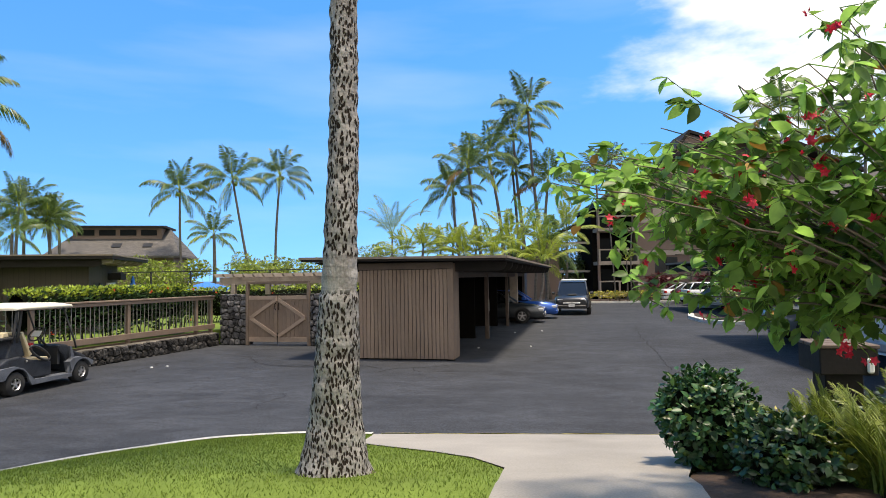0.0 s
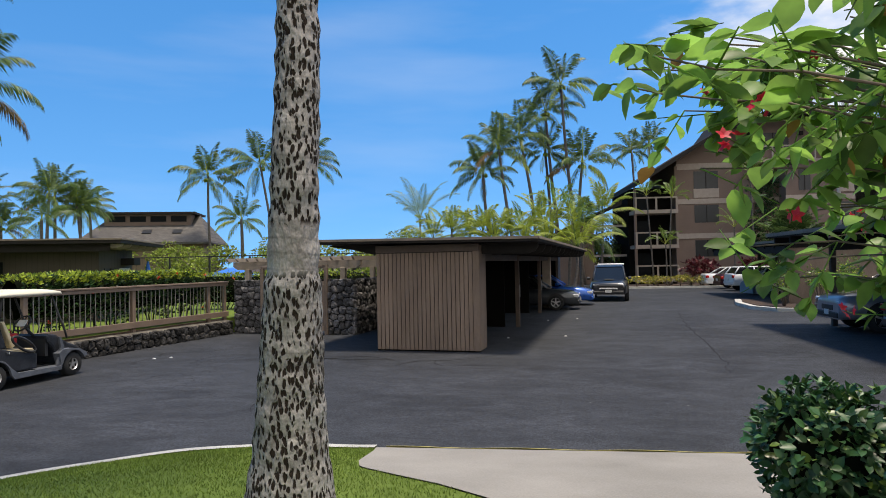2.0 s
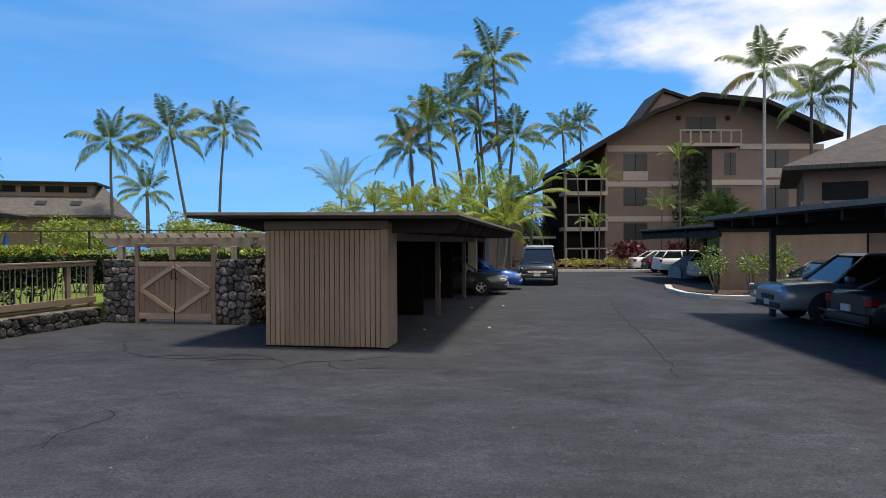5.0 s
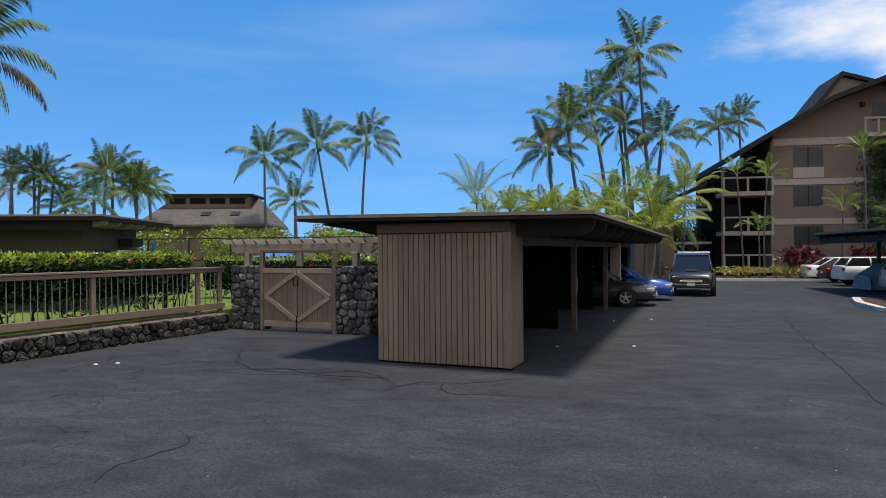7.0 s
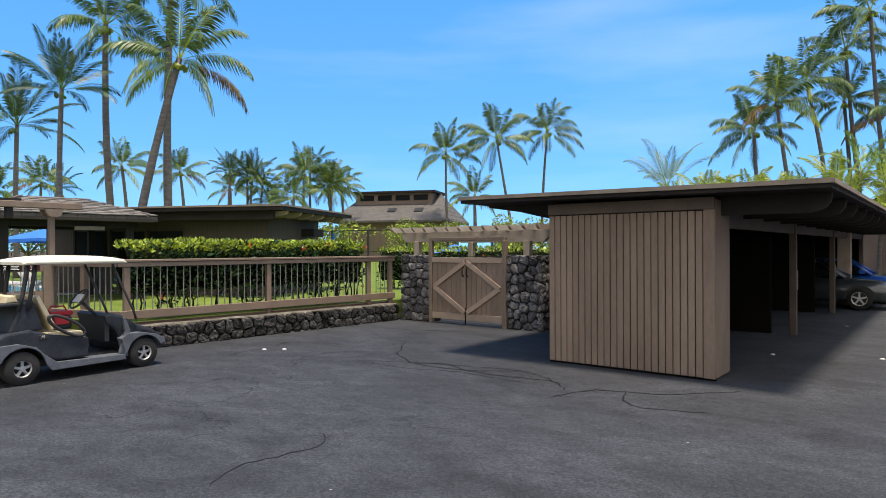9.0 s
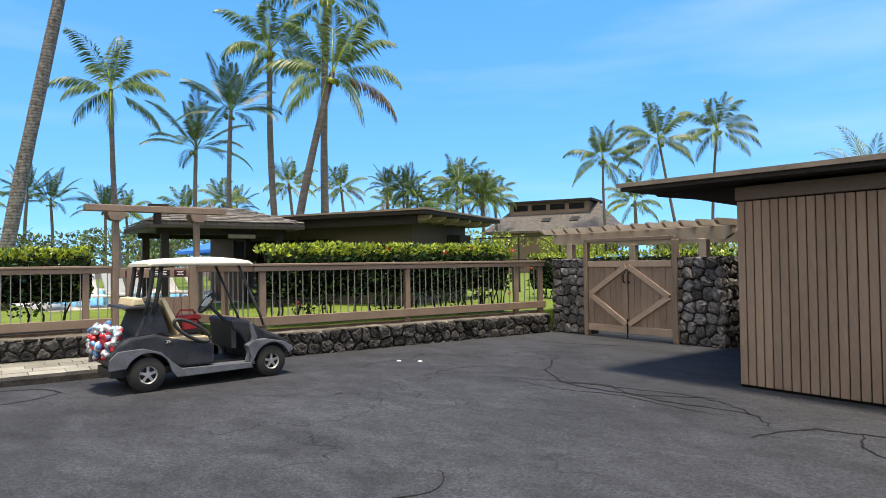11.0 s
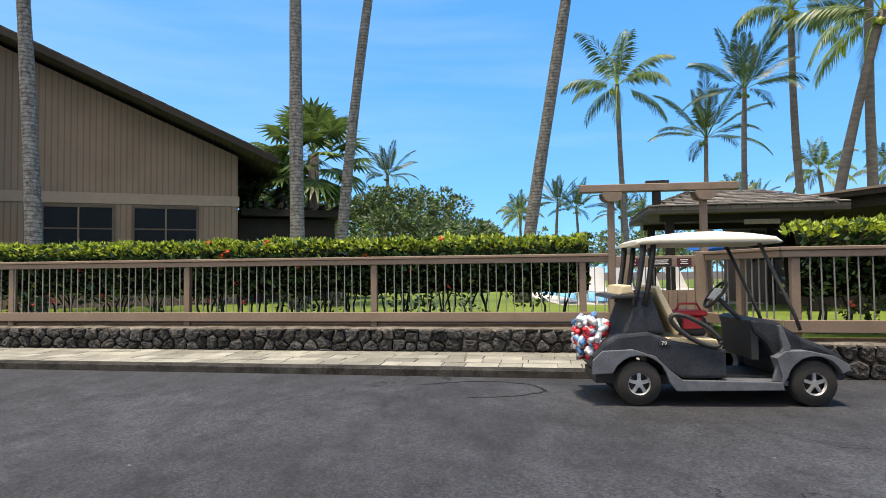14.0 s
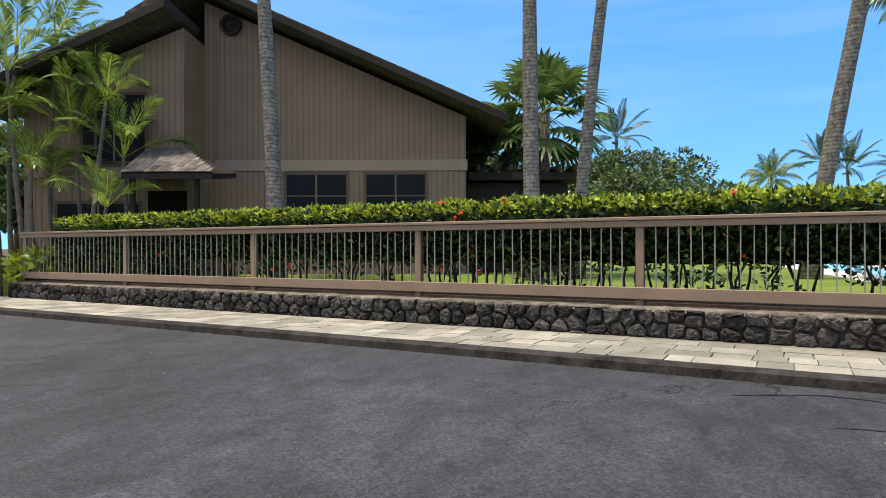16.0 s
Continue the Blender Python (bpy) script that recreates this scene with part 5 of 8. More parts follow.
def hip_roof(bm, x0, x1, y0, y1, z, zr, inset, thick=0.14):
    lo = [(x0, y0), (x1, y0), (x1, y1), (x0, y1)]
    V = [bm.verts.new((x, y, z)) for x, y in lo]
    U = [bm.verts.new((x, y, z - thick)) for x, y in lo]
    if x1 - x0 > y1 - y0:
        ym = (y0 + y1) / 2
        R = [bm.verts.new((x0 + inset, ym, zr)), bm.verts.new((x1 - inset, ym, zr))]
        fs = [(V[0], V[1], R[1], R[0]), (V[1], V[2], R[1]), (V[2], V[3], R[0], R[1]), (V[3], V[0], R[0])]
    else:
        xm = (x0 + x1) / 2
        R = [bm.verts.new((xm, y0 + inset, zr)), bm.verts.new((xm, y1 - inset, zr))]
        fs = [(V[0], V[1], R[0]), (V[1], V[2], R[1], R[0]), (V[2], V[3], R[1]), (V[3], V[0], R[0], R[1])]
    for f in fs:
        bm.faces.new(f)
    for i in range(4):
        bm.faces.new((U[i], U[(i + 1) % 4], V[(i + 1) % 4], V[i]))
    bm.faces.new(U[::-1])
    bmesh.ops.recalc_face_normals(bm, faces=bm.faces[:])
    uv = bm.loops.layers.uv.new("uv")
    for f in bm.faces:
        nx = abs(f.normal.x) > abs(f.normal.y)
        for lp in f.loops:
            c = lp.vert.co
            lp[uv].uv = (c.y, c.x + c.z * 0.3) if nx else (c.x, c.y + c.z * 0.3)


# ---- pool pavilion, pool house, entrance ----
def lay_shingles(parent, p0, p1, q0, q1, pitch, width, mesh, seed):
    """Rows of shingles from the eave p0-p1 up to the ridge q0-q1."""
    rnd = random.Random(seed)
    p0, p1, q0, q1 = (Vector(v) for v in (p0, p1, q0, q1))
    along = (p1 - p0).normalized()
    up = (q0 + q1 - p0 - p1) / 2
    up = (up - along * up.dot(along)).normalized()
    nrm = along.cross(up)
    rows = int((((q0 + q1) - (p0 + p1)) / 2).length / pitch)
    for r in range(rows):
        a, b = p0.lerp(q0, r / rows), p1.lerp(q1, r / rows)
        n = max(1, round((b - a).length / width))
        for c in range(n):
            o = a.lerp(b, (c + 0.5 + (0.25 if r % 2 else -0.25) * (0 < c < n - 1)) / n) + nrm * (0.006 + rnd.uniform(0, 0.010))
            ob = new("shingle", mesh)
            ob.parent = parent
            tilt = Matrix((along, up, nrm)).transposed().to_4x4()
            ob.matrix_basis = Matrix.Translation(o) @ tilt @ pose(0, 0, 0.012, -5, 0, 0) @ Matrix.Diagonal(((b - a).length / n - 0.012, pitch * 1.15, 1, 1))


def pavilion():
    m = pose(-15.7, 13.3, G, 0, 0, 80)
    t = thing("pool_pavilion", "open pool pavilion with a brown shingled hip roof", "pavilion", m)
    bm = bmesh.new()
    hip_roof(bm, 0, 3.95, 0, 3.8, 2.24, 2.76, 1.2)
    roof = part("roof", bm, M["shingle_dark"], t)
    sh = mesh_of("shingle", boxed(-0.5, 0.5, -0.05, 1.0, 0.0, 0.022), M["awning_shingle"])
    lay_shingles(roof, (0, 0, 2.24), (3.95, 0, 2.24), (1.2, 1.9, 2.76), (2.75, 1.9, 2.76), 0.18, 0.21, sh, 4)
    lay_shingles(roof, (0, 3.8, 2.24), (0, 0, 2.24), (1.2, 1.9, 2.76), (1.2, 1.9, 2.76), 0.18, 0.21, sh, 5)
    for x in (0.5, 3.4):
        for y in (0.5, 3.3):
            part("post", boxed(x - 0.09, x + 0.09, y - 0.09, y + 0.09, 0, 2.15, 0.01), M["dark_timber"], t)
    part("beam", boxed(0.3, 3.6, 0.42, 0.58, 1.95, 2.12), M["dark_timber"], t)
    part("beam", boxed(0.3, 3.6, 3.22, 3.38, 1.95, 2.12), M["dark_timber"], t)
    part("light_panel", boxed(2.0, 2.7, 0.3, 0.36, 1.86, 1.96), M["gray_wood"], t)


def pool_house():
    m = pose(-11.95, 18.85, G, 0, 0, 20)
    t = thing("pool_house", "low dark brown pool house with a flat overhanging roof", "building", m)
    part("wall", boxed(-8.5, -0.95, 1.0, 4.6, 0, 2.33), M["hut_wall"], t)
    part("roof", boxed(-9.0, 0, 0, 5.3, 2.42, 2.54), M["dark_timber"], t)
    bm = bmesh.new()
    for a in ((-9.02, 0.03, -0.03, 0.0), (0.0, 0.03, 0.0, 5.33), (-9.02, 0.0, 5.3, 5.33)):
        box(bm, a[0], a[1], a[2], a[3], 2.525, 2.575)
    part("roof_edge", bm, M["roof_edge"], t)
    for i in range(6):
        bm = bmesh.new()
        prism(bm, [(-1.4, 2.28), (-0.30, 2.28), (-0.14, 2.32), (-0.08, 2.38), (-0.08, 2.418), (-1.4, 2.418)], 0.10, pose(0, 0.45 + i * 0.85, 0))
        part("rafter", bm, M["pale_timber"], t)
    part("fascia", boxed(-8.8, -0.4, 0.25, 0.32, 2.18, 2.418), M["dark_timber"], t)
    for x in (-7.4, -6.1, -4.8):
        w = part("window", boxed(x, x + 1.1, 0.96, 1.02, 1.15, 1.9), M["window"], t)
        part("window_frame", boxed(x - 0.06, x, 0.94, 1.0, 1.1, 1.95), M["dark_timber"], w)
    w = part("window", boxed(-0.97, -0.93, 1.5, 2.6, 0.9, 1.65), M["window"], t)
    part("mullion", boxed(-0.96, -0.9, 2.02, 2.08, 0.9, 1.65), M["dark_timber"], w)
    part("shutter_box", boxed(-0.95, -0.5, 3.2, 4.0, 1.75, 2.0, 0.02), M["dark_timber"], t)
    part("sign_board", boxed(-0.95, -0.9, 3.1, 4.1, 1.0, 1.65), M["white_paint"], t)
    bm = bmesh.new()
    tube(bm, [(-0.4, 4.6, 0.6), (-0.4, 4.6, 1.2), (-0.4, 4.6, 1.9)], [0.2, 0.16, 0.03], 10)
    part("folded_parasol", bm, M["blue_cloth"], t)


def entrance():
    p = thing("entrance_pergola", "two brown posts with a long crossbeam over the pool gate", "pergola", Matrix())
    for x, y in ((-12.32, 11.60), (-12.16, 13.02)):
        part("post", boxed(x - 0.05, x + 0.05, y - 0.05, y + 0.05, 0.1, 2.62, 0.01), M["timber"], p)
        for dx in (-0.13, 0.08):
            bm = bmesh.new()
            prism(bm, [(-0.15, 2.56), (-0.12, 2.50), (-0.06, 2.47), (0.06, 2.47), (0.12, 2.50), (0.15, 2.56), (0.15, 2.62), (-0.15, 2.62)], 0.05, pose(x + dx + 0.05, y, 0, 0, 0, 90))
            part("corbel", bm, M["timber"], p)
    m, ln = line_frame((-12.38, 11.16), (-12.10, 13.50))
    part("beam", boxed(-0.05, ln + 0.05, -0.1, 0.1, 2.63, 2.75, 0.01, m), M["timber"], p)
    part("cap", boxed(1.0, 1.35, -0.05, 0.05, 2.752, 2.80, 0.0, m), M["dark_timber"], p)
    part("lantern", boxed(1.1, 1.22, -0.06, 0.06, 2.42, 2.63, 0.01, m), M["dark_timber"], p)
    g = thing("pool_gate", "closed brown timber pool gate with small dark signs", "gate", m)
    part("post", boxed(0.62, 0.74, -0.06, 0.06, 0.1, 1.62, 0.008), M["timber"], g)
    part("post", boxed(1.72, 1.88, -0.07, 0.07, 0.1, 1.66, 0.008), M["timber"], g)
    part("top_rail", boxed(0.5, 1.9, -0.04, 0.04, 1.42, 1.60, 0.008), M["timber"], g)
    part("lower_panel", boxed(0.75, 1.72, 0.0, 0.04, 0.25, 1.05), M["fence"], g)
    for i in range(7):
        part("plank", boxed(0.76 + i * 0.137, 0.76 + i * 0.137 + 0.128, -0.025, 0.0, 0.25, 1.03), M["plank"], g)
    bm = bmesh.new()
    for i in range(7):
        box(bm, 0.83 + i * 0.13, 0.842 + i * 0.13, 0.0, 0.012, 1.05, 1.43)
    part("bars", bm, M["baluster"], g)
    for a, b, c in ((0.60, 0.86, M["leaf_red"]), (1.0, 1.36, M["dark_timber"]), (1.44, 1.66, M["leaf_red"])):
        s = part("sign", boxed(a, b, -0.055, -0.042, 1.44, 1.56), c, g, "small dark sign board")
        bm = bmesh.new()
        for k, zz in enumerate((1.53, 1.50, 1.47)):
            box(bm, a + 0.05 + 0.02 * (k == 1), b - 0.05 - 0.02 * (k == 1), -0.058, -0.0555, zz - 0.006, zz + 0.006)
        part("lettering", bm, M["white_paint"], s)
    bm = bmesh.new()
    bmesh.ops.create_uvsphere(bm, u_segments=10, v_segments=6, radius=0.035)
    k = part("knob", bm, M["baluster"], g)
    k.matrix_basis = pose(0.68, -0.10, 1.02)
    bm = bmesh.new()
    for v in [(-12.9, 11.95), (-10.45, 11.2), (-10.3, 13.35), (-12.5, 13.6)]:
        bm.verts.new((*v, 0.10))
    bm.verts.ensure_lookup_table()
    f = bm.faces.new(bm.verts)
    bmesh.ops.solidify(bm, geom=[f], thickness=0.1)
    structure("entry_step", bm, M["concrete"], "concrete entry pad at the pool gate", "step")


pavilion()
pool_house()
entrance()

# pool beyond the hedge
structure("pool_deck", boxed(-38, -19, 12.0, 20, 0.40, 0.50, 0), M["deck"], "pale pool deck beyond the hedge", "deck")
structure("pool_water", boxed(-34, -20.5, 13, 18, 0.45, 0.515, 0), M["pool"], "light blue swimming pool water", "water")


def parasol(x, y, z0, top, r):
    t = thing("parasol", "blue square pool parasol on a pole", "parasol", pose(x, y, z0), "pool parasols")
    bm = bmesh.new()
    tube(bm, [(0, 0, 0), (0, 0, top - 0.1)], 0.03, 8)
    part("pole", bm, M["white_paint"], t)
    bm = bmesh.new()
    c = bm.verts.new((0, 0, top))
    ring = [bm.verts.new((r * math.cos(a * math.tau / 8) * (1.1 if a % 2 else 0.95), r * math.sin(a * math.tau / 8) * (1.1 if a % 2 else 0.95), top - 0.55 + 0.05 * (a % 2))) for a in range(8)]
    low = [bm.verts.new(v.co + Vector((0, 0, -0.12))) for v in ring]
    for i in range(8):
        bm.faces.new((c, ring[i], ring[(i + 1) % 8]))
        bm.faces.new((ring[i], low[i], low[(i + 1) % 8], ring[(i + 1) % 8]))
    part("canopy", bm, M["blue_cloth"], t)


parasol(-34.4, 9.6, G, 2.85, 1.5)
parasol(-25.6, 19.9, G, 2.3, 1.9)
parasol(-19.8, 40.8, 0, 2.1, 1.7)


def chaise(x, y, a):
    t = thing("deck_chair", "white plastic deck chair on the pool deck", "chair", pose(x, y, 0.5, 0, 0, a), "deck chairs")
    part("seat", boxed(-0.3, 0.3, -0.5, 0.9, 0.30, 0.35, 0.01), M["white_paint"], t)
    part("back", boxed(-0.3, 0.3, 0, 0.05, 0, 0.8, 0.01, pose(0, 0.88, 0.32, -30, 0, 0)), M["white_paint"], t)
    for sx in (-0.27, 0.27):
        for sy in (-0.45, 0.8):
            part("leg", boxed(sx - 0.02, sx + 0.02, sy - 0.02, sy + 0.02, 0, 0.3), M["white_paint"], t)


for i in range(6):
    chaise(-19.6 - 0.15 * i, 12.3 + i * 1.0, 80 + 9 * i)


def wire_fence():
    m, ln = line_frame((-19.0, 26.5), (-4.5, 27.5))
    t = thing("wire_fence", "tall dark wire fence round the court", "fence", m @ pose(0, 0, 0.2))
    post = mesh_of("post", boxed(-0.03, 0.03, -0.03, 0.03, 0, 2.4), M["black_mesh"])
    n = 8
    for i in range(n + 1):
        o = new("post", post)
        o.parent = t
        o.matrix_basis = pose(ln * i / n, 0, 0)
    part("top_rail", boxed(0, ln, -0.015, 0.015, 2.36, 2.40), M["black_mesh"], t)
    part("middle_rail", boxed(0, ln, -0.012, 0.012, 1.5, 1.53), M["black_mesh"], t)
    bm = bmesh.new()
    for i in range(int(ln / 0.3)):
        box(bm, i * 0.3, i * 0.3 + 0.006, -0.003, 0.003, 0.1, 2.36)
    tagged(part("wires", bm, M["black_mesh"], t), kind="stuff")


wire_fence()


def far_house():
    m = pose(-45.6, 57.6, 0, 0, 0, 18)
    t = thing("far_house", "distant brown house with a broad shingled roof and clerestory", "house", m)
    part("wall", boxed(0.8, 12.2, 1.0, 9.0, 0, 5.0), M["apt_wall"], t)
    bm = bmesh.new()
    hip_roof(bm, 0, 13, 0, 11, 4.8, 7.9, 2.0, 0.2)
    part("roof", bm, M["shingle"], t)
    part("clerestory", boxed(1.8, 10.5, 3.4, 7.6, 6.4, 7.9), M["apt_wall"], t)
    for i in range(4):
        part("window", boxed(2.3 + i * 2.05, 3.9 + i * 2.05, 3.36, 3.42, 7.1, 7.7), M["window"], t)
    part("clerestory_roof", boxed(1.4, 11.0, 2.9, 8.2, 7.9, 8.12), M["dark_timber"], t)
    for x in (6.0, 9.0):
        part("skylight", boxed(x, x + 0.9, 0, 0.06, 0, 0.8, 0.0, pose(0, 1.6, 5.82, -60, 0, 0)), M["shade_window"], t)


far_house()


# ---- apartment building at the end of the lot ----
def apartments():
    m = pose(3.45, 55.6, 0, 0, 0, 5)
    t = thing("apartment_building", "three-storey brown apartment building with a low gable roof", "building", m)
    T = pose(0, 0, 0)
    bm = bmesh.new()
    prism(bm, [(8.2, 0), (25.3, 0), (25.3, 10.9), (20.3, 13.1), (15.4, 13.6), (11.5, 12.3), (8.2, 10.4)], 9.0)
    part("wall", bm, M["apt_wall"], t)
    part("bay_wall", boxed(16.3, 25.3, -1.3, 0.0, 0, 9.45), M["apt_wall"], t)
    for z in (3.75, 6.6):
        part("band", boxed(8.15, 16.3, -0.08, 0.0, z, z + 0.42), M["apt_band"], t)
        part("band", boxed(16.25, 25.35, -1.38, -1.3, z, z + 0.42), M["apt_band"], t)
    part("band", boxed(8.15, 14.4, -0.08, 0.0, 9.45, 9.95), M["apt_band"], t)
    part("band", boxed(18.5, 25.35, -1.38, -1.3, 9.45, 9.9), M["apt_band"], t)
    for pts in ([(4.5, 8.41), (8.4, 10.75), (11.5, 12.55), (15.2, 13.9), (15.2, 13.55), (11.5, 12.2), (8.4, 10.4), (4.5, 8.01)], [(15.2, 13.9), (20.5, 13.4), (26.6, 10.75), (26.6, 10.4), (20.5, 13.05), (15.2, 13.55)]):
        bm = bmesh.new()
        prism(bm, pts, 11.0, pose(0, -1.9, 0))
        part("roof", bm, M["dark_timber"], t)
    bm = bmesh.new()
    prism(bm, [(11.6, 12.4), (13.4, 14.6), (15.6, 13.9), (15.6, 13.2)], 4.0, pose(0, 1.5, 0))
    part("clerestory", bm, M["apt_wall"], t)
    bm = bmesh.new()
    prism(bm, [(11.3, 12.35), (13.3, 14.95), (15.9, 14.1), (15.9, 13.85), (13.4, 14.65), (11.6, 12.3)], 4.6, pose(0, 1.2, 0))
    part("clerestory_roof", bm, M["dark_timber"], t)
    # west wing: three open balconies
    # near-black back wall, the shade of the deep balconies put into its colour
    part("wing_wall", boxed(4.6, 8.2, 2.0, 9.0, 0, 8.2), M["shade_and_iron"], t)
    for z in (0.55, 3.3, 6.2):
        part("balcony_floor", boxed(4.7, 8.2, -0.2, 2.0, z - 0.3, z), M["apt_band"], t)
        b = part("balcony_rail", boxed(4.7, 8.15, -0.2, -0.12, z + 0.95, z + 1.07), M["apt_band"], t)
        for i in range(3):
            part("baluster", boxed(4.72 + i * 1.66, 4.86 + i * 1.66, -0.2, -0.1, z, z + 0.96), M["apt_band"], b)
        part("door", boxed(5.2, 6.4, 1.94, 1.99, z, z + 2.1), M["window"], t)
    for x in (4.75, 8.1):
        part("balcony_post", boxed(x - 0.1, x + 0.1, -0.1, 0.1, 0, 7.9 + (x - 4.7) * 0.55), M["apt_wall"], t)

    def win(x0, x1, z0, z1, y, sill=False, split=2):
        w = part("window", boxed(x0, x1, y - 0.03, y + 0.05, z0, z1), M["shade_window"], t)
        for k in range(1, split):
            xm = x0 + (x1 - x0) * k / split
            part("mullion", boxed(xm - 0.03, xm + 0.03, y - 0.05, y - 0.028, z0, z1), M["dark_timber"], w)
        if sill:
            part("sill_panel", boxed(x0 - 0.05, x1 + 0.05, y - 0.06, y - 0.002, z0 - 0.75, z0), M["apt_band"], w)
    win(9.55, 11.5, 7.85, 9.3, 0, True)
    win(9.55, 11.5, 5.05, 6.5, 0)
    win(9.55, 11.5, 2.25, 3.6, 0)
    for z0, z1, s in ((7.95, 9.4, True), (4.5, 6.4, False), (1.6, 3.5, False)):
        win(20.4, 22.5, z0, z1, -1.3, s)
    win(17.3, 18.2, 7.4, 9.2, -1.3)
    win(16.6, 17.8, 5.9, 6.4, -1.3)
    # top balcony over the bay
    win(14.7, 17.2, 11.0, 12.3, 0)
    part("balcony_slab", boxed(13.6, 18.6, -1.5, 0, 9.7, 9.95), M["apt_band"], t)
    b = part("balcony_rail", boxed(13.6, 18.6, -1.5, -1.42, 10.9, 11.02), M["apt_band"], t)
    for i in range(7):
        part("baluster", boxed(13.62 + i * 0.815, 13.72 + i * 0.815, -1.5, -1.42, 9.95, 10.9), M["apt_band"], b)
    for x in (13.9, 18.0):
        part("wall_lamp", boxed(x, x + 0.3, -0.25, 0, 12.0, 12.35, 0.03), M["dark_timber"], t)
    # east end balconies
    for z in (1.0, 3.9, 6.9):
        part("balcony_floor", boxed(25.3, 28.2, 0.2, 3.0, z - 0.3, z), M["apt_band"], t)
        part("balcony_rail", boxed(25.3, 28.2, 0.2, 0.3, z + 0.9, z + 1.05), M["apt_band"], t)
    # near-black again, painted shade behind the east balconies
    part("east_wall", boxed(25.3, 28.6, 3.0, 9.0, 0, 9.6), M["shade_and_iron"], t)
    # link block to the west
    bm = bmesh.new()
    prism(bm, [(-1.2, 0), (1.8, 0), (1.8, 5.9), (-1.2, 4.6)], 6.0, pose(0, 3, 0))
    part("link_wall", bm, M["apt_wall"], t)
    bm = bmesh.new()
    prism(bm, [(-2.2, 4.35), (4.2, 7.3), (4.2, 6.95), (-2.2, 4.0)], 6.5, pose(0, 2.6, 0))
    part("link_roof", bm, M["dark_timber"], t)
    for z in (2.6, 5.2):
        part("bridge_rail", boxed(1.8, 4.7, 3.0, 3.1, z - 0.2, z), M["apt_band"], t)


apartments()


def wall_vine():
    t = thing("climbing_vine", "dark green vine climbing the apartment wall", "vine", pose(3.45, 55.6, 0, 0, 0, 5))
    rnd = random.Random(33)
    bm = bmesh.new()
    for k in range(4):
        tube(bm, [(14.4 + 0.4 * k, -0.06, 0), (14.6 + 0.35 * k, -0.08, 3.2), (14.3 + 0.5 * k, -0.08, 6.8)], [0.05, 0.04, 0.02], 5)
    part("stems", bm, M["twig"], t)
    bm = bmesh.new()
    for i in range(34):
        z = rnd.uniform(3.2, 9.2)
        leaf_cloud(bm, (rnd.uniform(13.8, 16.1), -0.25, z), (0.55, 0.22, 0.6), 46, 0.26, rnd, pick=lambda r, d: 1 if r.random() < 0.25 else 0)
    part("leaves", bm, [M["leaf_dark"], M["leaf_far"]], t)


wall_vine()


def tile_house():
    m = pose(17.0, 36.9, 0, 0, 0, -24)
    t = thing("tile_roof_house", "grey-roofed two-storey house with a balcony", "house", m)
    part("wall", boxed(0.6, 12, 1.2, 12, 0, 5.75), M["apt_wall"], t)
    bm = bmesh.new()
    hip_roof(bm, -0.4, 13, -0.2, 13, 5.9, 8.6, 5.0, 0.22)
    part("roof", bm, M["shingle_dark"], t)
    part("balcony_floor", boxed(0.4, 7, -0.1, 1.2, 2.9, 3.1), M["dark_timber"], t)
    b = part("balcony_rail", boxed(0.4, 7, -0.1, -0.03, 4.0, 4.1), M["timber"], t)
    for i in range(6):
        part("baluster", boxed(0.4 + i * 1.3, 0.5 + i * 1.3, -0.1, -0.03, 3.1, 4.0), M["timber"], b)
    part("door", boxed(1.4, 3.4, 1.16, 1.22, 3.1, 5.1), M["window"], t)
    c = thing("lounge_chair", "white slatted garden chair on the balcony", "chair", m @ pose(2.0, 0.4, 3.1, 0, 0, 30))
    part("seat", boxed(-0.3, 0.3, -0.3, 0.3, 0.35, 0.40), M["white_paint"], c)
    part("back", boxed(-0.3, 0.3, 0, 0.05, 0, 0.7, 0.01, pose(0, 0.28, 0.36, -18, 0, 0)), M["white_paint"], c)
    for s in (-0.3, 0.26):
        part("leg", boxed(s, s + 0.05, -0.28, -0.22, 0, 0.55), M["white_paint"], c)
        part("leg", boxed(s, s + 0.05, 0.2, 0.26, 0, 0.55), M["white_paint"], c)
        part("arm", boxed(s, s + 0.06, -0.3, 0.3, 0.55, 0.59), M["white_paint"], c)


tile_house()


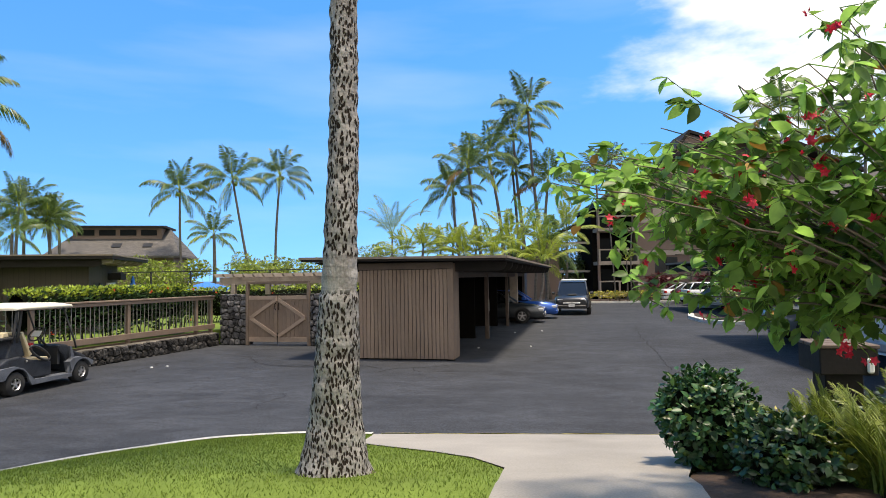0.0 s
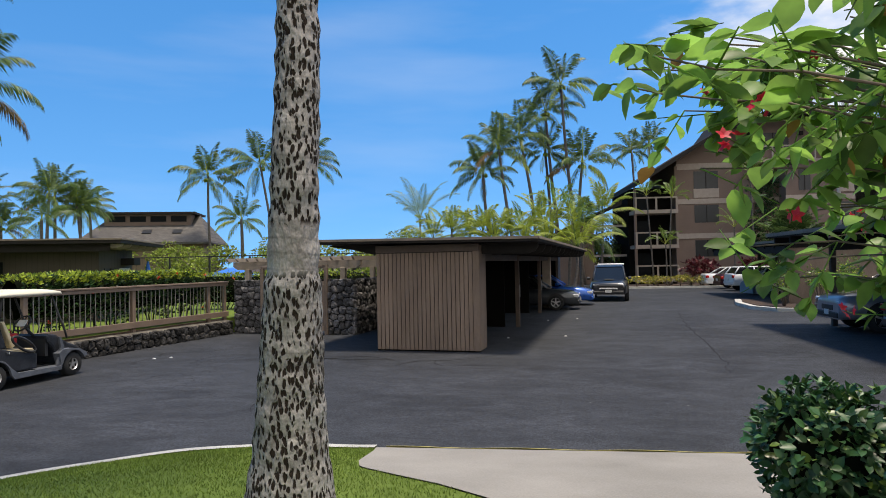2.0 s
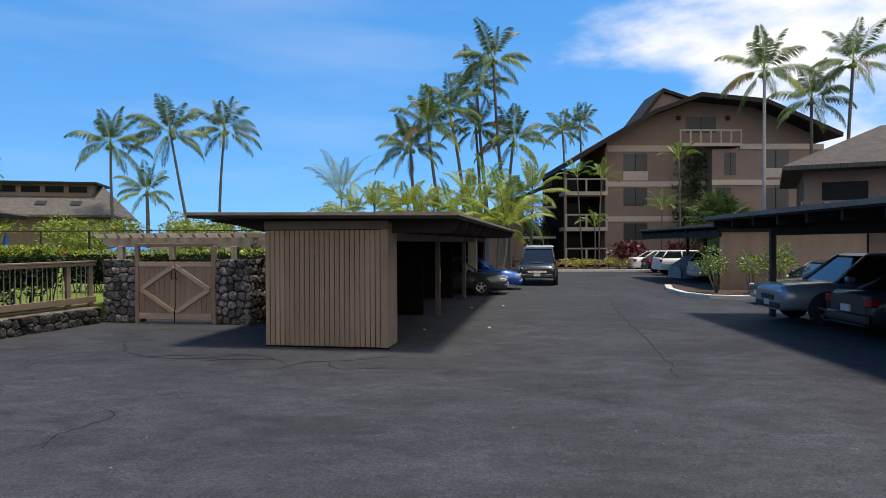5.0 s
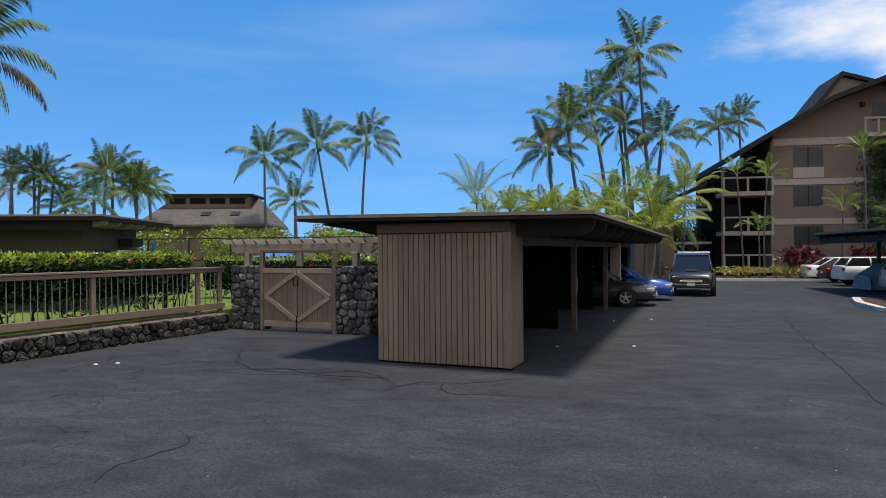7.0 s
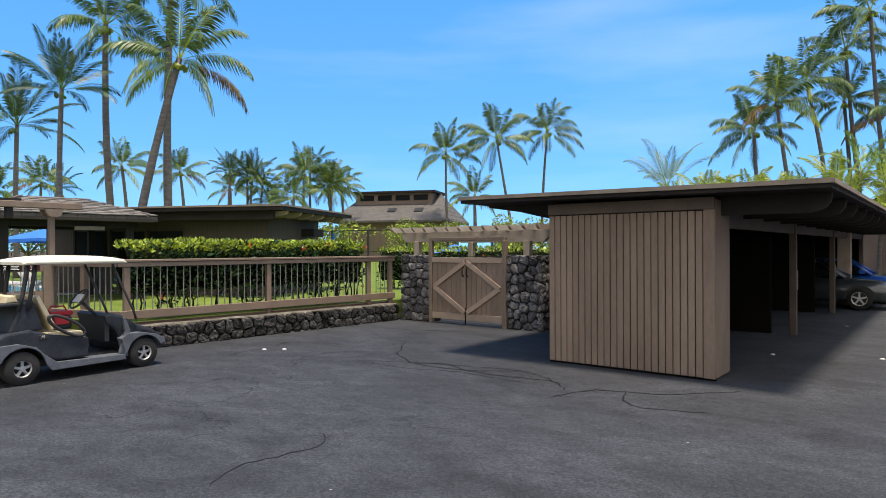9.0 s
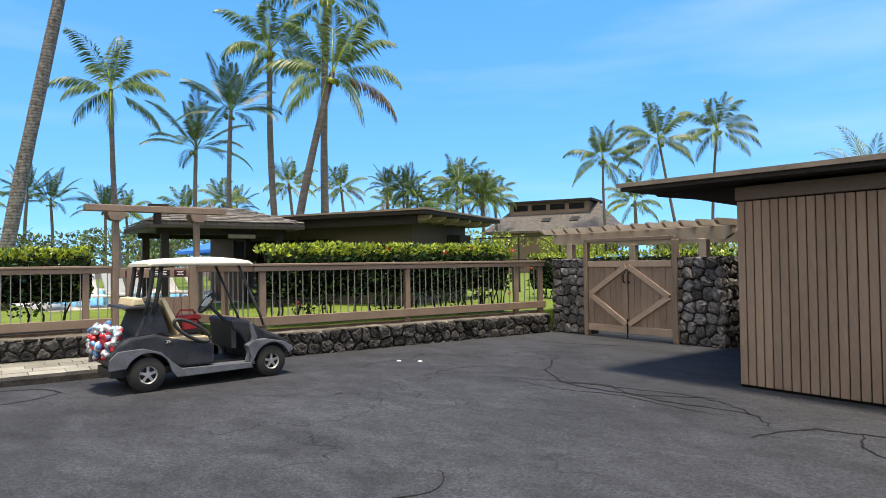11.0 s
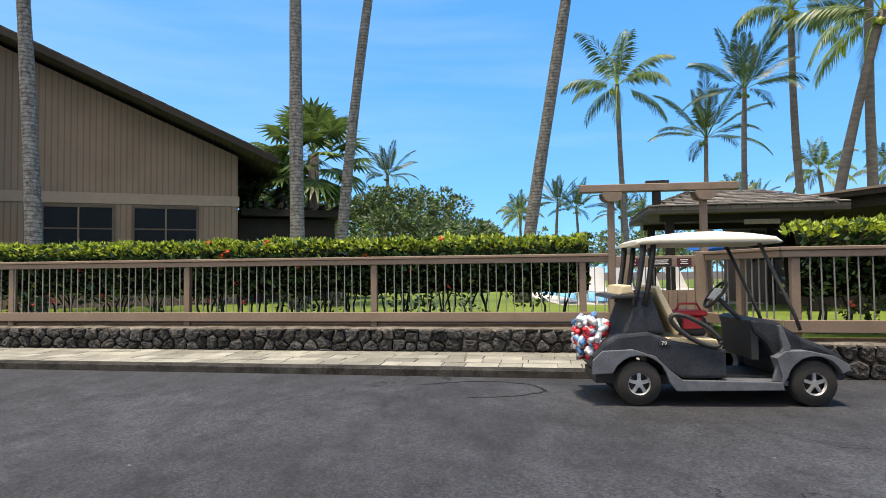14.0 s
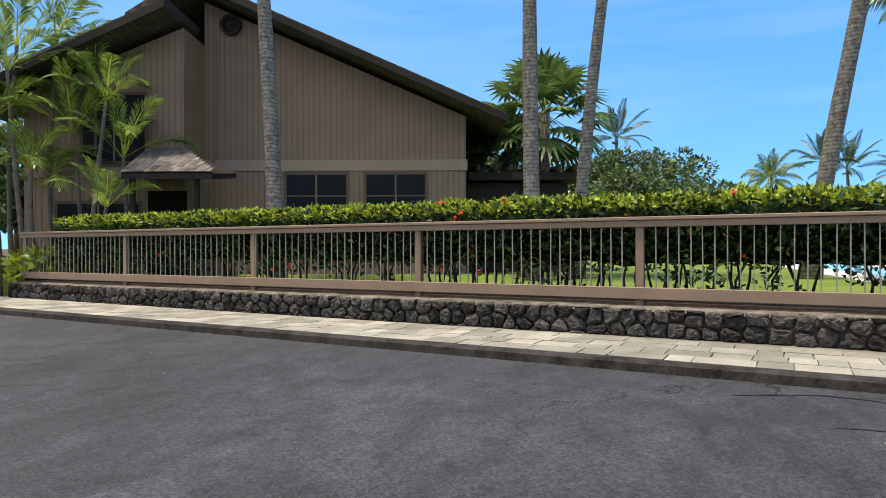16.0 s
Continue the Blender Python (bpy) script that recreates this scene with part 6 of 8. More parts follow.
def side_carport(x0, x1, y0, y1, posts, post_x, label, edge):
    m = pose(0, 0, 0)
    t = thing("carport", label, "carport", m)
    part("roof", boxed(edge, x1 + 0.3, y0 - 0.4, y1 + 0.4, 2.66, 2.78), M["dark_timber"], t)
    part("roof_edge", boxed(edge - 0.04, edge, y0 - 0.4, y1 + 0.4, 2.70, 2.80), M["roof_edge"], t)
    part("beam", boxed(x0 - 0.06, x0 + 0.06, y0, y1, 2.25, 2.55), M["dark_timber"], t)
    # back and far end walls near-black, painted as the bay's own shade
    part("back_wall", boxed(x1 - 0.1, x1, y0, y1, 0, 2.66), M["shade_and_iron"], t)
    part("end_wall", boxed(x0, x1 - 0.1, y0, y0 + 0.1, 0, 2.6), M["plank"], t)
    part("end_wall", boxed(x1 - 1.3, x1 - 0.1, y1 - 0.1, y1, 0, 2.6), M["shade_and_iron"], t)
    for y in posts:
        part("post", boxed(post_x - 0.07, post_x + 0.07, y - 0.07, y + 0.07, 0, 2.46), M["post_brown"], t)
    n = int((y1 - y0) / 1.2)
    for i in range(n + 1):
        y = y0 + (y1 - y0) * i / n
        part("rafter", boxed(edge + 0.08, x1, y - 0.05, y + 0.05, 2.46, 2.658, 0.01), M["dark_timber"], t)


side_carport(10.75, 16.5, 29.6, 41.3, (34.5, 38.3, 41.2), 13.2, "low brown carport beside the planter with a board end wall", 10.55)
side_carport(9.3, 14.5, 10.5, 21.9, (10.6, 16.2, 21.8), 9.3, "dark brown carport roofing a row of parked cars", 7.65)


# ---- planter island, end-of-lot beds ----
def planter():
    bm = bmesh.new()
    out = [(9.6, 33.2), (9.05, 31.0), (8.95, 28.6), (9.5, 27.2), (11.4, 26.6), (13.5, 26.8), (13.5, 33.0)]
    prism(bm, out, 0.14, Matrix(((1, 0, 0, 0), (0, 0, 1, 0), (0, 1, 0, 0), (0, 0, 0, 1))))
    structure("planter_kerb", bm, M["kerb_white"], "pale concrete kerb of the planter island", "kerb")
    bm = bmesh.new()
    c = Vector((11.6, 29.8))
    prism(bm, [tuple(c + (Vector(p) - c) * 0.9) for p in out], 0.03, Matrix(((1, 0, 0, 0), (0, 0, 1, 0), (0, 1, 0, 0.13), (0, 0, 0, 1))))
    structure("planter_soil", bm, M["soil"], "reddish soil in the planter island", "soil")


planter()


def shrub(x, y, z0, h, w, label, seed, mats, leaf=0.12, count=700, stems=6, cat="shrub", name="shrub", group=""):
    rnd = random.Random(seed)
    t = thing(name, label, cat, pose(x, y, z0), group)
    bm = bmesh.new()
    tips = []
    for i in range(stems):
        a = rnd.uniform(0, math.tau)
        e = Vector((math.cos(a) * w * 0.5 * rnd.uniform(0.3, 0.9), math.sin(a) * w * 0.5 * rnd.uniform(0.3, 0.9), h * rnd.uniform(0.6, 0.92)))
        tube(bm, [(0, 0, -0.05), e * 0.45 + Vector((rnd.uniform(-0.05, 0.05), 0, 0)), e], [0.03, 0.02, 0.01], 5)
        tips.append(e)
    part("branching", bm, M["twig"], t)
    bm = bmesh.new()
    for e in tips:
        leaf_cloud(bm, e, (w * 0.27, w * 0.27, h * 0.22), count // stems, leaf, rnd, pick=lambda r, d: 1 if r.random() < 0.2 else 0)
    part("leaves", bm, mats, t)
    return t


SH = [M["leaf"], M["leaf_top"]]
for i, (x, y, h) in enumerate(((10.0, 27.9, 1.6), (11.2, 27.8, 1.5), (12.0, 27.6, 1.8), (12.6, 28.6, 1.5), (10.6, 29.5, 1.2))):
    shrub(x, y, 0.15, h, 1.2, "open leggy green shrub in the planter island", 200 + i, SH, 0.11, 420, 7, group="planter shrubs")
for i in range(9):
    shrub(6.6 + i * 0.8, 50.2 + 0.12 * i, 0.05, 0.75, 1.3, "low golden-leaved shrub along the end kerb", 220 + i, [M["leaf_gold"], M["leaf"]], 0.13, 260, 5, group="golden shrubs")
for i, x in enumerate((11.6, 12.4, 13.2, 15.6, 16.4, 17.4)):
    shrub(x, 51.9, 0.05, 1.9, 1.1, "upright dark red ti plant by the apartments", 240 + i, [M["leaf_red"], M["leaf_red"]], 0.34, 150, 5, group="ti plants")
structure("end_kerb", boxed(6.3, 26, 48.9, 49.2, -0.05, 0.14), M["kerb_white"], "pale kerb at the end of the lot", "kerb")
structure("end_walk", boxed(6.3, 26, 49.2, 49.8, -0.05, 0.12), M["concrete"], "pale concrete path at the end of the lot", "path")
structure("end_bed", boxed(5.0, 30, 49.8, 55.0, -0.05, 0.08), M["soil"], "planting bed before the apartments", "bed")
AP = "slim palm against the apartment wall"
palm(16.4, 53.2, 0, 8.4, 0.09, "areca", 0.75, (0, 0), AP, "apartment palms", 0.1)
palm(19.8, 46.4, 0, 13.3, 0.14, "coco", 1.0, (0, 0), "tall palm with a pale smooth trunk", "apartment palms", 0.05, bark=M["bark_pale"])
palm(24.0, 48.8, 0, 11.9, 0.15, "coco", 0.95, (0, 0), "tall palm behind the side carport", "apartment palms", 0.1)
palm(25.2, 46.9, 0, 13.9, 0.15, "coco", 0.95, (0.5, 0), "tall palm behind the side carport", "apartment palms", 0.1)
palm(9.0, 52.5, 0, 7.1, 0.07, "areca", 0.7, (-0.4, 0), AP, "apartment palms", 0.1)
palm(10.3, 52.6, 0, 6.9, 0.07, "areca", 0.7, (0.2, 0), AP, "apartment palms", 0.1)
palm(9.9, 52.4, 0, 3.3, 0.07, "areca", 0.7, (0, 0), AP, "apartment palms", 0.05)
palm(15.1, 53.0, 0, 4.5, 0.07, "areca", 0.8, (0, 0), AP, "apartment palms", 0.05)
# clump of feathery palms at the west end of the fence
for i, (x, y, top, s) in enumerate(((-15.5, -6.9, 5.6, 0.7), (-16.0, -5.5, 5.0, 0.55), (-15.9, -7.9, 6.4, 0.75), (-16.6, -7.4, 6.6, 0.7), (-15.7, -6.6, 3.2, 0.55), (-15.3, -7.6, 4.4, 0.65))):
    palm(x, y, 0.1, top, 0.07, "areca", s * 1.15, (random.uniform(-0.4, 0.6), random.uniform(-0.2, 0.5)), "slim areca palm in a clump by the fence end", "areca clump", 0.12)
for i, (x, y, top, s) in enumerate(((-16.3, -6.2, 4.2, 0.85), (-16.9, -5.3, 3.6, 0.8), (-15.9, -8.4, 4.9, 0.9), (-17.3, -6.6, 5.4, 0.85), (-16.2, -7.3, 2.8, 0.8), (-16.9, -8.6, 3.6, 0.85), (-16.0, -5.0, 2.3, 0.6), (-17.6, -7.8, 4.6, 0.9))):
    palm(x, y, 0.1, top, 0.06, "areca", s, (random.uniform(-0.3, 0.4), random.uniform(-0.3, 0.3)), "slim areca palm in a clump by the fence end", "areca clump", 0.12)
for i, (x, y, h, w) in enumerate(((-20.5, -11.0, 5.0, 2.6), (-21.0, -14.5, 5.5, 3.0), (-18.5, -9.8, 3.6, 2.0), (-18.0, -12.5, 4.2, 2.2))):
    round_tree(x, y, 0.2, h, w, "dense dark green tree behind the fence end", 120 + i, [M["leaf_dark"], M["leaf"]], 0.24, 3600)
for i, (x, y, h, w) in enumerate(((-15.6, -5.9, 1.1, 1.3), (-15.3, -7.0, 0.9, 1.2), (-16.4, -5.4, 1.4, 1.2), (-15.2, -8.2, 1.0, 1.2))):
    shrub(x, y, 0.1, h, w, "leafy yellow-green shrub at the fence end", 260 + i, [M["leaf_top"], M["leaf"]], 0.22, 380, 6, group="fence end shrubs")


# ---- vehicles ----
def paint(name, c, rough=0.35, metal=0.3):
    return mat(name, c, rough, metal, var=0.06, scale=1, bump=0.0, coat=0.8)


M["tyre"] = mat("tyre", (0.018, 0.018, 0.018), 0.9, var=0.3, fine=60, bump=0.3)
M["rim"] = mat("wheel_rim", (0.62, 0.62, 0.63), 0.35, 0.8, var=0.15, bump=0)
M["car_glass"] = mat("car_glass", (0.012, 0.014, 0.016), 0.06, var=0.1, bump=0, spec=0.5)
M["trim"] = mat("black_trim", (0.02, 0.02, 0.021), 0.55, var=0.2, bump=0.05)
M["tail_red"] = mat("tail_lamp", (0.45, 0.015, 0.015), 0.2, var=0.15, bump=0)
M["head_lamp"] = mat("head_lamp", (0.65, 0.66, 0.68), 0.1, 0.2, var=0.1, bump=0)
M["plate"] = mat("licence_plate", (0.6, 0.6, 0.58), 0.5, var=0.1, bump=0)


def wheel(parent, x, y, r, w, side, name="wheel", rim=0.62):
    """A tyre with a spoked rim; side is the way its face looks along y."""
    bm = bmesh.new()
    prof = [(r * rim, -w / 2), (r * 0.93, -w / 2), (r, -w * 0.36), (r, w * 0.36), (r * 0.93, w / 2), (r * rim, w / 2)]
    n = 24
    rings = [[bm.verts.new((q * math.cos(a * math.tau / n), s, q * math.sin(a * math.tau / n))) for q, s in prof] for a in range(n)]
    for i in range(n):
        a, b = rings[i], rings[(i + 1) % n]
        for k in range(5):
            bm.faces.new((a[k], a[k + 1], b[k + 1], b[k])).smooth = True
    bmesh.ops.recalc_face_normals(bm, faces=bm.faces[:])
    t = part(name, bm, M["tyre"], parent)
    t.matrix_basis = pose(x, y, r)
    bm = bmesh.new()
    yo = side * w * 0.36
    outer = [bm.verts.new((r * (rim + 0.01) * math.cos(a * math.tau / n), side * w * 0.5, r * (rim + 0.01) * math.sin(a * math.tau / n))) for a in range(n)]
    inner = [bm.verts.new((r * rim * 0.88 * math.cos(a * math.tau / n), yo, r * rim * 0.88 * math.sin(a * math.tau / n))) for a in range(n)]
    for a in range(n):
        bm.faces.new((outer[a], outer[(a + 1) % n], inner[(a + 1) % n], inner[a]))
    for k in range(5):
        m = pose(0, yo, 0, 0, k * 72, 0)
        box(bm, -r * 0.075, r * 0.075, -0.012, 0.012, 0, r * rim * 0.92, m)
    box(bm, -r * 0.14, r * 0.14, yo - 0.02, yo + 0.02, -r * 0.14, r * 0.14)
    part("rim", bm, M["rim"], t)
    bm = bmesh.new()
    bm.faces.new([bm.verts.new((r * rim * 0.97 * math.cos(a * math.tau / n), side * w * 0.12, r * rim * 0.97 * math.sin(a * math.tau / n))) for a in range(n)])
    part("brake", bm, M["trim"], t)
    return t


def loft(bm, sections, close=True):
    """Skin through rings of points with the same count."""
    rings = [[bm.verts.new(p) for p in s] for s in sections]
    n = len(rings[0])
    for a, b in zip(rings, rings[1:]):
        for k in range(n):
            bm.faces.new((a[k], a[(k + 1) % n], b[(k + 1) % n], b[k])).smooth = True
    if close:
        bm.faces.new(rings[0][::-1])
        bm.faces.new(rings[-1])
    bmesh.ops.recalc_face_normals(bm, faces=bm.faces[:])
    return rings


def body_ring(x, hw, z0, z1):
    """Cross-section of a car body: rounded sill and shoulder."""
    return [(x, -hw * 0.90, z0), (x, -hw, z0 + 0.12 * (z1 - z0)), (x, -hw, z0 + 0.62 * (z1 - z0)), (x, -hw * 0.93, z0 + 0.93 * (z1 - z0)), (x, -hw * 0.80, z1), (x, hw * 0.80, z1),
            (x, hw * 0.93, z0 + 0.93 * (z1 - z0)), (x, hw, z0 + 0.62 * (z1 - z0)), (x, hw, z0 + 0.12 * (z1 - z0)), (x, hw * 0.90, z0)]


def car(name, label, m, kind, colour, L=4.6, W=1.8, H=1.45, r=0.33, group="parked cars"):
    """x forward; origin on the ground in the middle."""
    t = thing(name, label, "car", m, group)
    h = L / 2
    if kind == "sedan":
        deck = [(-h, 0.55, 0.90, 0.72), (-h + 0.12, 0.95, 0.98, 0.88), (-h + 0.9, 1.0, 0.97, 0.97), (-0.3, 1.0, 0.93, 1.0), (h - 1.5, 1.0, 0.92, 0.98), (h - 0.5, 0.97, 0.82, 0.9), (h - 0.1, 0.85, 0.70, 0.78), (h, 0.7, 0.6, 0.7)]
        cab = [(-h + 0.75, 0.95), (-h + 1.5, H), (0.25, H), (h - 1.35, 0.93)]
    elif kind == "suv":
        deck = [(-h, 0.85, 1.05, 0.86), (-h + 0.1, 1.0, 1.1, 0.97), (0, 1.0, 1.08, 1.0), (h - 1.35, 1.0, 1.08, 1.0), (h - 0.3, 0.98, 1.0, 0.93), (h - 0.06, 0.94, 0.93, 0.86), (h, 0.85, 0.8, 0.8)]
        cab = [(-h + 0.12, 1.08), (-h + 0.45, H), (0.35, H), (h - 1.25, 1.06)]
    else:
        deck = [(-h, 1.0, 1.08, 0.96), (-h + 0.05, 1.0, 1.12, 0.98), (0, 1.0, 1.12, 1.0), (h - 1.4, 1.0, 1.12, 1.0), (h - 0.3, 0.98, 1.08, 0.95), (h, 0.9, 0.95, 0.86)]
        cab = [(-h + 2.0, 1.10), (-h + 2.15, H), (h - 2.4, H), (h - 1.5, 1.10)]
    hw = W / 2
    z0 = 0.24 if kind == "sedan" else 0.36
    bm = bmesh.new()
    loft(bm, [body_ring(x, hw * k2, z0, z) for x, k1, z, k2 in deck])
    part("body", bm, colour, t)
    # cabin: glass house with a painted roof and pillars
    (xa, za), (xb, zb), (xc, zc), (xd, zd) = cab
    wi, wo = hw * 0.70, hw * 0.86
    bm = bmesh.new()
    lowr = [(xa, -wo, za - 0.02), (xd, -wo, zd - 0.02), (xd, wo, zd - 0.02), (xa, wo, za - 0.02)]
    upr = [(xb, -wi, zb - 0.05), (xc, -wi, zc - 0.05), (xc, wi, zc - 0.05), (xb, wi, zb - 0.05)]
    loft(bm, [lowr, upr])
    for f in bm.faces:
        f.smooth = False
    part("cabin_glass", bm, M["car_glass"], t)
    bm = bmesh.new()
    loft(bm, [[(xb - 0.06, -wi * 1.02, zb - 0.07), (xb - 0.06, wi * 1.02, zb - 0.07), (xb + 0.1, wi * 0.9, zb), (xb + 0.1, -wi * 0.9, zb)], [(xc + 0.08, -wi * 1.02, zc - 0.07), (xc + 0.08, wi * 1.02, zc - 0.07), (xc - 0.12, wi * 0.9, zc), (xc - 0.12, -wi * 0.9, zc)]])
    part("roof", bm, colour, t)
    xm = (xb + xc) / 2 - 0.1
    for s in (-1, 1):
        for (x0, zz0), (x1, zz1) in (((xa, za), (xb, zb - 0.05)), ((xd, zd), (xc, zc - 0.05)), ((xm, za - 0.02), (xm, zb - 0.05))):
            bm = bmesh.new()
            tube(bm, [(x0, s * wo * 1.0, zz0), (x1, s * wi * 1.01, zz1)], 0.045, 5)
            part("pillar", bm, colour, t)
        part("mirror", boxed(xd - 0.35, xd - 0.15, s * (hw + 0.08) - 0.09, s * (hw + 0.08) + 0.09, zd + 0.02, zd + 0.16, 0.03), colour, t)
    wb = L * 0.29
    for sx in (-1, 1):
        for sy in (-1, 1):
            bm = bmesh.new()
            n = 16
            ring = [(sx * wb + (r + 0.07) * math.cos(a * math.pi / n), (r + 0.07) * math.sin(a * math.pi / n) + r) for a in range(n + 1)]
            v = [bm.verts.new((x, sy * (hw + 0.006), max(z, z0))) for x, z in ring]
            bm.faces.new(v)
            part("wheel_arch", bm, M["trim"], t)
            wheel(t, sx * wb, sy * (hw - 0.085), r, 0.22, sy)
    zt = deck[-1][2]
    for s in (-1, 1):
        part("head_lamp", boxed(h - 0.30, h - 0.02, s * hw * 0.62 - 0.16, s * hw * 0.62 + 0.16, zt - 0.06, zt + 0.08, 0.03), M["head_lamp"], t)
        zz = deck[0][2]
        tall = 0.34 if kind == "pickup" else 0.16
        part("tail_lamp", boxed(-h - 0.012, -h + 0.18, s * hw * 0.80 - 0.11, s * hw * 0.80 + 0.11, zz - tall - 0.06, zz - 0.04, 0.02), M["tail_red"], t)
    part("front_grille", boxed(h - 0.05, h + 0.012, -hw * 0.42, hw * 0.42, z0 + 0.22, zt - 0.06, 0.02), M["trim"], t)
    part("front_bumper", boxed(h - 0.10, h + 0.03, -hw * 0.78, hw * 0.78, z0 + 0.02, z0 + 0.20, 0.04), M["trim"] if kind != "sedan" else colour, t)
    part("rear_bumper", boxed(-h - 0.04, -h + 0.1, -hw * 0.85, hw * 0.85, z0 + 0.05, z0 + 0.28, 0.04), M["rim"] if kind == "pickup" else colour, t)
    part("number_plate", boxed(h + 0.012, h + 0.034, -0.16, 0.16, z0 + 0.10, z0 + 0.24), M["plate"], t)
    part("number_plate", boxed(-h - 0.045, -h - 0.005, -0.16, 0.16, z0 + 0.3, z0 + 0.45), M["plate"], t)
    if kind == "pickup":
        part("bed_liner", boxed(-h + 0.08, -h + 1.95, -hw * 0.78, hw * 0.78, 1.06, 1.125), M["trim"], t)
        part("tailgate_handle", boxed(-h - 0.02, -h + 0.02, -0.14, 0.14, 0.94, 1.0, 0.01), M["trim"], t)
    return t


dark, blue, black = paint("dark_grey_paint", (0.035, 0.04, 0.045)), paint("blue_paint", (0.01, 0.09, 0.42)), paint("black_paint", (0.012, 0.013, 0.016))
white, wine, silver, grey = paint("white_paint_car", (0.70, 0.70, 0.69), 0.3, 0.0), paint("wine_paint", (0.05, 0.008, 0.015)), paint("silver_paint", (0.42, 0.40, 0.38), 0.35, 0.5), paint("grey_blue_paint", (0.22, 0.25, 0.30), 0.35, 0.4)
car("sedan", "dark grey sedan parked nose out under the carport", pose(0.0, 29.75, 0, 0, 0, -6), "sedan", dark)
car("sedan", "bright blue sedan parked nose out under the carport", pose(0.75, 32.5, 0, 0, 0, -6), "sedan", blue)
suv = car("off_road_vehicle", "black off-road car facing out with its tailgate up", pose(4.2, 36.6, 0, 0, 0, -97), "suv", black, 4.8, 1.93, 1.82, 0.39)
part("tailgate", boxed(-3.1, -2.2, -0.75, 0.75, 1.80, 1.90, 0.03), white, suv, "open white tailgate")
part("bonnet_scoop", boxed(1.1, 1.6, -0.25, 0.25, 1.06, 1.12, 0.02), M["trim"], suv)
part("bumper_bar", boxed(2.36, 2.42, -0.45, 0.45, 0.62, 0.70, 0.02), white, suv)
car("sedan", "white sedan parked nose in near the apartments", pose(14.45, 50.8, 0, 0, 0, 5), "sedan", white)
car("sedan", "wine-red sedan parked nose in", pose(14.7, 47.8, 0, 0, 0, 5), "sedan", wine)
car("hatchback", "white hatchback parked nose in by the carport", pose(14.3, 44.3, 0, 0, 0, 5), "suv", white, 4.2, 1.8, 1.55)
car("hatchback", "silver hatchback parked under the low carport", pose(14.15, 36.8, 0, 0, 0, 5), "suv", silver, 4.3, 1.8, 1.6)
car("utility_vehicle", "silver-blue sport utility parked nose out under the carport", pose(11.1, 20.55, 0, 0, 0, 178), "suv", grey, 4.9, 1.9, 1.78, 0.39)
car("sedan", "dark car parked under the carport", pose(12.6, 26.0 - 0.9, 0, 0, 0, 178), "sedan", black)
car("pickup_truck", "white pickup truck parked nose in under the carport", pose(11.4, 14.3, 0, 0, 0, 2), "pickup", white, 5.7, 1.98, 1.9, 0.40)
car("sedan", "dark car parked under the carport", pose(11.6, 18.3, 0, 0, 0, 2), "sedan", dark)


def covered_car(m):
    t = thing("covered_car", "car under a crumpled pale blue-grey cover", "car", m, "parked cars")
    bm = bmesh.new()
    rings = []
    for i in range(25):
        x = -2.1 + 4.3 * i / 24
        k = i / 24
        top = 0.75 + 0.75 * math.sin(min(1, max(0, (k - 0.02) * 1.25)) * math.pi) ** 0.7
        ring = []
        for a in range(17):
            an = math.pi * a / 16
            c, s = math.cos(an), math.sin(an)
            p = Vector((x, -0.93 * abs(c) ** 0.5 * (1 if c > 0 else -1), 0.1 + (top - 0.1) * s ** 0.6))
            p += Vector((0, 1, 0.4)) * 0.06 * noise.noise(p * 2.4)
            ring.append(bm.verts.new(p))
        rings.append(ring)
    for a, b in zip(rings, rings[1:]):
        for j in range(16):
            bm.faces.new((a[j], a[j + 1], b[j + 1], b[j])).smooth = True
    bm.faces.new(rings[0])
    bm.faces.new(rings[-1][::-1])
    part("cover", bm, mat("car_cover", (0.20, 0.25, 0.29), 0.7, var=0.25, scale=2, bump=0.2), t)


covered_car(pose(14.0, 39.6, 0, 0, 0, 5))


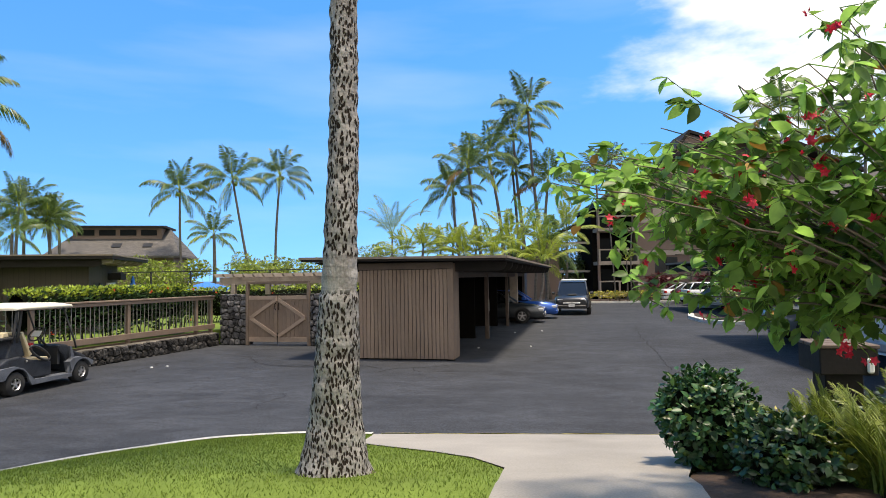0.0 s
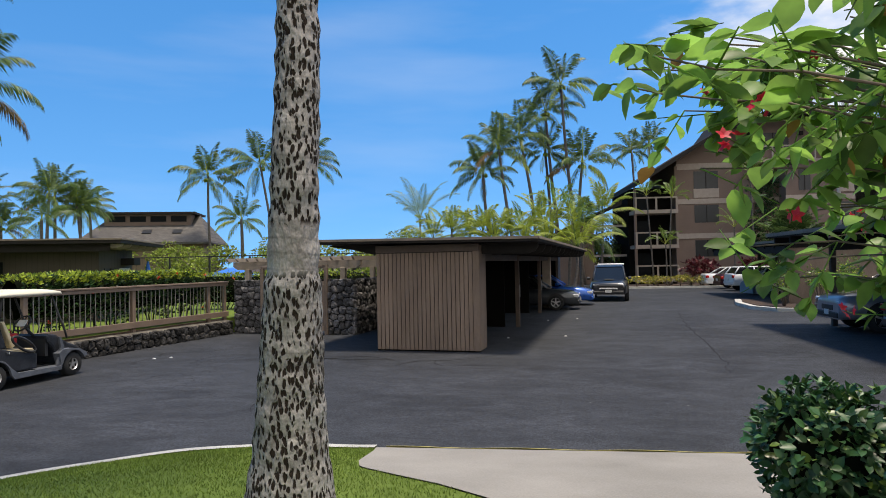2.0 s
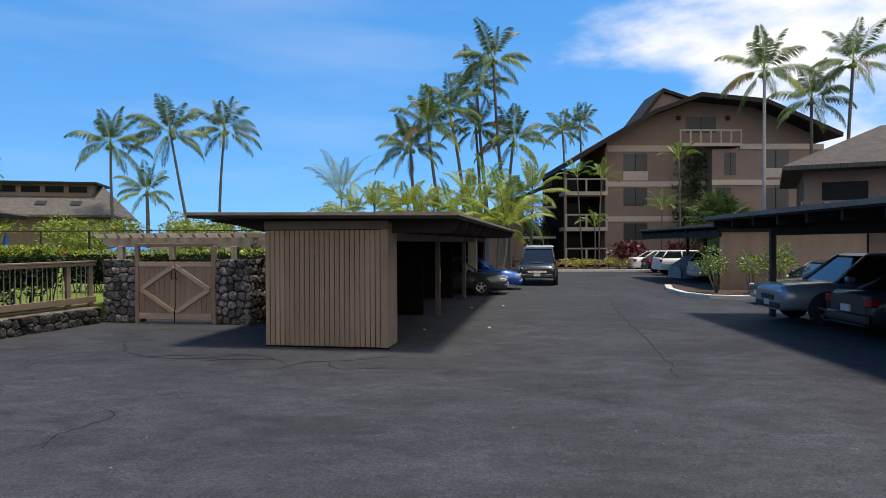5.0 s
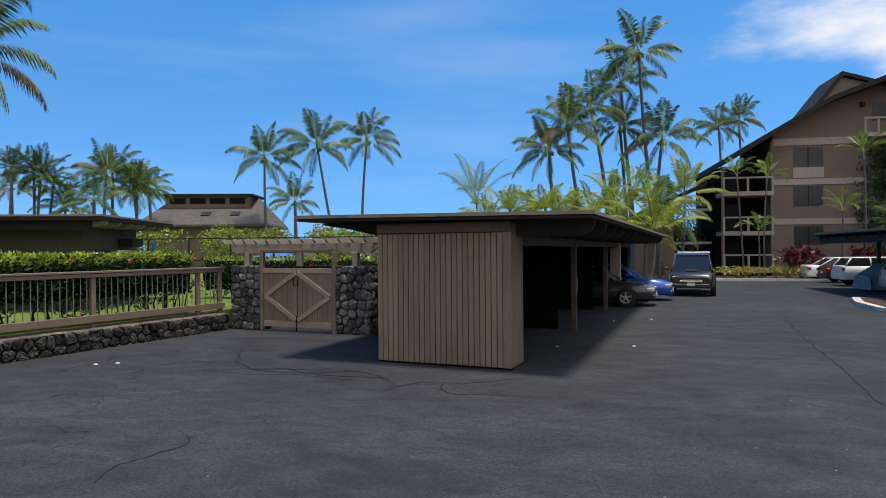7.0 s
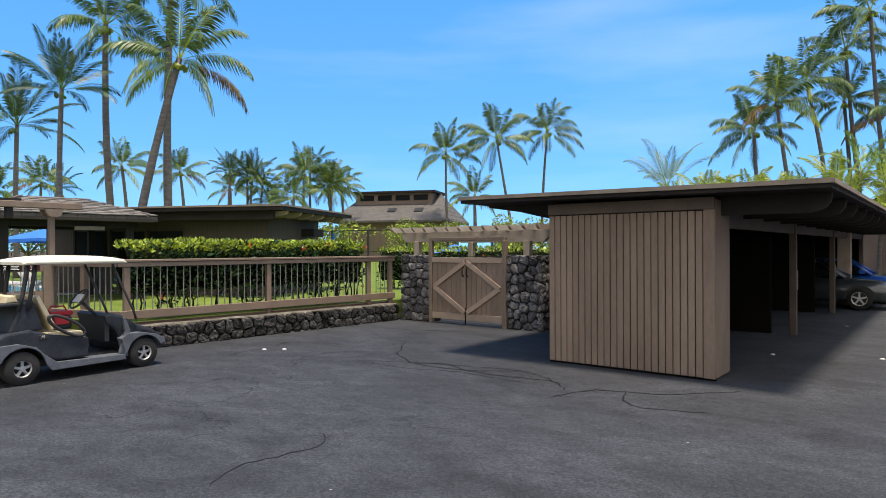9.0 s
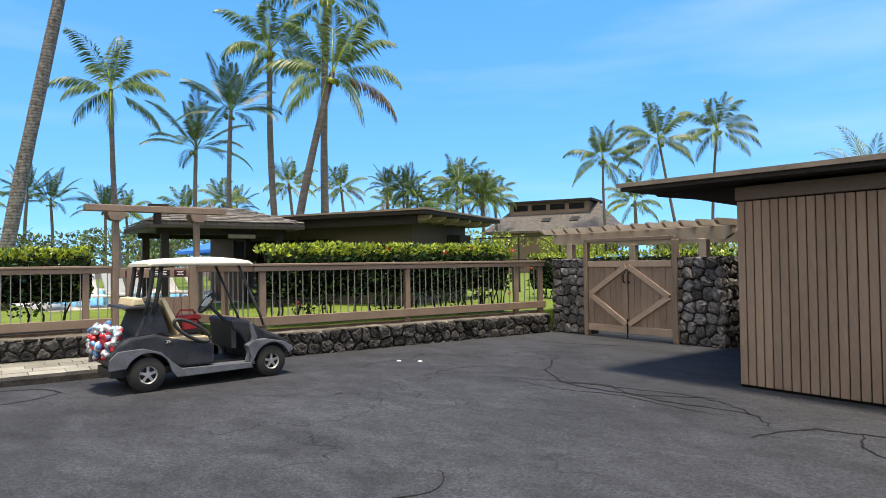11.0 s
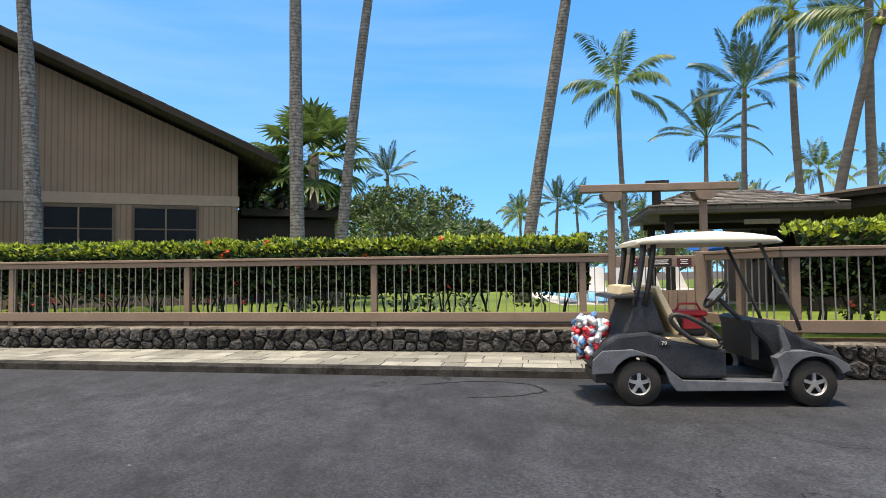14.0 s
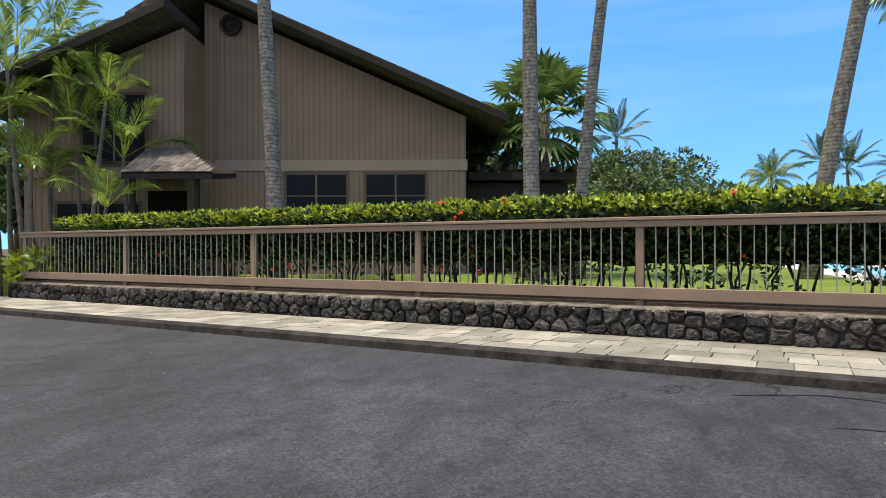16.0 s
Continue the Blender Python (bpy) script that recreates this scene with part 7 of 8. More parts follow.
# ---- golf cart ----
def golf_cart():
    # x forward along the street, y away from the lot, origin at the near rear wheel's foot
    m = pose(-8.56, 10.86, 0, 0, 0, 86.3)
    t = thing("golf_cart", "worn dark grey golf cart with a cream roof", "golf cart", m)
    body = mat("cart_body", (0.012, 0.014, 0.018), 0.5, var=0.5, scale=5, fine=40, bump=0.05, tint=(0.026, 0.030, 0.038), spec=0.35)
    faded = mat("cart_faded_plastic", (0.085, 0.095, 0.115), 0.75, var=0.4, scale=6, fine=45, bump=0.1)
    cream = mat("cart_roof", (0.66, 0.62, 0.50), 0.5, var=0.08, bump=0.03)
    seat = mat("cart_seat", (0.55, 0.46, 0.30), 0.6, var=0.15, bump=0.08)
    black = M["trim"]
    red = mat("cooler_red", (0.40, 0.02, 0.025), 0.5, var=0.2)
    W = 1.16
    R = 0.225
    Y = lambda k: k * W - 0.06

    def shell(name, outline, y0, y1, material, parent=t, bevel=0.03, label=""):
        bm = bmesh.new()
        prism(bm, outline, y1 - y0, pose(0, y0, 0))
        if bevel:
            es = [e for e in bm.edges if abs(e.verts[0].co.y - e.verts[1].co.y) < 1e-6]
            bmesh.ops.bevel(bm, geom=es, offset=bevel, segments=2, affect="EDGES", profile=0.6)
        return part(name, bm, material, parent, label)

    def arch(cx, cz, r, a0, a1, n=10):
        return [(cx + r * math.cos(radians(a0 + (a1 - a0) * i / n)), cz + r * math.sin(radians(a0 + (a1 - a0) * i / n))) for i in range(n + 1)]

    # rear body with the wheel opening
    shell("rear_body", [(-0.44, 0.36), (-0.46, 0.50), (-0.36, 0.62), (-0.20, 0.71), (0.10, 0.74), (0.34, 0.66), (0.86, 0.56), (0.865, 0.28), (0.45, 0.28)] + arch(0.0, R, 0.29, 20, 160)[0:11], -0.02, Y(1) - 0.04, body)
    # faded fender skirt over the rear wheel, on either side
    for y0 in (-0.055, Y(1) - 0.045):
        shell("rear_fender", [(-0.47, 0.32), (-0.46, 0.46), (-0.36, 0.555), (-0.06, 0.57), (0.16, 0.50), (0.30, 0.36), (0.42, 0.265), (1.38, 0.245), (1.40, 0.165), (0.36, 0.155), (0.295, 0.24)] + arch(0.0, R, 0.285, 25, 158, 8), y0, y0 + 0.05, faded, bevel=0.008)
    shell("floor", [(0.84, 0.20), (1.46, 0.20), (1.46, 0.25), (0.84, 0.26)], 0.0, Y(1) - 0.05, faded, bevel=0.01)
    shell("chassis", [(-0.40, 0.20), (1.95, 0.18), (1.95, 0.27), (-0.40, 0.30)], 0.16, Y(1) - 0.22, black, bevel=0.0)
    # front cowl and fenders
    shell("front_cowl", [(1.42, 0.24), (1.40, 0.40), (1.28, 0.62), (1.17, 0.72), (1.13, 0.84), (1.20, 0.87), (1.38, 0.84), (1.62, 0.68), (1.86, 0.58), (2.02, 0.48), (2.05, 0.34), (1.98, 0.30)] + arch(1.70, R, 0.30, 15, 165, 8), 0.06, Y(1) - 0.12, body, bevel=0.04)
    for y0 in (-0.055, Y(1) - 0.045):
        shell("front_fender", [(1.36, 0.17), (1.38, 0.30), (1.33, 0.48), (1.42, 0.55), (1.62, 0.555), (1.88, 0.50), (2.02, 0.42), (2.03, 0.36)] + arch(1.70, R, 0.275, 22, 165, 9), y0, y0 + 0.16, faded, bevel=0.008)
    shell("door_post", [(1.30, 0.25), (1.42, 0.25), (1.48, 0.60), (1.40, 0.80), (1.36, 0.80), (1.40, 0.58)], -0.03, 0.02, faded, bevel=0.01)
    bm = bmesh.new()
    box(bm, 1.15, 1.22, 0.10, Y(1) - 0.18, 0.45, 0.80)
    part("dashboard", bm, black, t)
    # engine cowl behind the seat
    shell("seat_tower", [(-0.14, 0.70), (-0.02, 1.02), (0.02, 1.12), (0.16, 1.14), (0.30, 0.72)], 0.06, Y(1) - 0.12, body)
    shell("seat_back", [(0.19, 1.18), (0.24, 1.20), (0.46, 0.74), (0.40, 0.70)], 0.05, Y(1) - 0.12, seat, bevel=0.015, label="worn tan seat back")
    shell("seat_cushion", [(0.26, 0.58), (0.26, 0.68), (0.78, 0.66), (0.84, 0.60), (0.82, 0.55)], 0.0, Y(1) - 0.06, seat, bevel=0.02, label="worn tan seat cushion")
    shell("rear_shelf", [(-0.26, 1.075), (-0.24, 1.11), (0.06, 1.12), (0.06, 1.08)], 0.04, Y(1) - 0.1, black, bevel=0.01)
    shell("rear_cushion", [(-0.14, 1.115), (-0.12, 1.20), (-0.02, 1.21), (0.01, 1.125)], 0.15, Y(1) - 0.2, seat, bevel=0.015)
    bm = bmesh.new()
    loop_pts = []
    for i in range(33):
        a = math.tau * i / 32
        loop_pts.append((0.56 + 0.235 * math.cos(a) - 0.05 * math.sin(a), -0.035, 0.755 + 0.125 * math.sin(a) - 0.10 * math.cos(a)))
    tube(bm, loop_pts, 0.024, 6)
    part("arm_rail", bm, black, t)
    # roof: shallow tray with rounded edge
    bm = bmesh.new()
    secs = []
    for i in range(17):
        k = i / 16
        x = 0.02 + 1.42 * k
        zc = 1.665 + 0.085 * math.sin(k * math.pi) ** 0.6
        e = 0.06 if 0 < i < 16 else 0.0
        hw = W / 2 + 0.02 - (0.05 if i in (0, 16) else 0)
        c = Y(0.5)
        secs.append([(x, c - hw, 1.64), (x, c - hw + 0.015, 1.64 + e * 0.8), (x, c - hw * 0.8, zc), (x, c + hw * 0.8, zc), (x, c + hw - 0.015, 1.64 + e * 0.8), (x, c + hw, 1.64), (x, c + hw * 0.9, 1.625), (x, c - hw * 0.9, 1.625)])
    loft(bm, secs)
    part("roof", bm, cream, t, "cream plastic roof")
    for y in (0.06, Y(1) - 0.16):
        for x0, x1 in ((0.06, -0.02), (0.16, 0.09)):
            bm = bmesh.new()
            tube(bm, [(x0 + 0.03, y, 1.645), (x0 + 0.01, y, 1.45), (x0 - 0.03, y, 1.20), (x1, y, 1.0)], 0.03, 6)
            part("rear_strut", bm, black, t)
        for x0, x1, z1 in ((1.22, 1.60, 0.75),):
            bm = bmesh.new()
            tube(bm, [(x0, y - 0.03, 1.645), (x1 - 0.04, y - 0.03, 0.88), (x1, y - 0.03, z1)], 0.02, 6)
            part("front_strut", bm, black, t)
    # steering wheel and column
    bm = bmesh.new()
    sm = pose(0.90, 0.36, 1.10, 0, -52, 0)
    n = 24
    for i in range(n):
        a, b = math.tau * i / n, math.tau * (i + 1) / n
        tube(bm, [sm @ Vector((0.165 * math.cos(a), 0.165 * math.sin(a), 0)), sm @ Vector((0.165 * math.cos(b), 0.165 * math.sin(b), 0))], 0.016, 6, False)
    for a in (0, 120, 240):
        tube(bm, [sm @ Vector((0, 0, -0.02)), sm @ Vector((0.16 * math.cos(radians(a)), 0.16 * math.sin(radians(a)), 0))], 0.013, 5)
    sw = part("steering_wheel", bm, black, t)
    bm = bmesh.new()
    box(bm, -0.07, 0.07, -0.09, 0.09, 0.0, 0.02, sm)
    part("score_card_clip", bm, M["plate"], sw)
    bm = bmesh.new()
    tube(bm, [(0.92, 0.36, 1.07), (1.24, 0.36, 0.74)], 0.025, 6)
    part("steering_column", bm, black, t)
    # number on the side
    curve = bpy.data.curves.new("number", "FONT")
    curve.body = "79"
    curve.size = 0.055
    tmp = bpy.data.objects.new("number", curve)
    scene.collection.objects.link(tmp)
    me = bpy.data.meshes.new_from_object(tmp.evaluated_get(bpy.context.evaluated_depsgraph_get()))
    bpy.data.objects.remove(tmp)
    part("number_plate", boxed(0.20, 0.31, -0.03, -0.018, 0.605, 0.655, 0.003), black, t)
    me.materials.append(M["plate"])
    num = new("number", me)
    num.parent = t
    num.matrix_basis = pose(0.222, -0.032, 0.612, 90, 0, 0)
    for x in (0.0, 1.70):
        wheel(t, x, 0.065, R, 0.19, -1, rim=0.5)
        wheel(t, x, Y(1) - 0.16, R, 0.19, 1, rim=0.5)
    # red cool bag on the seat
    c = thing("cooler_bag", "red and black cool bag on the cart seat", "bag", m)
    part("bag", boxed(0.50, 0.80, 0.34, 0.62, 0.665, 0.87, 0.03), M["trim"], c)
    part("lid", boxed(0.49, 0.81, 0.33, 0.63, 0.87, 0.93, 0.02), red, c)
    part("side_pocket", boxed(0.54, 0.74, 0.31, 0.34, 0.74, 0.86, 0.01), red, c)
    bm = bmesh.new()
    tube(bm, [(0.52, 0.48, 0.925), (0.56, 0.48, 1.0), (0.74, 0.48, 1.0), (0.78, 0.48, 0.925)], 0.012, 6)
    part("handle", bm, red, c)
    # sack of cans and bottles on the back
    s = thing("recycling_sack", "clear sack of crushed cans and bottles on the cart", "sack", m)
    cols = [mat("can_" + nm, cc, 0.35, mt, var=0.2, bump=0.0) for nm, cc, mt in (("silver", (0.6, 0.62, 0.65), 0.6), ("white", (0.75, 0.76, 0.78), 0.0), ("blue", (0.10, 0.25, 0.50), 0.2), ("red", (0.55, 0.03, 0.04), 0.2), ("aqua", (0.30, 0.48, 0.55), 0.0))]
    rnd = random.Random(77)
    canm = []
    for cm in cols:
        bm = bmesh.new()
        tube(bm, [(0, 0, -0.065), (0, 0, -0.055), (0, 0, 0.045), (0, 0, 0.06)], [0.022, 0.033, 0.033, 0.02], 9)
        canm.append(mesh_of("can", bm, cm))
    for i in range(150):
        d = Vector((rnd.gauss(0, 1), rnd.gauss(0, 1), rnd.gauss(0, 1))).normalized() * rnd.uniform(0.6, 1.0)
        ob = new("can", canm[rnd.choice((0, 0, 1, 1, 2, 3, 3, 4))])
        ob.parent = s
        ob.matrix_basis = pose(-0.40 + d.x * 0.20, 0.42 + d.y * 0.40, 0.66 + d.z * 0.25, rnd.uniform(0, 180), rnd.uniform(0, 180), 0)
    return t


golf_cart()

# small white caps and litter on the asphalt
for x, y in ((-0.18, 18.8), (1.38, 19.2), (1.93, 24.65), (-8.1, 14.7), (-7.8, 14.9), (0.9, 24.0)):
    bm = bmesh.new()
    tube(bm, [(0, 0, 0.0), (0, 0, 0.012), (0, 0, 0.02)], [0.04, 0.036, 0.022], 10)
    o = part("survey_cap", bm, M["plate"])
    o.matrix_basis = pose(x, y, 0.0)
    tagged(o, "small white round marker on the asphalt", "marker", "lot markers")


# ---- the palm by the walk ----
built_before = set(scene.objects)


def pitted_bark():
    m = mat("near_palm_bark", (0.185, 0.165, 0.150), 0.95, var=0.4, scale=6, fine=55, bump=0.0, tint=(0.335, 0.315, 0.30), spec=0.15)
    n, l = m.node_tree.nodes, m.node_tree.links
    b = n["Principled BSDF"]
    geo = [q for q in n if q.bl_idname == "ShaderNodeNewGeometry"][0]
    sx = n.new("ShaderNodeSeparateXYZ")
    l.new(geo.outputs["Position"], sx.inputs[0])

    def node(kind, **kw):
        q = n.new(kind)
        for k, v in kw.items():
            q.inputs[k].default_value = v
        return q
    # dark pits, longer than wide, denser towards the foot
    mp = node("ShaderNodeMapping")
    mp.inputs["Scale"].default_value = (1.0, 1.0, 0.42)
    l.new(geo.outputs["Position"], mp.inputs["Vector"])
    nz = node("ShaderNodeTexNoise", Scale=42.0, Detail=2.0)
    l.new(mp.outputs[0], nz.inputs["Vector"])
    add = n.new("ShaderNodeVectorMath")
    add.operation = "MULTIPLY_ADD"
    l.new(nz.outputs["Color"], add.inputs[0])
    add.inputs[1].default_value = (0.026, 0.026, 0.026)
    l.new(mp.outputs[0], add.inputs[2])
    vo = node("ShaderNodeTexVoronoi", Scale=46.0)
    l.new(add.outputs[0], vo.inputs["Vector"])
    pit = node("ShaderNodeMapRange")
    pit.inputs["From Min"].default_value, pit.inputs["From Max"].default_value = 0.38, 0.50
    l.new(vo.outputs["Distance"], pit.inputs["Value"])
    # some cells stay closed
    sep = n.new("ShaderNodeSeparateColor")
    l.new(vo.outputs["Color"], sep.inputs[0])
    gate = node("ShaderNodeMapRange")
    gate.inputs["From Min"].default_value, gate.inputs["From Max"].default_value = -0.16, -0.08
    dn = node("ShaderNodeTexNoise", Scale=5.0, Detail=2.0)
    l.new(geo.outputs["Position"], dn.inputs["Vector"])
    dm = n.new("ShaderNodeMath")
    dm.operation = "MULTIPLY_ADD"
    l.new(dn.outputs["Fac"], dm.inputs[0])
    dm.inputs[1].default_value = -2.2
    l.new(sep.outputs[0], dm.inputs[2])
    l.new(dm.outputs[0], gate.inputs["Value"])
    # a smooth healed band round the trunk
    dz = n.new("ShaderNodeMath")
    dz.operation = "SUBTRACT"
    l.new(sx.outputs[2], dz.inputs[0])
    dz.inputs[1].default_value = 2.16
    ab = n.new("ShaderNodeMath")
    ab.operation = "ABSOLUTE"
    l.new(dz.outputs[0], ab.inputs[0])
    bd = node("ShaderNodeMapRange")
    bd.inputs["From Min"].default_value, bd.inputs["From Max"].default_value = 0.15, 0.11
    l.new(ab.outputs[0], bd.inputs["Value"])
    mx = n.new("ShaderNodeMath")
    mx.operation = "MAXIMUM"
    l.new(gate.outputs[0], mx.inputs[0])
    l.new(bd.outputs[0], mx.inputs[1])
    op = n.new("ShaderNodeMath")
    op.operation = "MAXIMUM"
    l.new(pit.outputs[0], op.inputs[0])
    l.new(mx.outputs[0], op.inputs[1])
    # ring scars
    wz = node("ShaderNodeTexNoise", Scale=3.0)
    l.new(geo.outputs["Position"], wz.inputs["Vector"])
    ma = n.new("ShaderNodeMath")
    ma.operation = "MULTIPLY_ADD"
    l.new(wz.outputs["Fac"], ma.inputs[0])
    ma.inputs[1].default_value = 0.09
    l.new(sx.outputs[2], ma.inputs[2])
    pp = n.new("ShaderNodeMath")
    pp.operation = "PINGPONG"
    pp.inputs[1].default_value = 0.042
    l.new(ma.outputs[0], pp.inputs[0])
    rg = node("ShaderNodeMapRange")
    rg.inputs["From Max"].default_value = 0.010
    rg.inputs["To Min"].default_value = 0.75
    l.new(pp.outputs[0], rg.inputs["Value"])
    old = b.inputs["Base Color"].links[0].from_socket
    m1 = n.new("ShaderNodeMix")
    m1.data_type, m1.blend_type = "RGBA", "MULTIPLY"
    m1.inputs["Factor"].default_value = 1
    l.new(old, m1.inputs["A"])
    l.new(rg.outputs[0], m1.inputs["B"])
    m2 = n.new("ShaderNodeMix")
    m2.data_type = "RGBA"
    m2.inputs["A"].default_value = (0.022, 0.016, 0.012, 1)
    l.new(op.outputs[0], m2.inputs["Factor"])
    l.new(m1.outputs["Result"], m2.inputs["B"])
    l.new(m2.outputs["Result"], b.inputs["Base Color"])
    hb = n.new("ShaderNodeMath")
    hb.operation = "MULTIPLY_ADD"
    l.new(op.outputs[0], hb.inputs[0])
    hb.inputs[1].default_value = 1.0
    l.new(nz.outputs["Fac"], hb.inputs[2])
    bp = n.new("ShaderNodeBump")
    bp.inputs["Strength"].default_value, bp.inputs["Distance"].default_value = 0.9, 0.02
    l.new(hb.outputs[0], bp.inputs["Height"])
    l.new(bp.outputs[0], b.inputs["Normal"])
    return m


def near_palm():
    t = thing("palm_tree", "old coconut palm with a swollen foot and pitted bark", "palm tree", pose(-0.92, 4.62, 0.62))
    bm = bmesh.new()
    pts, rad = [], []
    H = 16.0
    n = 320
    for i in range(n + 1):
        z = H * i / n
        k = z / H
        r = 0.120 + 0.118 * math.exp(-z / 1.15) + 0.085 * math.exp(-z / 0.22) - 0.03 * k
        r += 0.005 * math.sin(z * 37) + 0.006 * noise.noise(Vector((0, 0, z * 2.2)))
        if z > 1.42:
            r -= 0.012
        pts.append((0.10 * min(1, z / 2.5) + 0.03 * z * 0.3, -0.10 * min(1, z / 2.0), z - 0.03))
        rad.append(r)
    tube(bm, pts, rad, 40)
    for v in bm.verts:
        ax = Vector((pts[min(n, max(0, int(v.co.z / H * n)))][0], pts[min(n, max(0, int(v.co.z / H * n)))][1], v.co.z))
        d = v.co - ax
        v.co += d.normalized() * 0.010 * noise.noise(v.co * Vector((9, 9, 5))[0])
    part("trunk", bm, pitted_bark(), t, smooth=True)
    c = new("crown", CROWN["thin"][1])
    c.parent = t
    c.matrix_basis = pose(pts[-1][0], pts[-1][1], H, 0, 0, 40) @ Matrix.Diagonal((0.75, 0.75, 0.75, 1))
    rnd = random.Random(9)
    bm = bmesh.new()
    for i in range(150):
        a = rnd.uniform(0, math.tau)
        r0, r1 = 0.25, rnd.uniform(0.27, 0.34)
        p = Vector((r0 * math.cos(a), r0 * math.sin(a), rnd.uniform(0.0, 0.07)))
        q = Vector((r1 * math.cos(a + 0.1), r1 * math.sin(a + 0.1), 0.0))
        tube(bm, [p, q], [0.008, 0.004], 4)
    tagged(part("roots", bm, M["twig"], t), kind="stuff")


near_palm()


# ---- flowering tree over the walk ----
def shaped_leaf(bm, p, way, up, s, mi, fold=0.25):
    """A broad pointed leaf folded along its midrib, tip along way."""
    side = way.cross(up)
    if side.length < 1e-3:
        return
    side.normalize()
    nrm = side.cross(way).normalized()
    w = s * 0.30
    rows = [(0.0, 0.15), (0.22, 0.85), (0.45, 1.0), (0.72, 0.68), (1.0, 0.0)]
    mid = [bm.verts.new(p + way * s * k - nrm * s * 0.10 * k * k) for k, _ in rows]
    for sg in (-1, 1):
        edge = [bm.verts.new(p + way * s * k + side * sg * w * q + nrm * (w * q * fold - s * 0.10 * k * k)) for k, q in rows[:-1]]
        for i in range(4):
            if i < 3:
                f = (mid[i], mid[i + 1], edge[i + 1], edge[i])
            else:
                f = (mid[3], mid[4], edge[3])
            fc = bm.faces.new(f if sg > 0 else f[::-1])
            fc.material_index = mi
            fc.smooth = True


def flowering_tree():
    rnd = random.Random(21)
    base = Vector((2.9, 2.3, 0.66))
    t = thing("flowering_tree", "small tree with broad green leaves and red flowers over the walk", "tree", pose(*base))
    eye_line = [Vector((0.33, -0.3, 2.13)), Vector((0.31, 0.87, 2.09)), Vector((0.45, 1.6, 2.08)), Vector((0.62, 2.27, 2.05)), Vector((0.65, 3.38, 2.08)), Vector((0.66, 4.5, 2.12)), Vector((0.79, 5.25, 2.04))]

    def clear(p, gap=0.36):
        for a, b in zip(eye_line, eye_line[1:]):
            d = b - a
            k = max(0, min(1, (p - a).dot(d) / d.length_squared))
            if (p - (a + d * k)).length < gap:
                return False
        return True

    tips = [(1.15, 3.15, 2.50), (1.6, 3.6, 2.4), (1.75, 3.75, 2.75), (1.45, 3.45, 2.85), (2.0, 4.05, 2.5), (0.98, 3.35, 2.60), (1.05, 3.75, 2.42), (1.32, 4.0, 1.98), (1.3, 2.95, 2.8), (1.55, 3.1, 2.95), (1.4, 3.7, 2.62), (1.9, 3.9, 2.3), (2.2, 3.1, 3.05), (1.65, 3.5, 2.10), (2.4, 3.9, 2.65), (2.9, 3.3, 2.95), (2.4, 4.0, 2.0),
            (3.2, 3.7, 2.4), (2.0, 2.7, 3.15), (1.5, 3.9, 2.25), (2.9, 4.0, 2.1), (2.2, 3.6, 2.45), (2.6, 2.9, 2.7), (3.5, 4.1, 2.8), (1.25, 3.85, 2.12), (2.6, 3.4, 3.3), (3.3, 3.6, 3.3)]
    # the spray that arches over the walk
    tips += [(1.09, 3.14, 2.66), (1.24, 2.95, 2.8), (1.51, 3.06, 2.99), (1.87, 3.38, 3.22), (1.93, 2.98, 3.18), (2.3, 3.3, 3.4), (1.74, 2.88, 2.85), (2.59, 3.64, 3.07), (2.38, 3.72, 3.2), (0.8, 3.9, 2.86), (0.98, 3.84, 2.96), (1.26, 4.08, 2.91), (1.43, 4.0, 2.99), (1.45, 3.81, 2.66)]
    # boughs on the lot side, low and full
    tips += [(1.68, 4.18, 2.66), (1.82, 4.08, 2.34), (1.88, 3.88, 2.49), (1.72, 4.28, 2.16), (1.91, 4.08, 2.05), (1.59, 4.49, 2.33), (2.01, 4.08, 1.83), (1.32, 4.29, 2.82), (1.95, 3.87, 2.74), (2.17, 4.66, 2.77), (2.48, 4.76, 2.17), (1.75, 4.35, 2.45), (1.98, 4.3, 2.2), (2.2, 4.2, 2.35), (2.1, 4.45, 1.95), (2.35, 4.3, 2.05), (1.62, 4.4, 2.05)]
    tips += [(2.13, 2.99, 3.38), (1.8, 2.78, 3.04), (2.14, 2.81, 2.93), (2.17, 3.22, 2.83), (2.3, 3.4, 3.6), (2.6, 3.1, 3.7)]
    # high sprays towards the walk
    tips += [(0.69, 3.51, 2.68), (0.86, 3.53, 2.81), (1.03, 3.45, 2.81), (1.17, 3.57, 2.71), (1.03, 3.86, 2.67), (1.3, 3.48, 2.74), (1.5, 3.61, 2.53), (1.25, 3.19, 2.93), (1.44, 3.12, 3.04), (1.68, 3.26, 3.15), (1.63, 3.06, 2.76), (0.72, 3.0, 2.61)]
    forks = [Vector((2.75, 2.5, 1.5)), Vector((2.65, 2.7, 1.75)), Vector((3.0, 2.6, 1.6))]
    bm = bmesh.new()
    tube(bm, [(0, 0, -0.05), (-0.1, 0.12, 0.5), forks[0] - base], [0.06, 0.05, 0.04], 8)
    for f in forks[1:]:
        tube(bm, [(-0.1, 0.12, 0.5), f - base], [0.045, 0.035], 7)
    part("trunk", bm, M["twig"], t)
    leaves, blooms = bmesh.new(), bmesh.new()
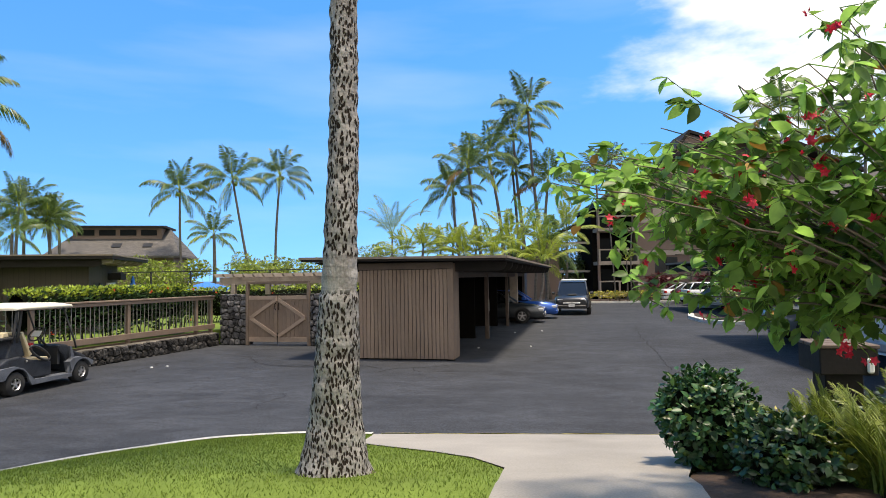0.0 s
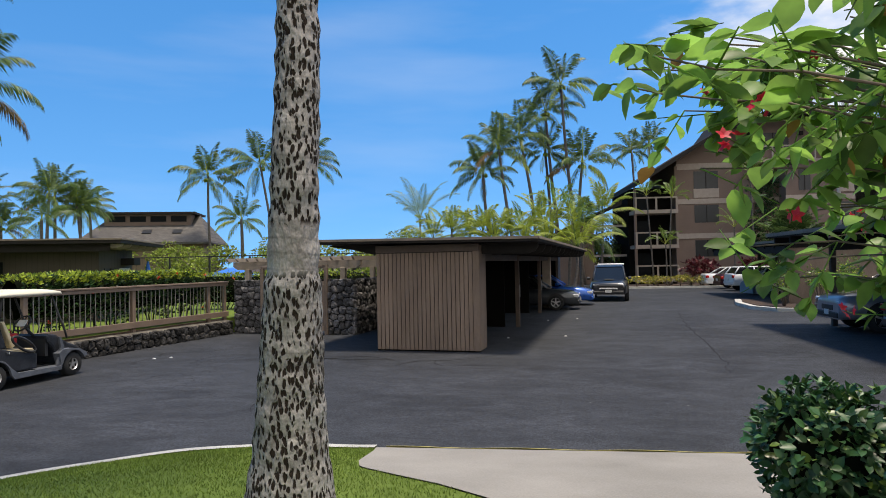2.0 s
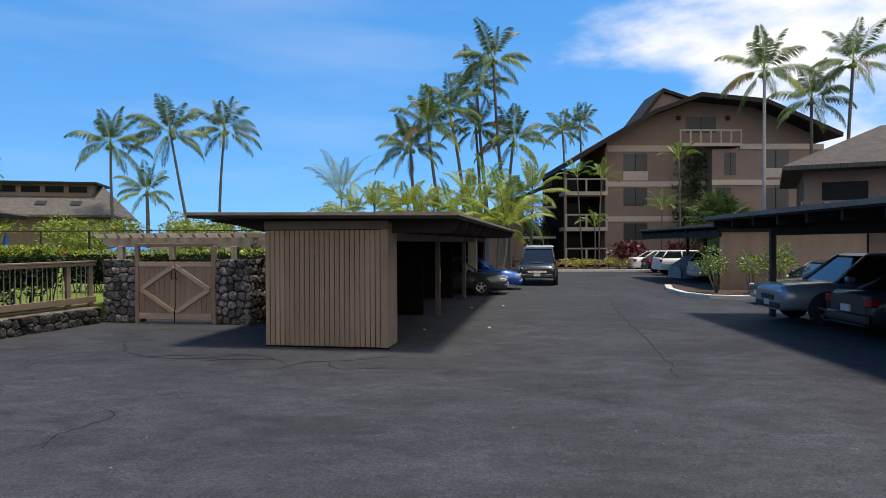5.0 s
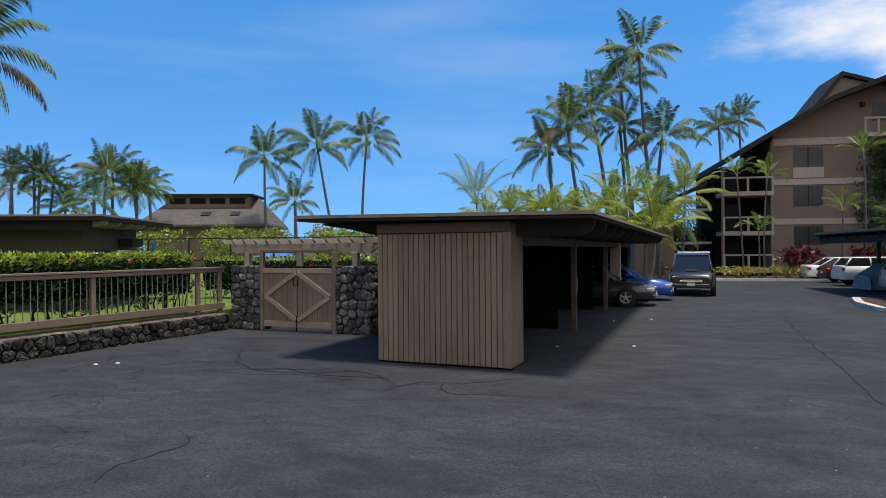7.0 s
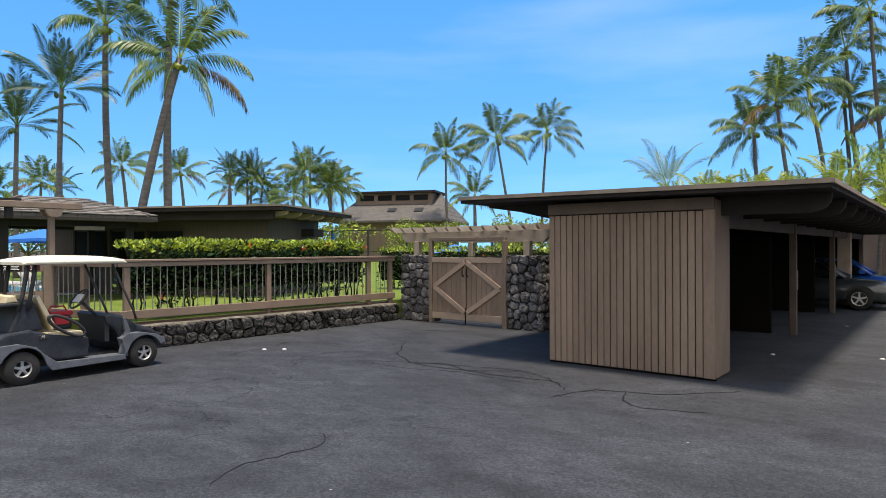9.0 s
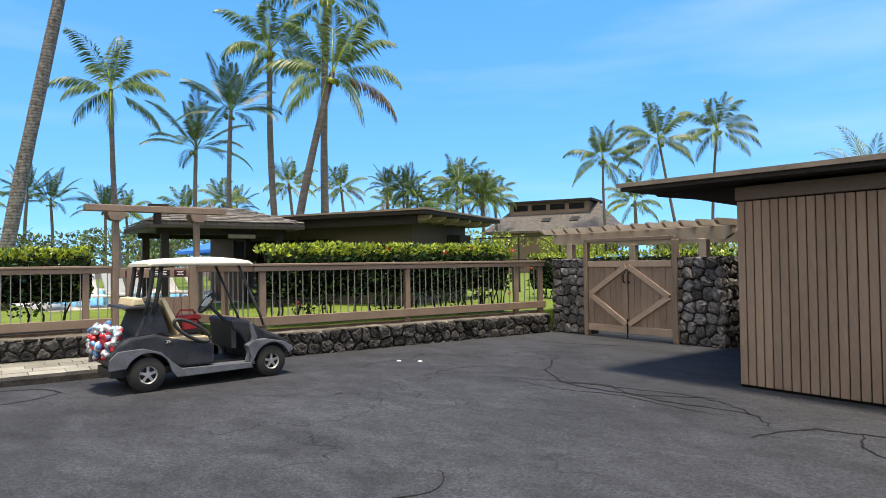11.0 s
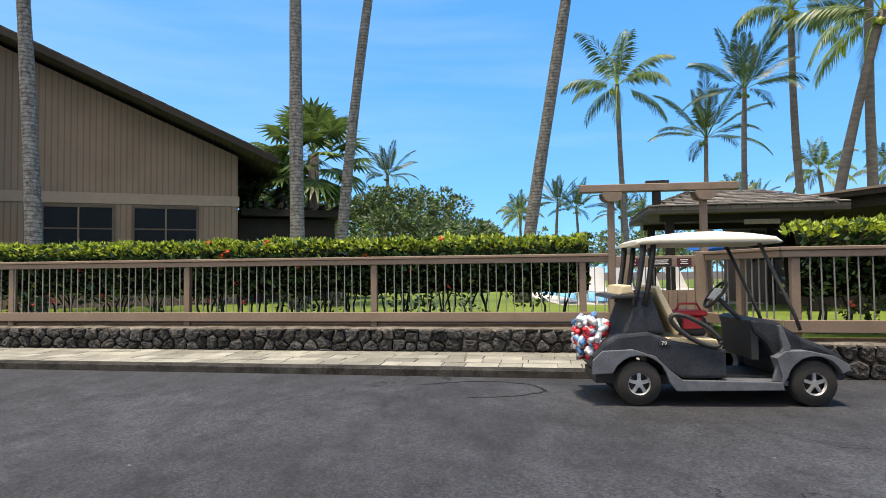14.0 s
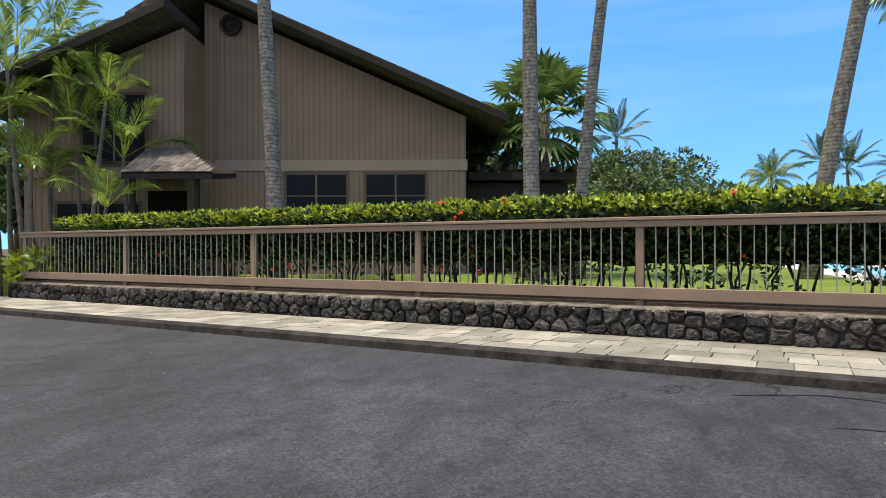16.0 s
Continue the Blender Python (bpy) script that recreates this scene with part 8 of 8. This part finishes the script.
    for tip in tips:
        tip = Vector(tip)
        f = min(forks, key=lambda q: (q - tip).length)
        mid = f.lerp(tip, 0.5) + Vector((rnd.uniform(-0.12, 0.12), rnd.uniform(-0.12, 0.12), 0.22))
        path = []
        for i in range(13):
            k = i / 12
            path.append(f * (1 - k) ** 2 + mid * 2 * k * (1 - k) + tip * k * k + Vector((rnd.uniform(-1, 1), rnd.uniform(-1, 1), rnd.uniform(-1, 1))) * 0.018)
        path = [p for p in path if clear(p, 0.45)]
        if len(path) < 4:
            continue
        bb = bmesh.new()
        tube(bb, [p - base for p in path], [0.006 * (1 - i / len(path)) + 0.0022 for i in range(len(path))], 6)
        part("branch", bb, M["twig"], t)
        # side twigs carry the leaves
        for j in range(11):
            i0 = rnd.randrange(len(path) // 3, len(path))
            o = path[i0]
            d = Vector((rnd.gauss(0, 1), rnd.gauss(0, 1), rnd.gauss(-0.1, 0.6))).normalized()
            ln = rnd.uniform(0.12, 0.36)
            end = o + d * ln + Vector((0, 0, -0.05))
            if not clear(end):
                continue
            tube(leaves, [o - base, end - base], [0.0035, 0.002], 4)
            for q in range(rnd.randrange(4, 7)):
                p = o.lerp(end, rnd.uniform(0.2, 1.05))
                way = (d * 0.5 + Vector((rnd.gauss(0, 1), rnd.gauss(0, 1), rnd.gauss(-0.55, 0.4)))).normalized()
                s = rnd.uniform(0.065, 0.125)
                if not clear(p + way * s):
                    continue
                up = Vector((rnd.gauss(0, 0.5), rnd.gauss(0, 0.5), 1)).normalized()
                shaped_leaf(leaves, p - base, way, up, s, 1 if rnd.random() < 0.025 else 0)
            if rnd.random() < 0.13:
                stem = end + Vector((rnd.uniform(-0.05, 0.05), rnd.uniform(-0.05, 0.05), rnd.uniform(-0.12, 0.12)))
                if clear(stem):
                    tube(leaves, [end - base, stem - base], 0.002, 4)
                    for _ in range(rnd.randrange(2, 5)):
                        c = stem + Vector((rnd.uniform(-0.025, 0.025), rnd.uniform(-0.025, 0.025), rnd.uniform(-0.025, 0.025)))
                        ax = Vector((rnd.gauss(0, 1), rnd.gauss(0, 1), rnd.gauss(0, 1))).normalized()
                        sd = ax.cross(Vector((0.3, 0.2, 1))).normalized()
                        for k in range(5):
                            dd = Matrix.Rotation(k * math.tau / 5, 3, ax) @ sd
                            shaped_leaf(blooms, c - base, (dd + ax * 0.4).normalized(), ax, 0.028, 0, 0.1)
    tagged(part("leaves", leaves, [M["leaf_tree"], M["leaf_old"]], t), kind="stuff")
    tagged(part("blossom", blooms, M["flower"], t, "small red five-petalled flowers"), kind="stuff")


flowering_tree()


# ---- bed beside the walk ----
def dense_bush(x, y, z0, w, d, h, seed, label, mats, leaf, count):
    rnd = random.Random(seed)
    t = thing("bush", label, "bush", pose(x, y, z0))
    # added near-black shell, painted for the shade within the bush
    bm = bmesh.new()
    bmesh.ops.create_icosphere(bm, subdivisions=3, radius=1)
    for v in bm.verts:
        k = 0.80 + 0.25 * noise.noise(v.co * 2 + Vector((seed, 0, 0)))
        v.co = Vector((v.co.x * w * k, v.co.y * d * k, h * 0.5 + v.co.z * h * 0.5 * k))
    part("heart", bm, M["leaf_shade_core"], t)
    bm = bmesh.new()
    for i in range(count):
        n = Vector((rnd.gauss(0, 1), rnd.gauss(0, 1), rnd.gauss(0.2, 1))).normalized()
        k = 0.90 + 0.34 * noise.noise(n * 2 + Vector((seed, 0, 0))) + 0.24 * noise.noise(n * 5 + Vector((0, seed, 0))) + rnd.uniform(-0.16, 0.10)
        p = Vector((n.x * w * k, n.y * d * k, h * 0.5 + n.z * h * 0.52 * k))
        if p.z < 0:
            continue
        way = (n * 0.7 + Vector((rnd.gauss(0, 1), rnd.gauss(0, 1), rnd.gauss(0.2, 0.8))) * 0.7).normalized()
        shaped_leaf(bm, p, way, (n + Vector((0, 0, 0.6))).normalized(), leaf * rnd.uniform(0.7, 1.3), 1 if rnd.random() < 0.10 else 0, 0.3)
    part("leaves", bm, mats, t)


dense_bush(2.12, 5.25, 0.50, 0.40, 0.40, 0.80, 31, "glossy dark green clipped bush beside the walk", [M["leaf_glossy"], M["leaf"]], 0.066, 2600)
dense_bush(2.40, 4.45, 0.60, 0.36, 0.40, 0.50, 32, "low dark green bush beside the walk", [M["leaf_dark"], M["leaf"]], 0.062, 1800)
dense_bush(3.5, 5.2, 0.5, 0.6, 0.6, 0.6, 33, "low dark green bush in the bed", [M["leaf_dark"], M["leaf"]], 0.07, 1500)


def strap_clump(x, y, z0, h, w, seed, label, material, count):
    rnd = random.Random(seed)
    t = thing("strap_plant", label, "plant", pose(x, y, z0))
    bm = bmesh.new()
    for i in range(count):
        a = rnd.uniform(0, math.tau)
        o = Vector((rnd.uniform(-0.5, 0.5) * w, rnd.uniform(-0.5, 0.5) * w, 0.02))
        d = Vector((math.cos(a), math.sin(a), 0))
        L = h * rnd.uniform(0.6, 1.15)
        side = Vector((-d.y, d.x, 0)) * rnd.uniform(0.008, 0.016)
        prev = None
        tilt = rnd.uniform(0.25, 0.75)
        for k in range(6):
            q = k / 5
            c = o + d * L * tilt * q * q + Vector((0, 0, L * (q - 0.25 * q * q * tilt)))
            row = [bm.verts.new(c - side * (1 - q * 0.95)), bm.verts.new(c + side * (1 - q * 0.95))]
            if prev:
                bm.faces.new((prev[0], prev[1], row[1], row[0])).smooth = True
            prev = row
    part("leaves", bm, material, t)


strap_clump(3.0, 4.35, 0.60, 0.48, 0.45, 41, "feathery yellow-green strap-leaved plant", M["fern"], 420)
strap_clump(3.5, 4.45, 0.58, 0.45, 0.45, 42, "feathery yellow-green strap-leaved plant", M["fern"], 380)
strap_clump(3.0, 4.0, 0.66, 0.6, 0.5, 43, "feathery yellow-green strap-leaved plant", M["fern"], 320)
def fern_clump(x, y, z0, h, seed, count):
    """Upright feathery fronds that arch outwards from one root."""
    rnd = random.Random(seed)
    t = thing("fern", "feathery yellow-green fern beside the walk", "fern", pose(x, y, z0), "ferns in the bed")
    bm = bmesh.new()
    for i in range(count):
        frond(bm, i * 2.39996 + rnd.uniform(-0.3, 0.3), radians(rnd.uniform(48, 86)), h * rnd.uniform(0.75, 1.15), rnd.uniform(0.5, 1.0), rnd, 0, 0.13, 26, 0.020, 0.15, 0.25, 0, rnd.uniform(-0.4, 0.4), 0.15)
    part("fronds", bm, M["fern"], t)


for i, (x, y, h) in enumerate(((2.62, 4.55, 0.62), (2.85, 4.75, 0.66), (3.05, 4.45, 0.74), (3.35, 4.65, 0.72), (2.80, 4.20, 0.66), (3.2, 4.1, 0.78), (3.6, 4.3, 0.7))):
    fern_clump(x, y, 0.60, h, 300 + i, 26)
shrub(2.55, 5.62, 0.45, 0.52, 0.42, "wiry pale variegated shrub", 51, [M["leaf"], M["leaf_gold"]], 0.045, 700, 9)
shrub(2.95, 5.95, 0.40, 0.40, 0.4, "wiry pale variegated shrub", 52, [M["leaf_gold"], M["leaf"]], 0.045, 800, 9)


def pedestal():
    t = thing("timber_pedestal", "dark brown timber utility pedestal with a boarded cap", "pedestal", pose(3.16, 5.24, 0.45, 0, 0, -8))
    part("post", boxed(-0.14, 0.14, -0.15, 0.15, 0, 0.86, 0.01), M["dark_timber"], t)
    for i in range(3):
        part("cap_board", boxed(-0.22, 0.22, -0.27 + i * 0.18, -0.105 + i * 0.18, 1.07, 1.10, 0.006), M["post_brown"], t)
    part("head", boxed(-0.21, 0.21, -0.26, 0.26, 0.86, 1.07, 0.01), M["dark_timber"], t)
    part("meter_dome", boxed(0.12, 0.17, -0.29, -0.262, 0.88, 1.0, 0.012), M["white_paint"], t)


pedestal()

# ---- grass blades on the near lawn ----
def blades():
    rnd = random.Random(3)
    bm = bmesh.new()
    vs, fs = [], []
    for i in range(52000):
        y = rnd.uniform(3.0, 8.3)
        x = rnd.uniform(max(lawn_left(y) + 0.15, -6.5), lerp_table(WALK_LEFT, y) - 0.015)
        if x < lawn_left(y) + 0.1:
            continue
        z = rise(x, y)
        a = rnd.uniform(0, math.tau)
        s = rnd.uniform(0.012, 0.03)
        dx, dy = math.cos(a) * 0.004, math.sin(a) * 0.004
        lx, ly = rnd.uniform(-0.018, 0.018), rnd.uniform(-0.018, 0.018)
        k = len(vs)
        vs += [(x - dx, y - dy, z), (x + dx, y + dy, z), (x + lx, y + ly, z + s)]
        fs.append((k, k + 1, k + 2))
    bm.free()
    me = bpy.data.meshes.new("grass")
    me.from_pydata(vs, [], fs)
    me.materials.append(M["blade"])
    tagged(new("grass", me), "short mown grass blades on the lawn", "grass", kind="stuff")


blades()
for ob in scene.objects:
    if ob not in built_before and ob.parent is None:
        ob.matrix_basis = MOUND @ ob.matrix_basis


# ---- flagstones of the street sidewalk ----
def flagstones():
    rnd = random.Random(8)
    stones = []
    for v in range(6):
        bm = boxed(-0.5, 0.5, -0.5, 0.5, 0, 1.0)
        for q in bm.verts:
            q.co.x += rnd.uniform(-0.02, 0.02)
            q.co.y += rnd.uniform(-0.02, 0.02)
        stones.append(mesh_of("flagstone", bm, M["paver"]))
    x0 = side_len - 20.5
    y = 0.19
    for w in (0.37, 0.35, 0.38, 0.36):
        x = x0 + rnd.random() * 0.3
        while x < side_len - 0.1:
            ln = rnd.choice((0.32, 0.46, 0.58, 0.38, 0.26))
            ob = new("flagstone", rnd.choice(stones))
            ob.parent = sidewalk_ob
            ob.matrix_basis = side_m @ pose(x + ln / 2, y + w / 2, 0.082, 0, 0, rnd.choice((0, 180))) @ Matrix.Diagonal((ln - 0.012, w - 0.012, 0.026 + rnd.uniform(0, 0.004), 1))
            x += ln
        y += w


flagstones()



def ribbon(points, width, seed, z):
    """A thin wandering strip on the ground through a few turning points, tapering at its ends."""
    rnd = random.Random(seed)
    pts = [Vector((*q, 0)) for q in points]
    line = []
    for i in range(len(pts) - 1):
        p0, p1, p2, p3 = pts[max(i - 1, 0)], pts[i], pts[i + 1], pts[min(i + 2, len(pts) - 1)]
        n = max(3, int((p2 - p1).length / 0.09))
        for k in range(n):
            u = k / n
            line.append(0.5 * (2 * p1 + (p2 - p0) * u + (2 * p0 - 5 * p1 + 4 * p2 - p3) * u * u + (3 * p1 - p0 - 3 * p2 + p3) * u ** 3))
    line.append(pts[-1])
    bm = bmesh.new()
    prev = None
    for i, c in enumerate(line):
        t = (line[min(i + 1, len(line) - 1)] - line[max(i - 1, 0)]).normalized()
        nrm = Vector((-t.y, t.x, 0))
        c = c + nrm * (0.10 * noise.noise(Vector((i * 0.13, seed, 0))) + 0.06 * noise.noise(Vector((i * 0.7, seed, 5))))
        k = i / (len(line) - 1)
        w = 0.75 * width * (0.25 + 0.75 * math.sin(math.pi * k) ** 0.5) * rnd.uniform(0.6, 1.25)
        row = [bm.verts.new(c + nrm * w + Vector((0, 0, z))), bm.verts.new(c - nrm * w + Vector((0, 0, z)))]
        if prev:
            bm.faces.new((prev[0], prev[1], row[1], row[0]))
        prev = row
    return bm


def cracks():
    """Old cracks in the lot, open or filled with tar."""
    runs = [([(-6.45, 16.9), (-5.8, 15.65), (-4.87, 14.95), (-3.7, 14.85), (-2.4, 14.75)], 0.026), ([(-4.9, 14.95), (-4.5, 15.15), (-3.95, 14.95), (-3.1, 15.3)], 0.022),
            ([(-2.2, 13.9), (-1.85, 14.6), (-0.9, 14.85), (-0.3, 15.5)], 0.024), ([(-1.5, 14.7), (-1.2, 14.0), (-0.4, 14.1)], 0.018), ([(-3.3, 9.8), (-3.45, 10.3), (-3.3, 11.05), (-3.6, 11.35)], 0.012),
            ([(6.0, 27.8), (5.2, 22.3), (4.6, 16.4), (4.15, 13.4)], 0.02), ([(-8.1, 18.3), (-7.0, 18.5), (-5.95, 18.95)], 0.02), ([(-6.8, 14.05), (-6.9, 14.7), (-6.6, 15.35), (-5.8, 15.6)], 0.014),
            ([(-5.9, 14.7), (-4.9, 14.6), (-3.6, 14.7), (-2.8, 14.5)], 0.016), ([(-6.1, 14.65), (-4.9, 15.05), (-3.9, 15.2), (-3.0, 15.2), (-2.2, 14.4)], 0.018), ([(2.6, 24.4), (4.4, 22.6), (6.6, 22.9)], 0.018), ([(5.1, 21.0), (6.6, 19.6), (8.4, 19.9)], 0.016),
            ([(-9.91, 8.54), (-10.11, 9.3), (-9.87, 9.88), (-9.42, 10.08), (-9.15, 9.7), (-9.06, 9.14)], 0.026)]
    for i, (pts, w) in enumerate(runs):
        structure("road_crack", ribbon(pts, w, 70 + i, 0.004), M["tyre_mark"], "dark tar-filled crack wandering over the asphalt", "crack")


M["tyre_mark"] = mat("tyre_mark", (0.011, 0.011, 0.012), 0.85, var=0.5, scale=4, fine=40, bump=0.2, spec=0.2)
cracks()
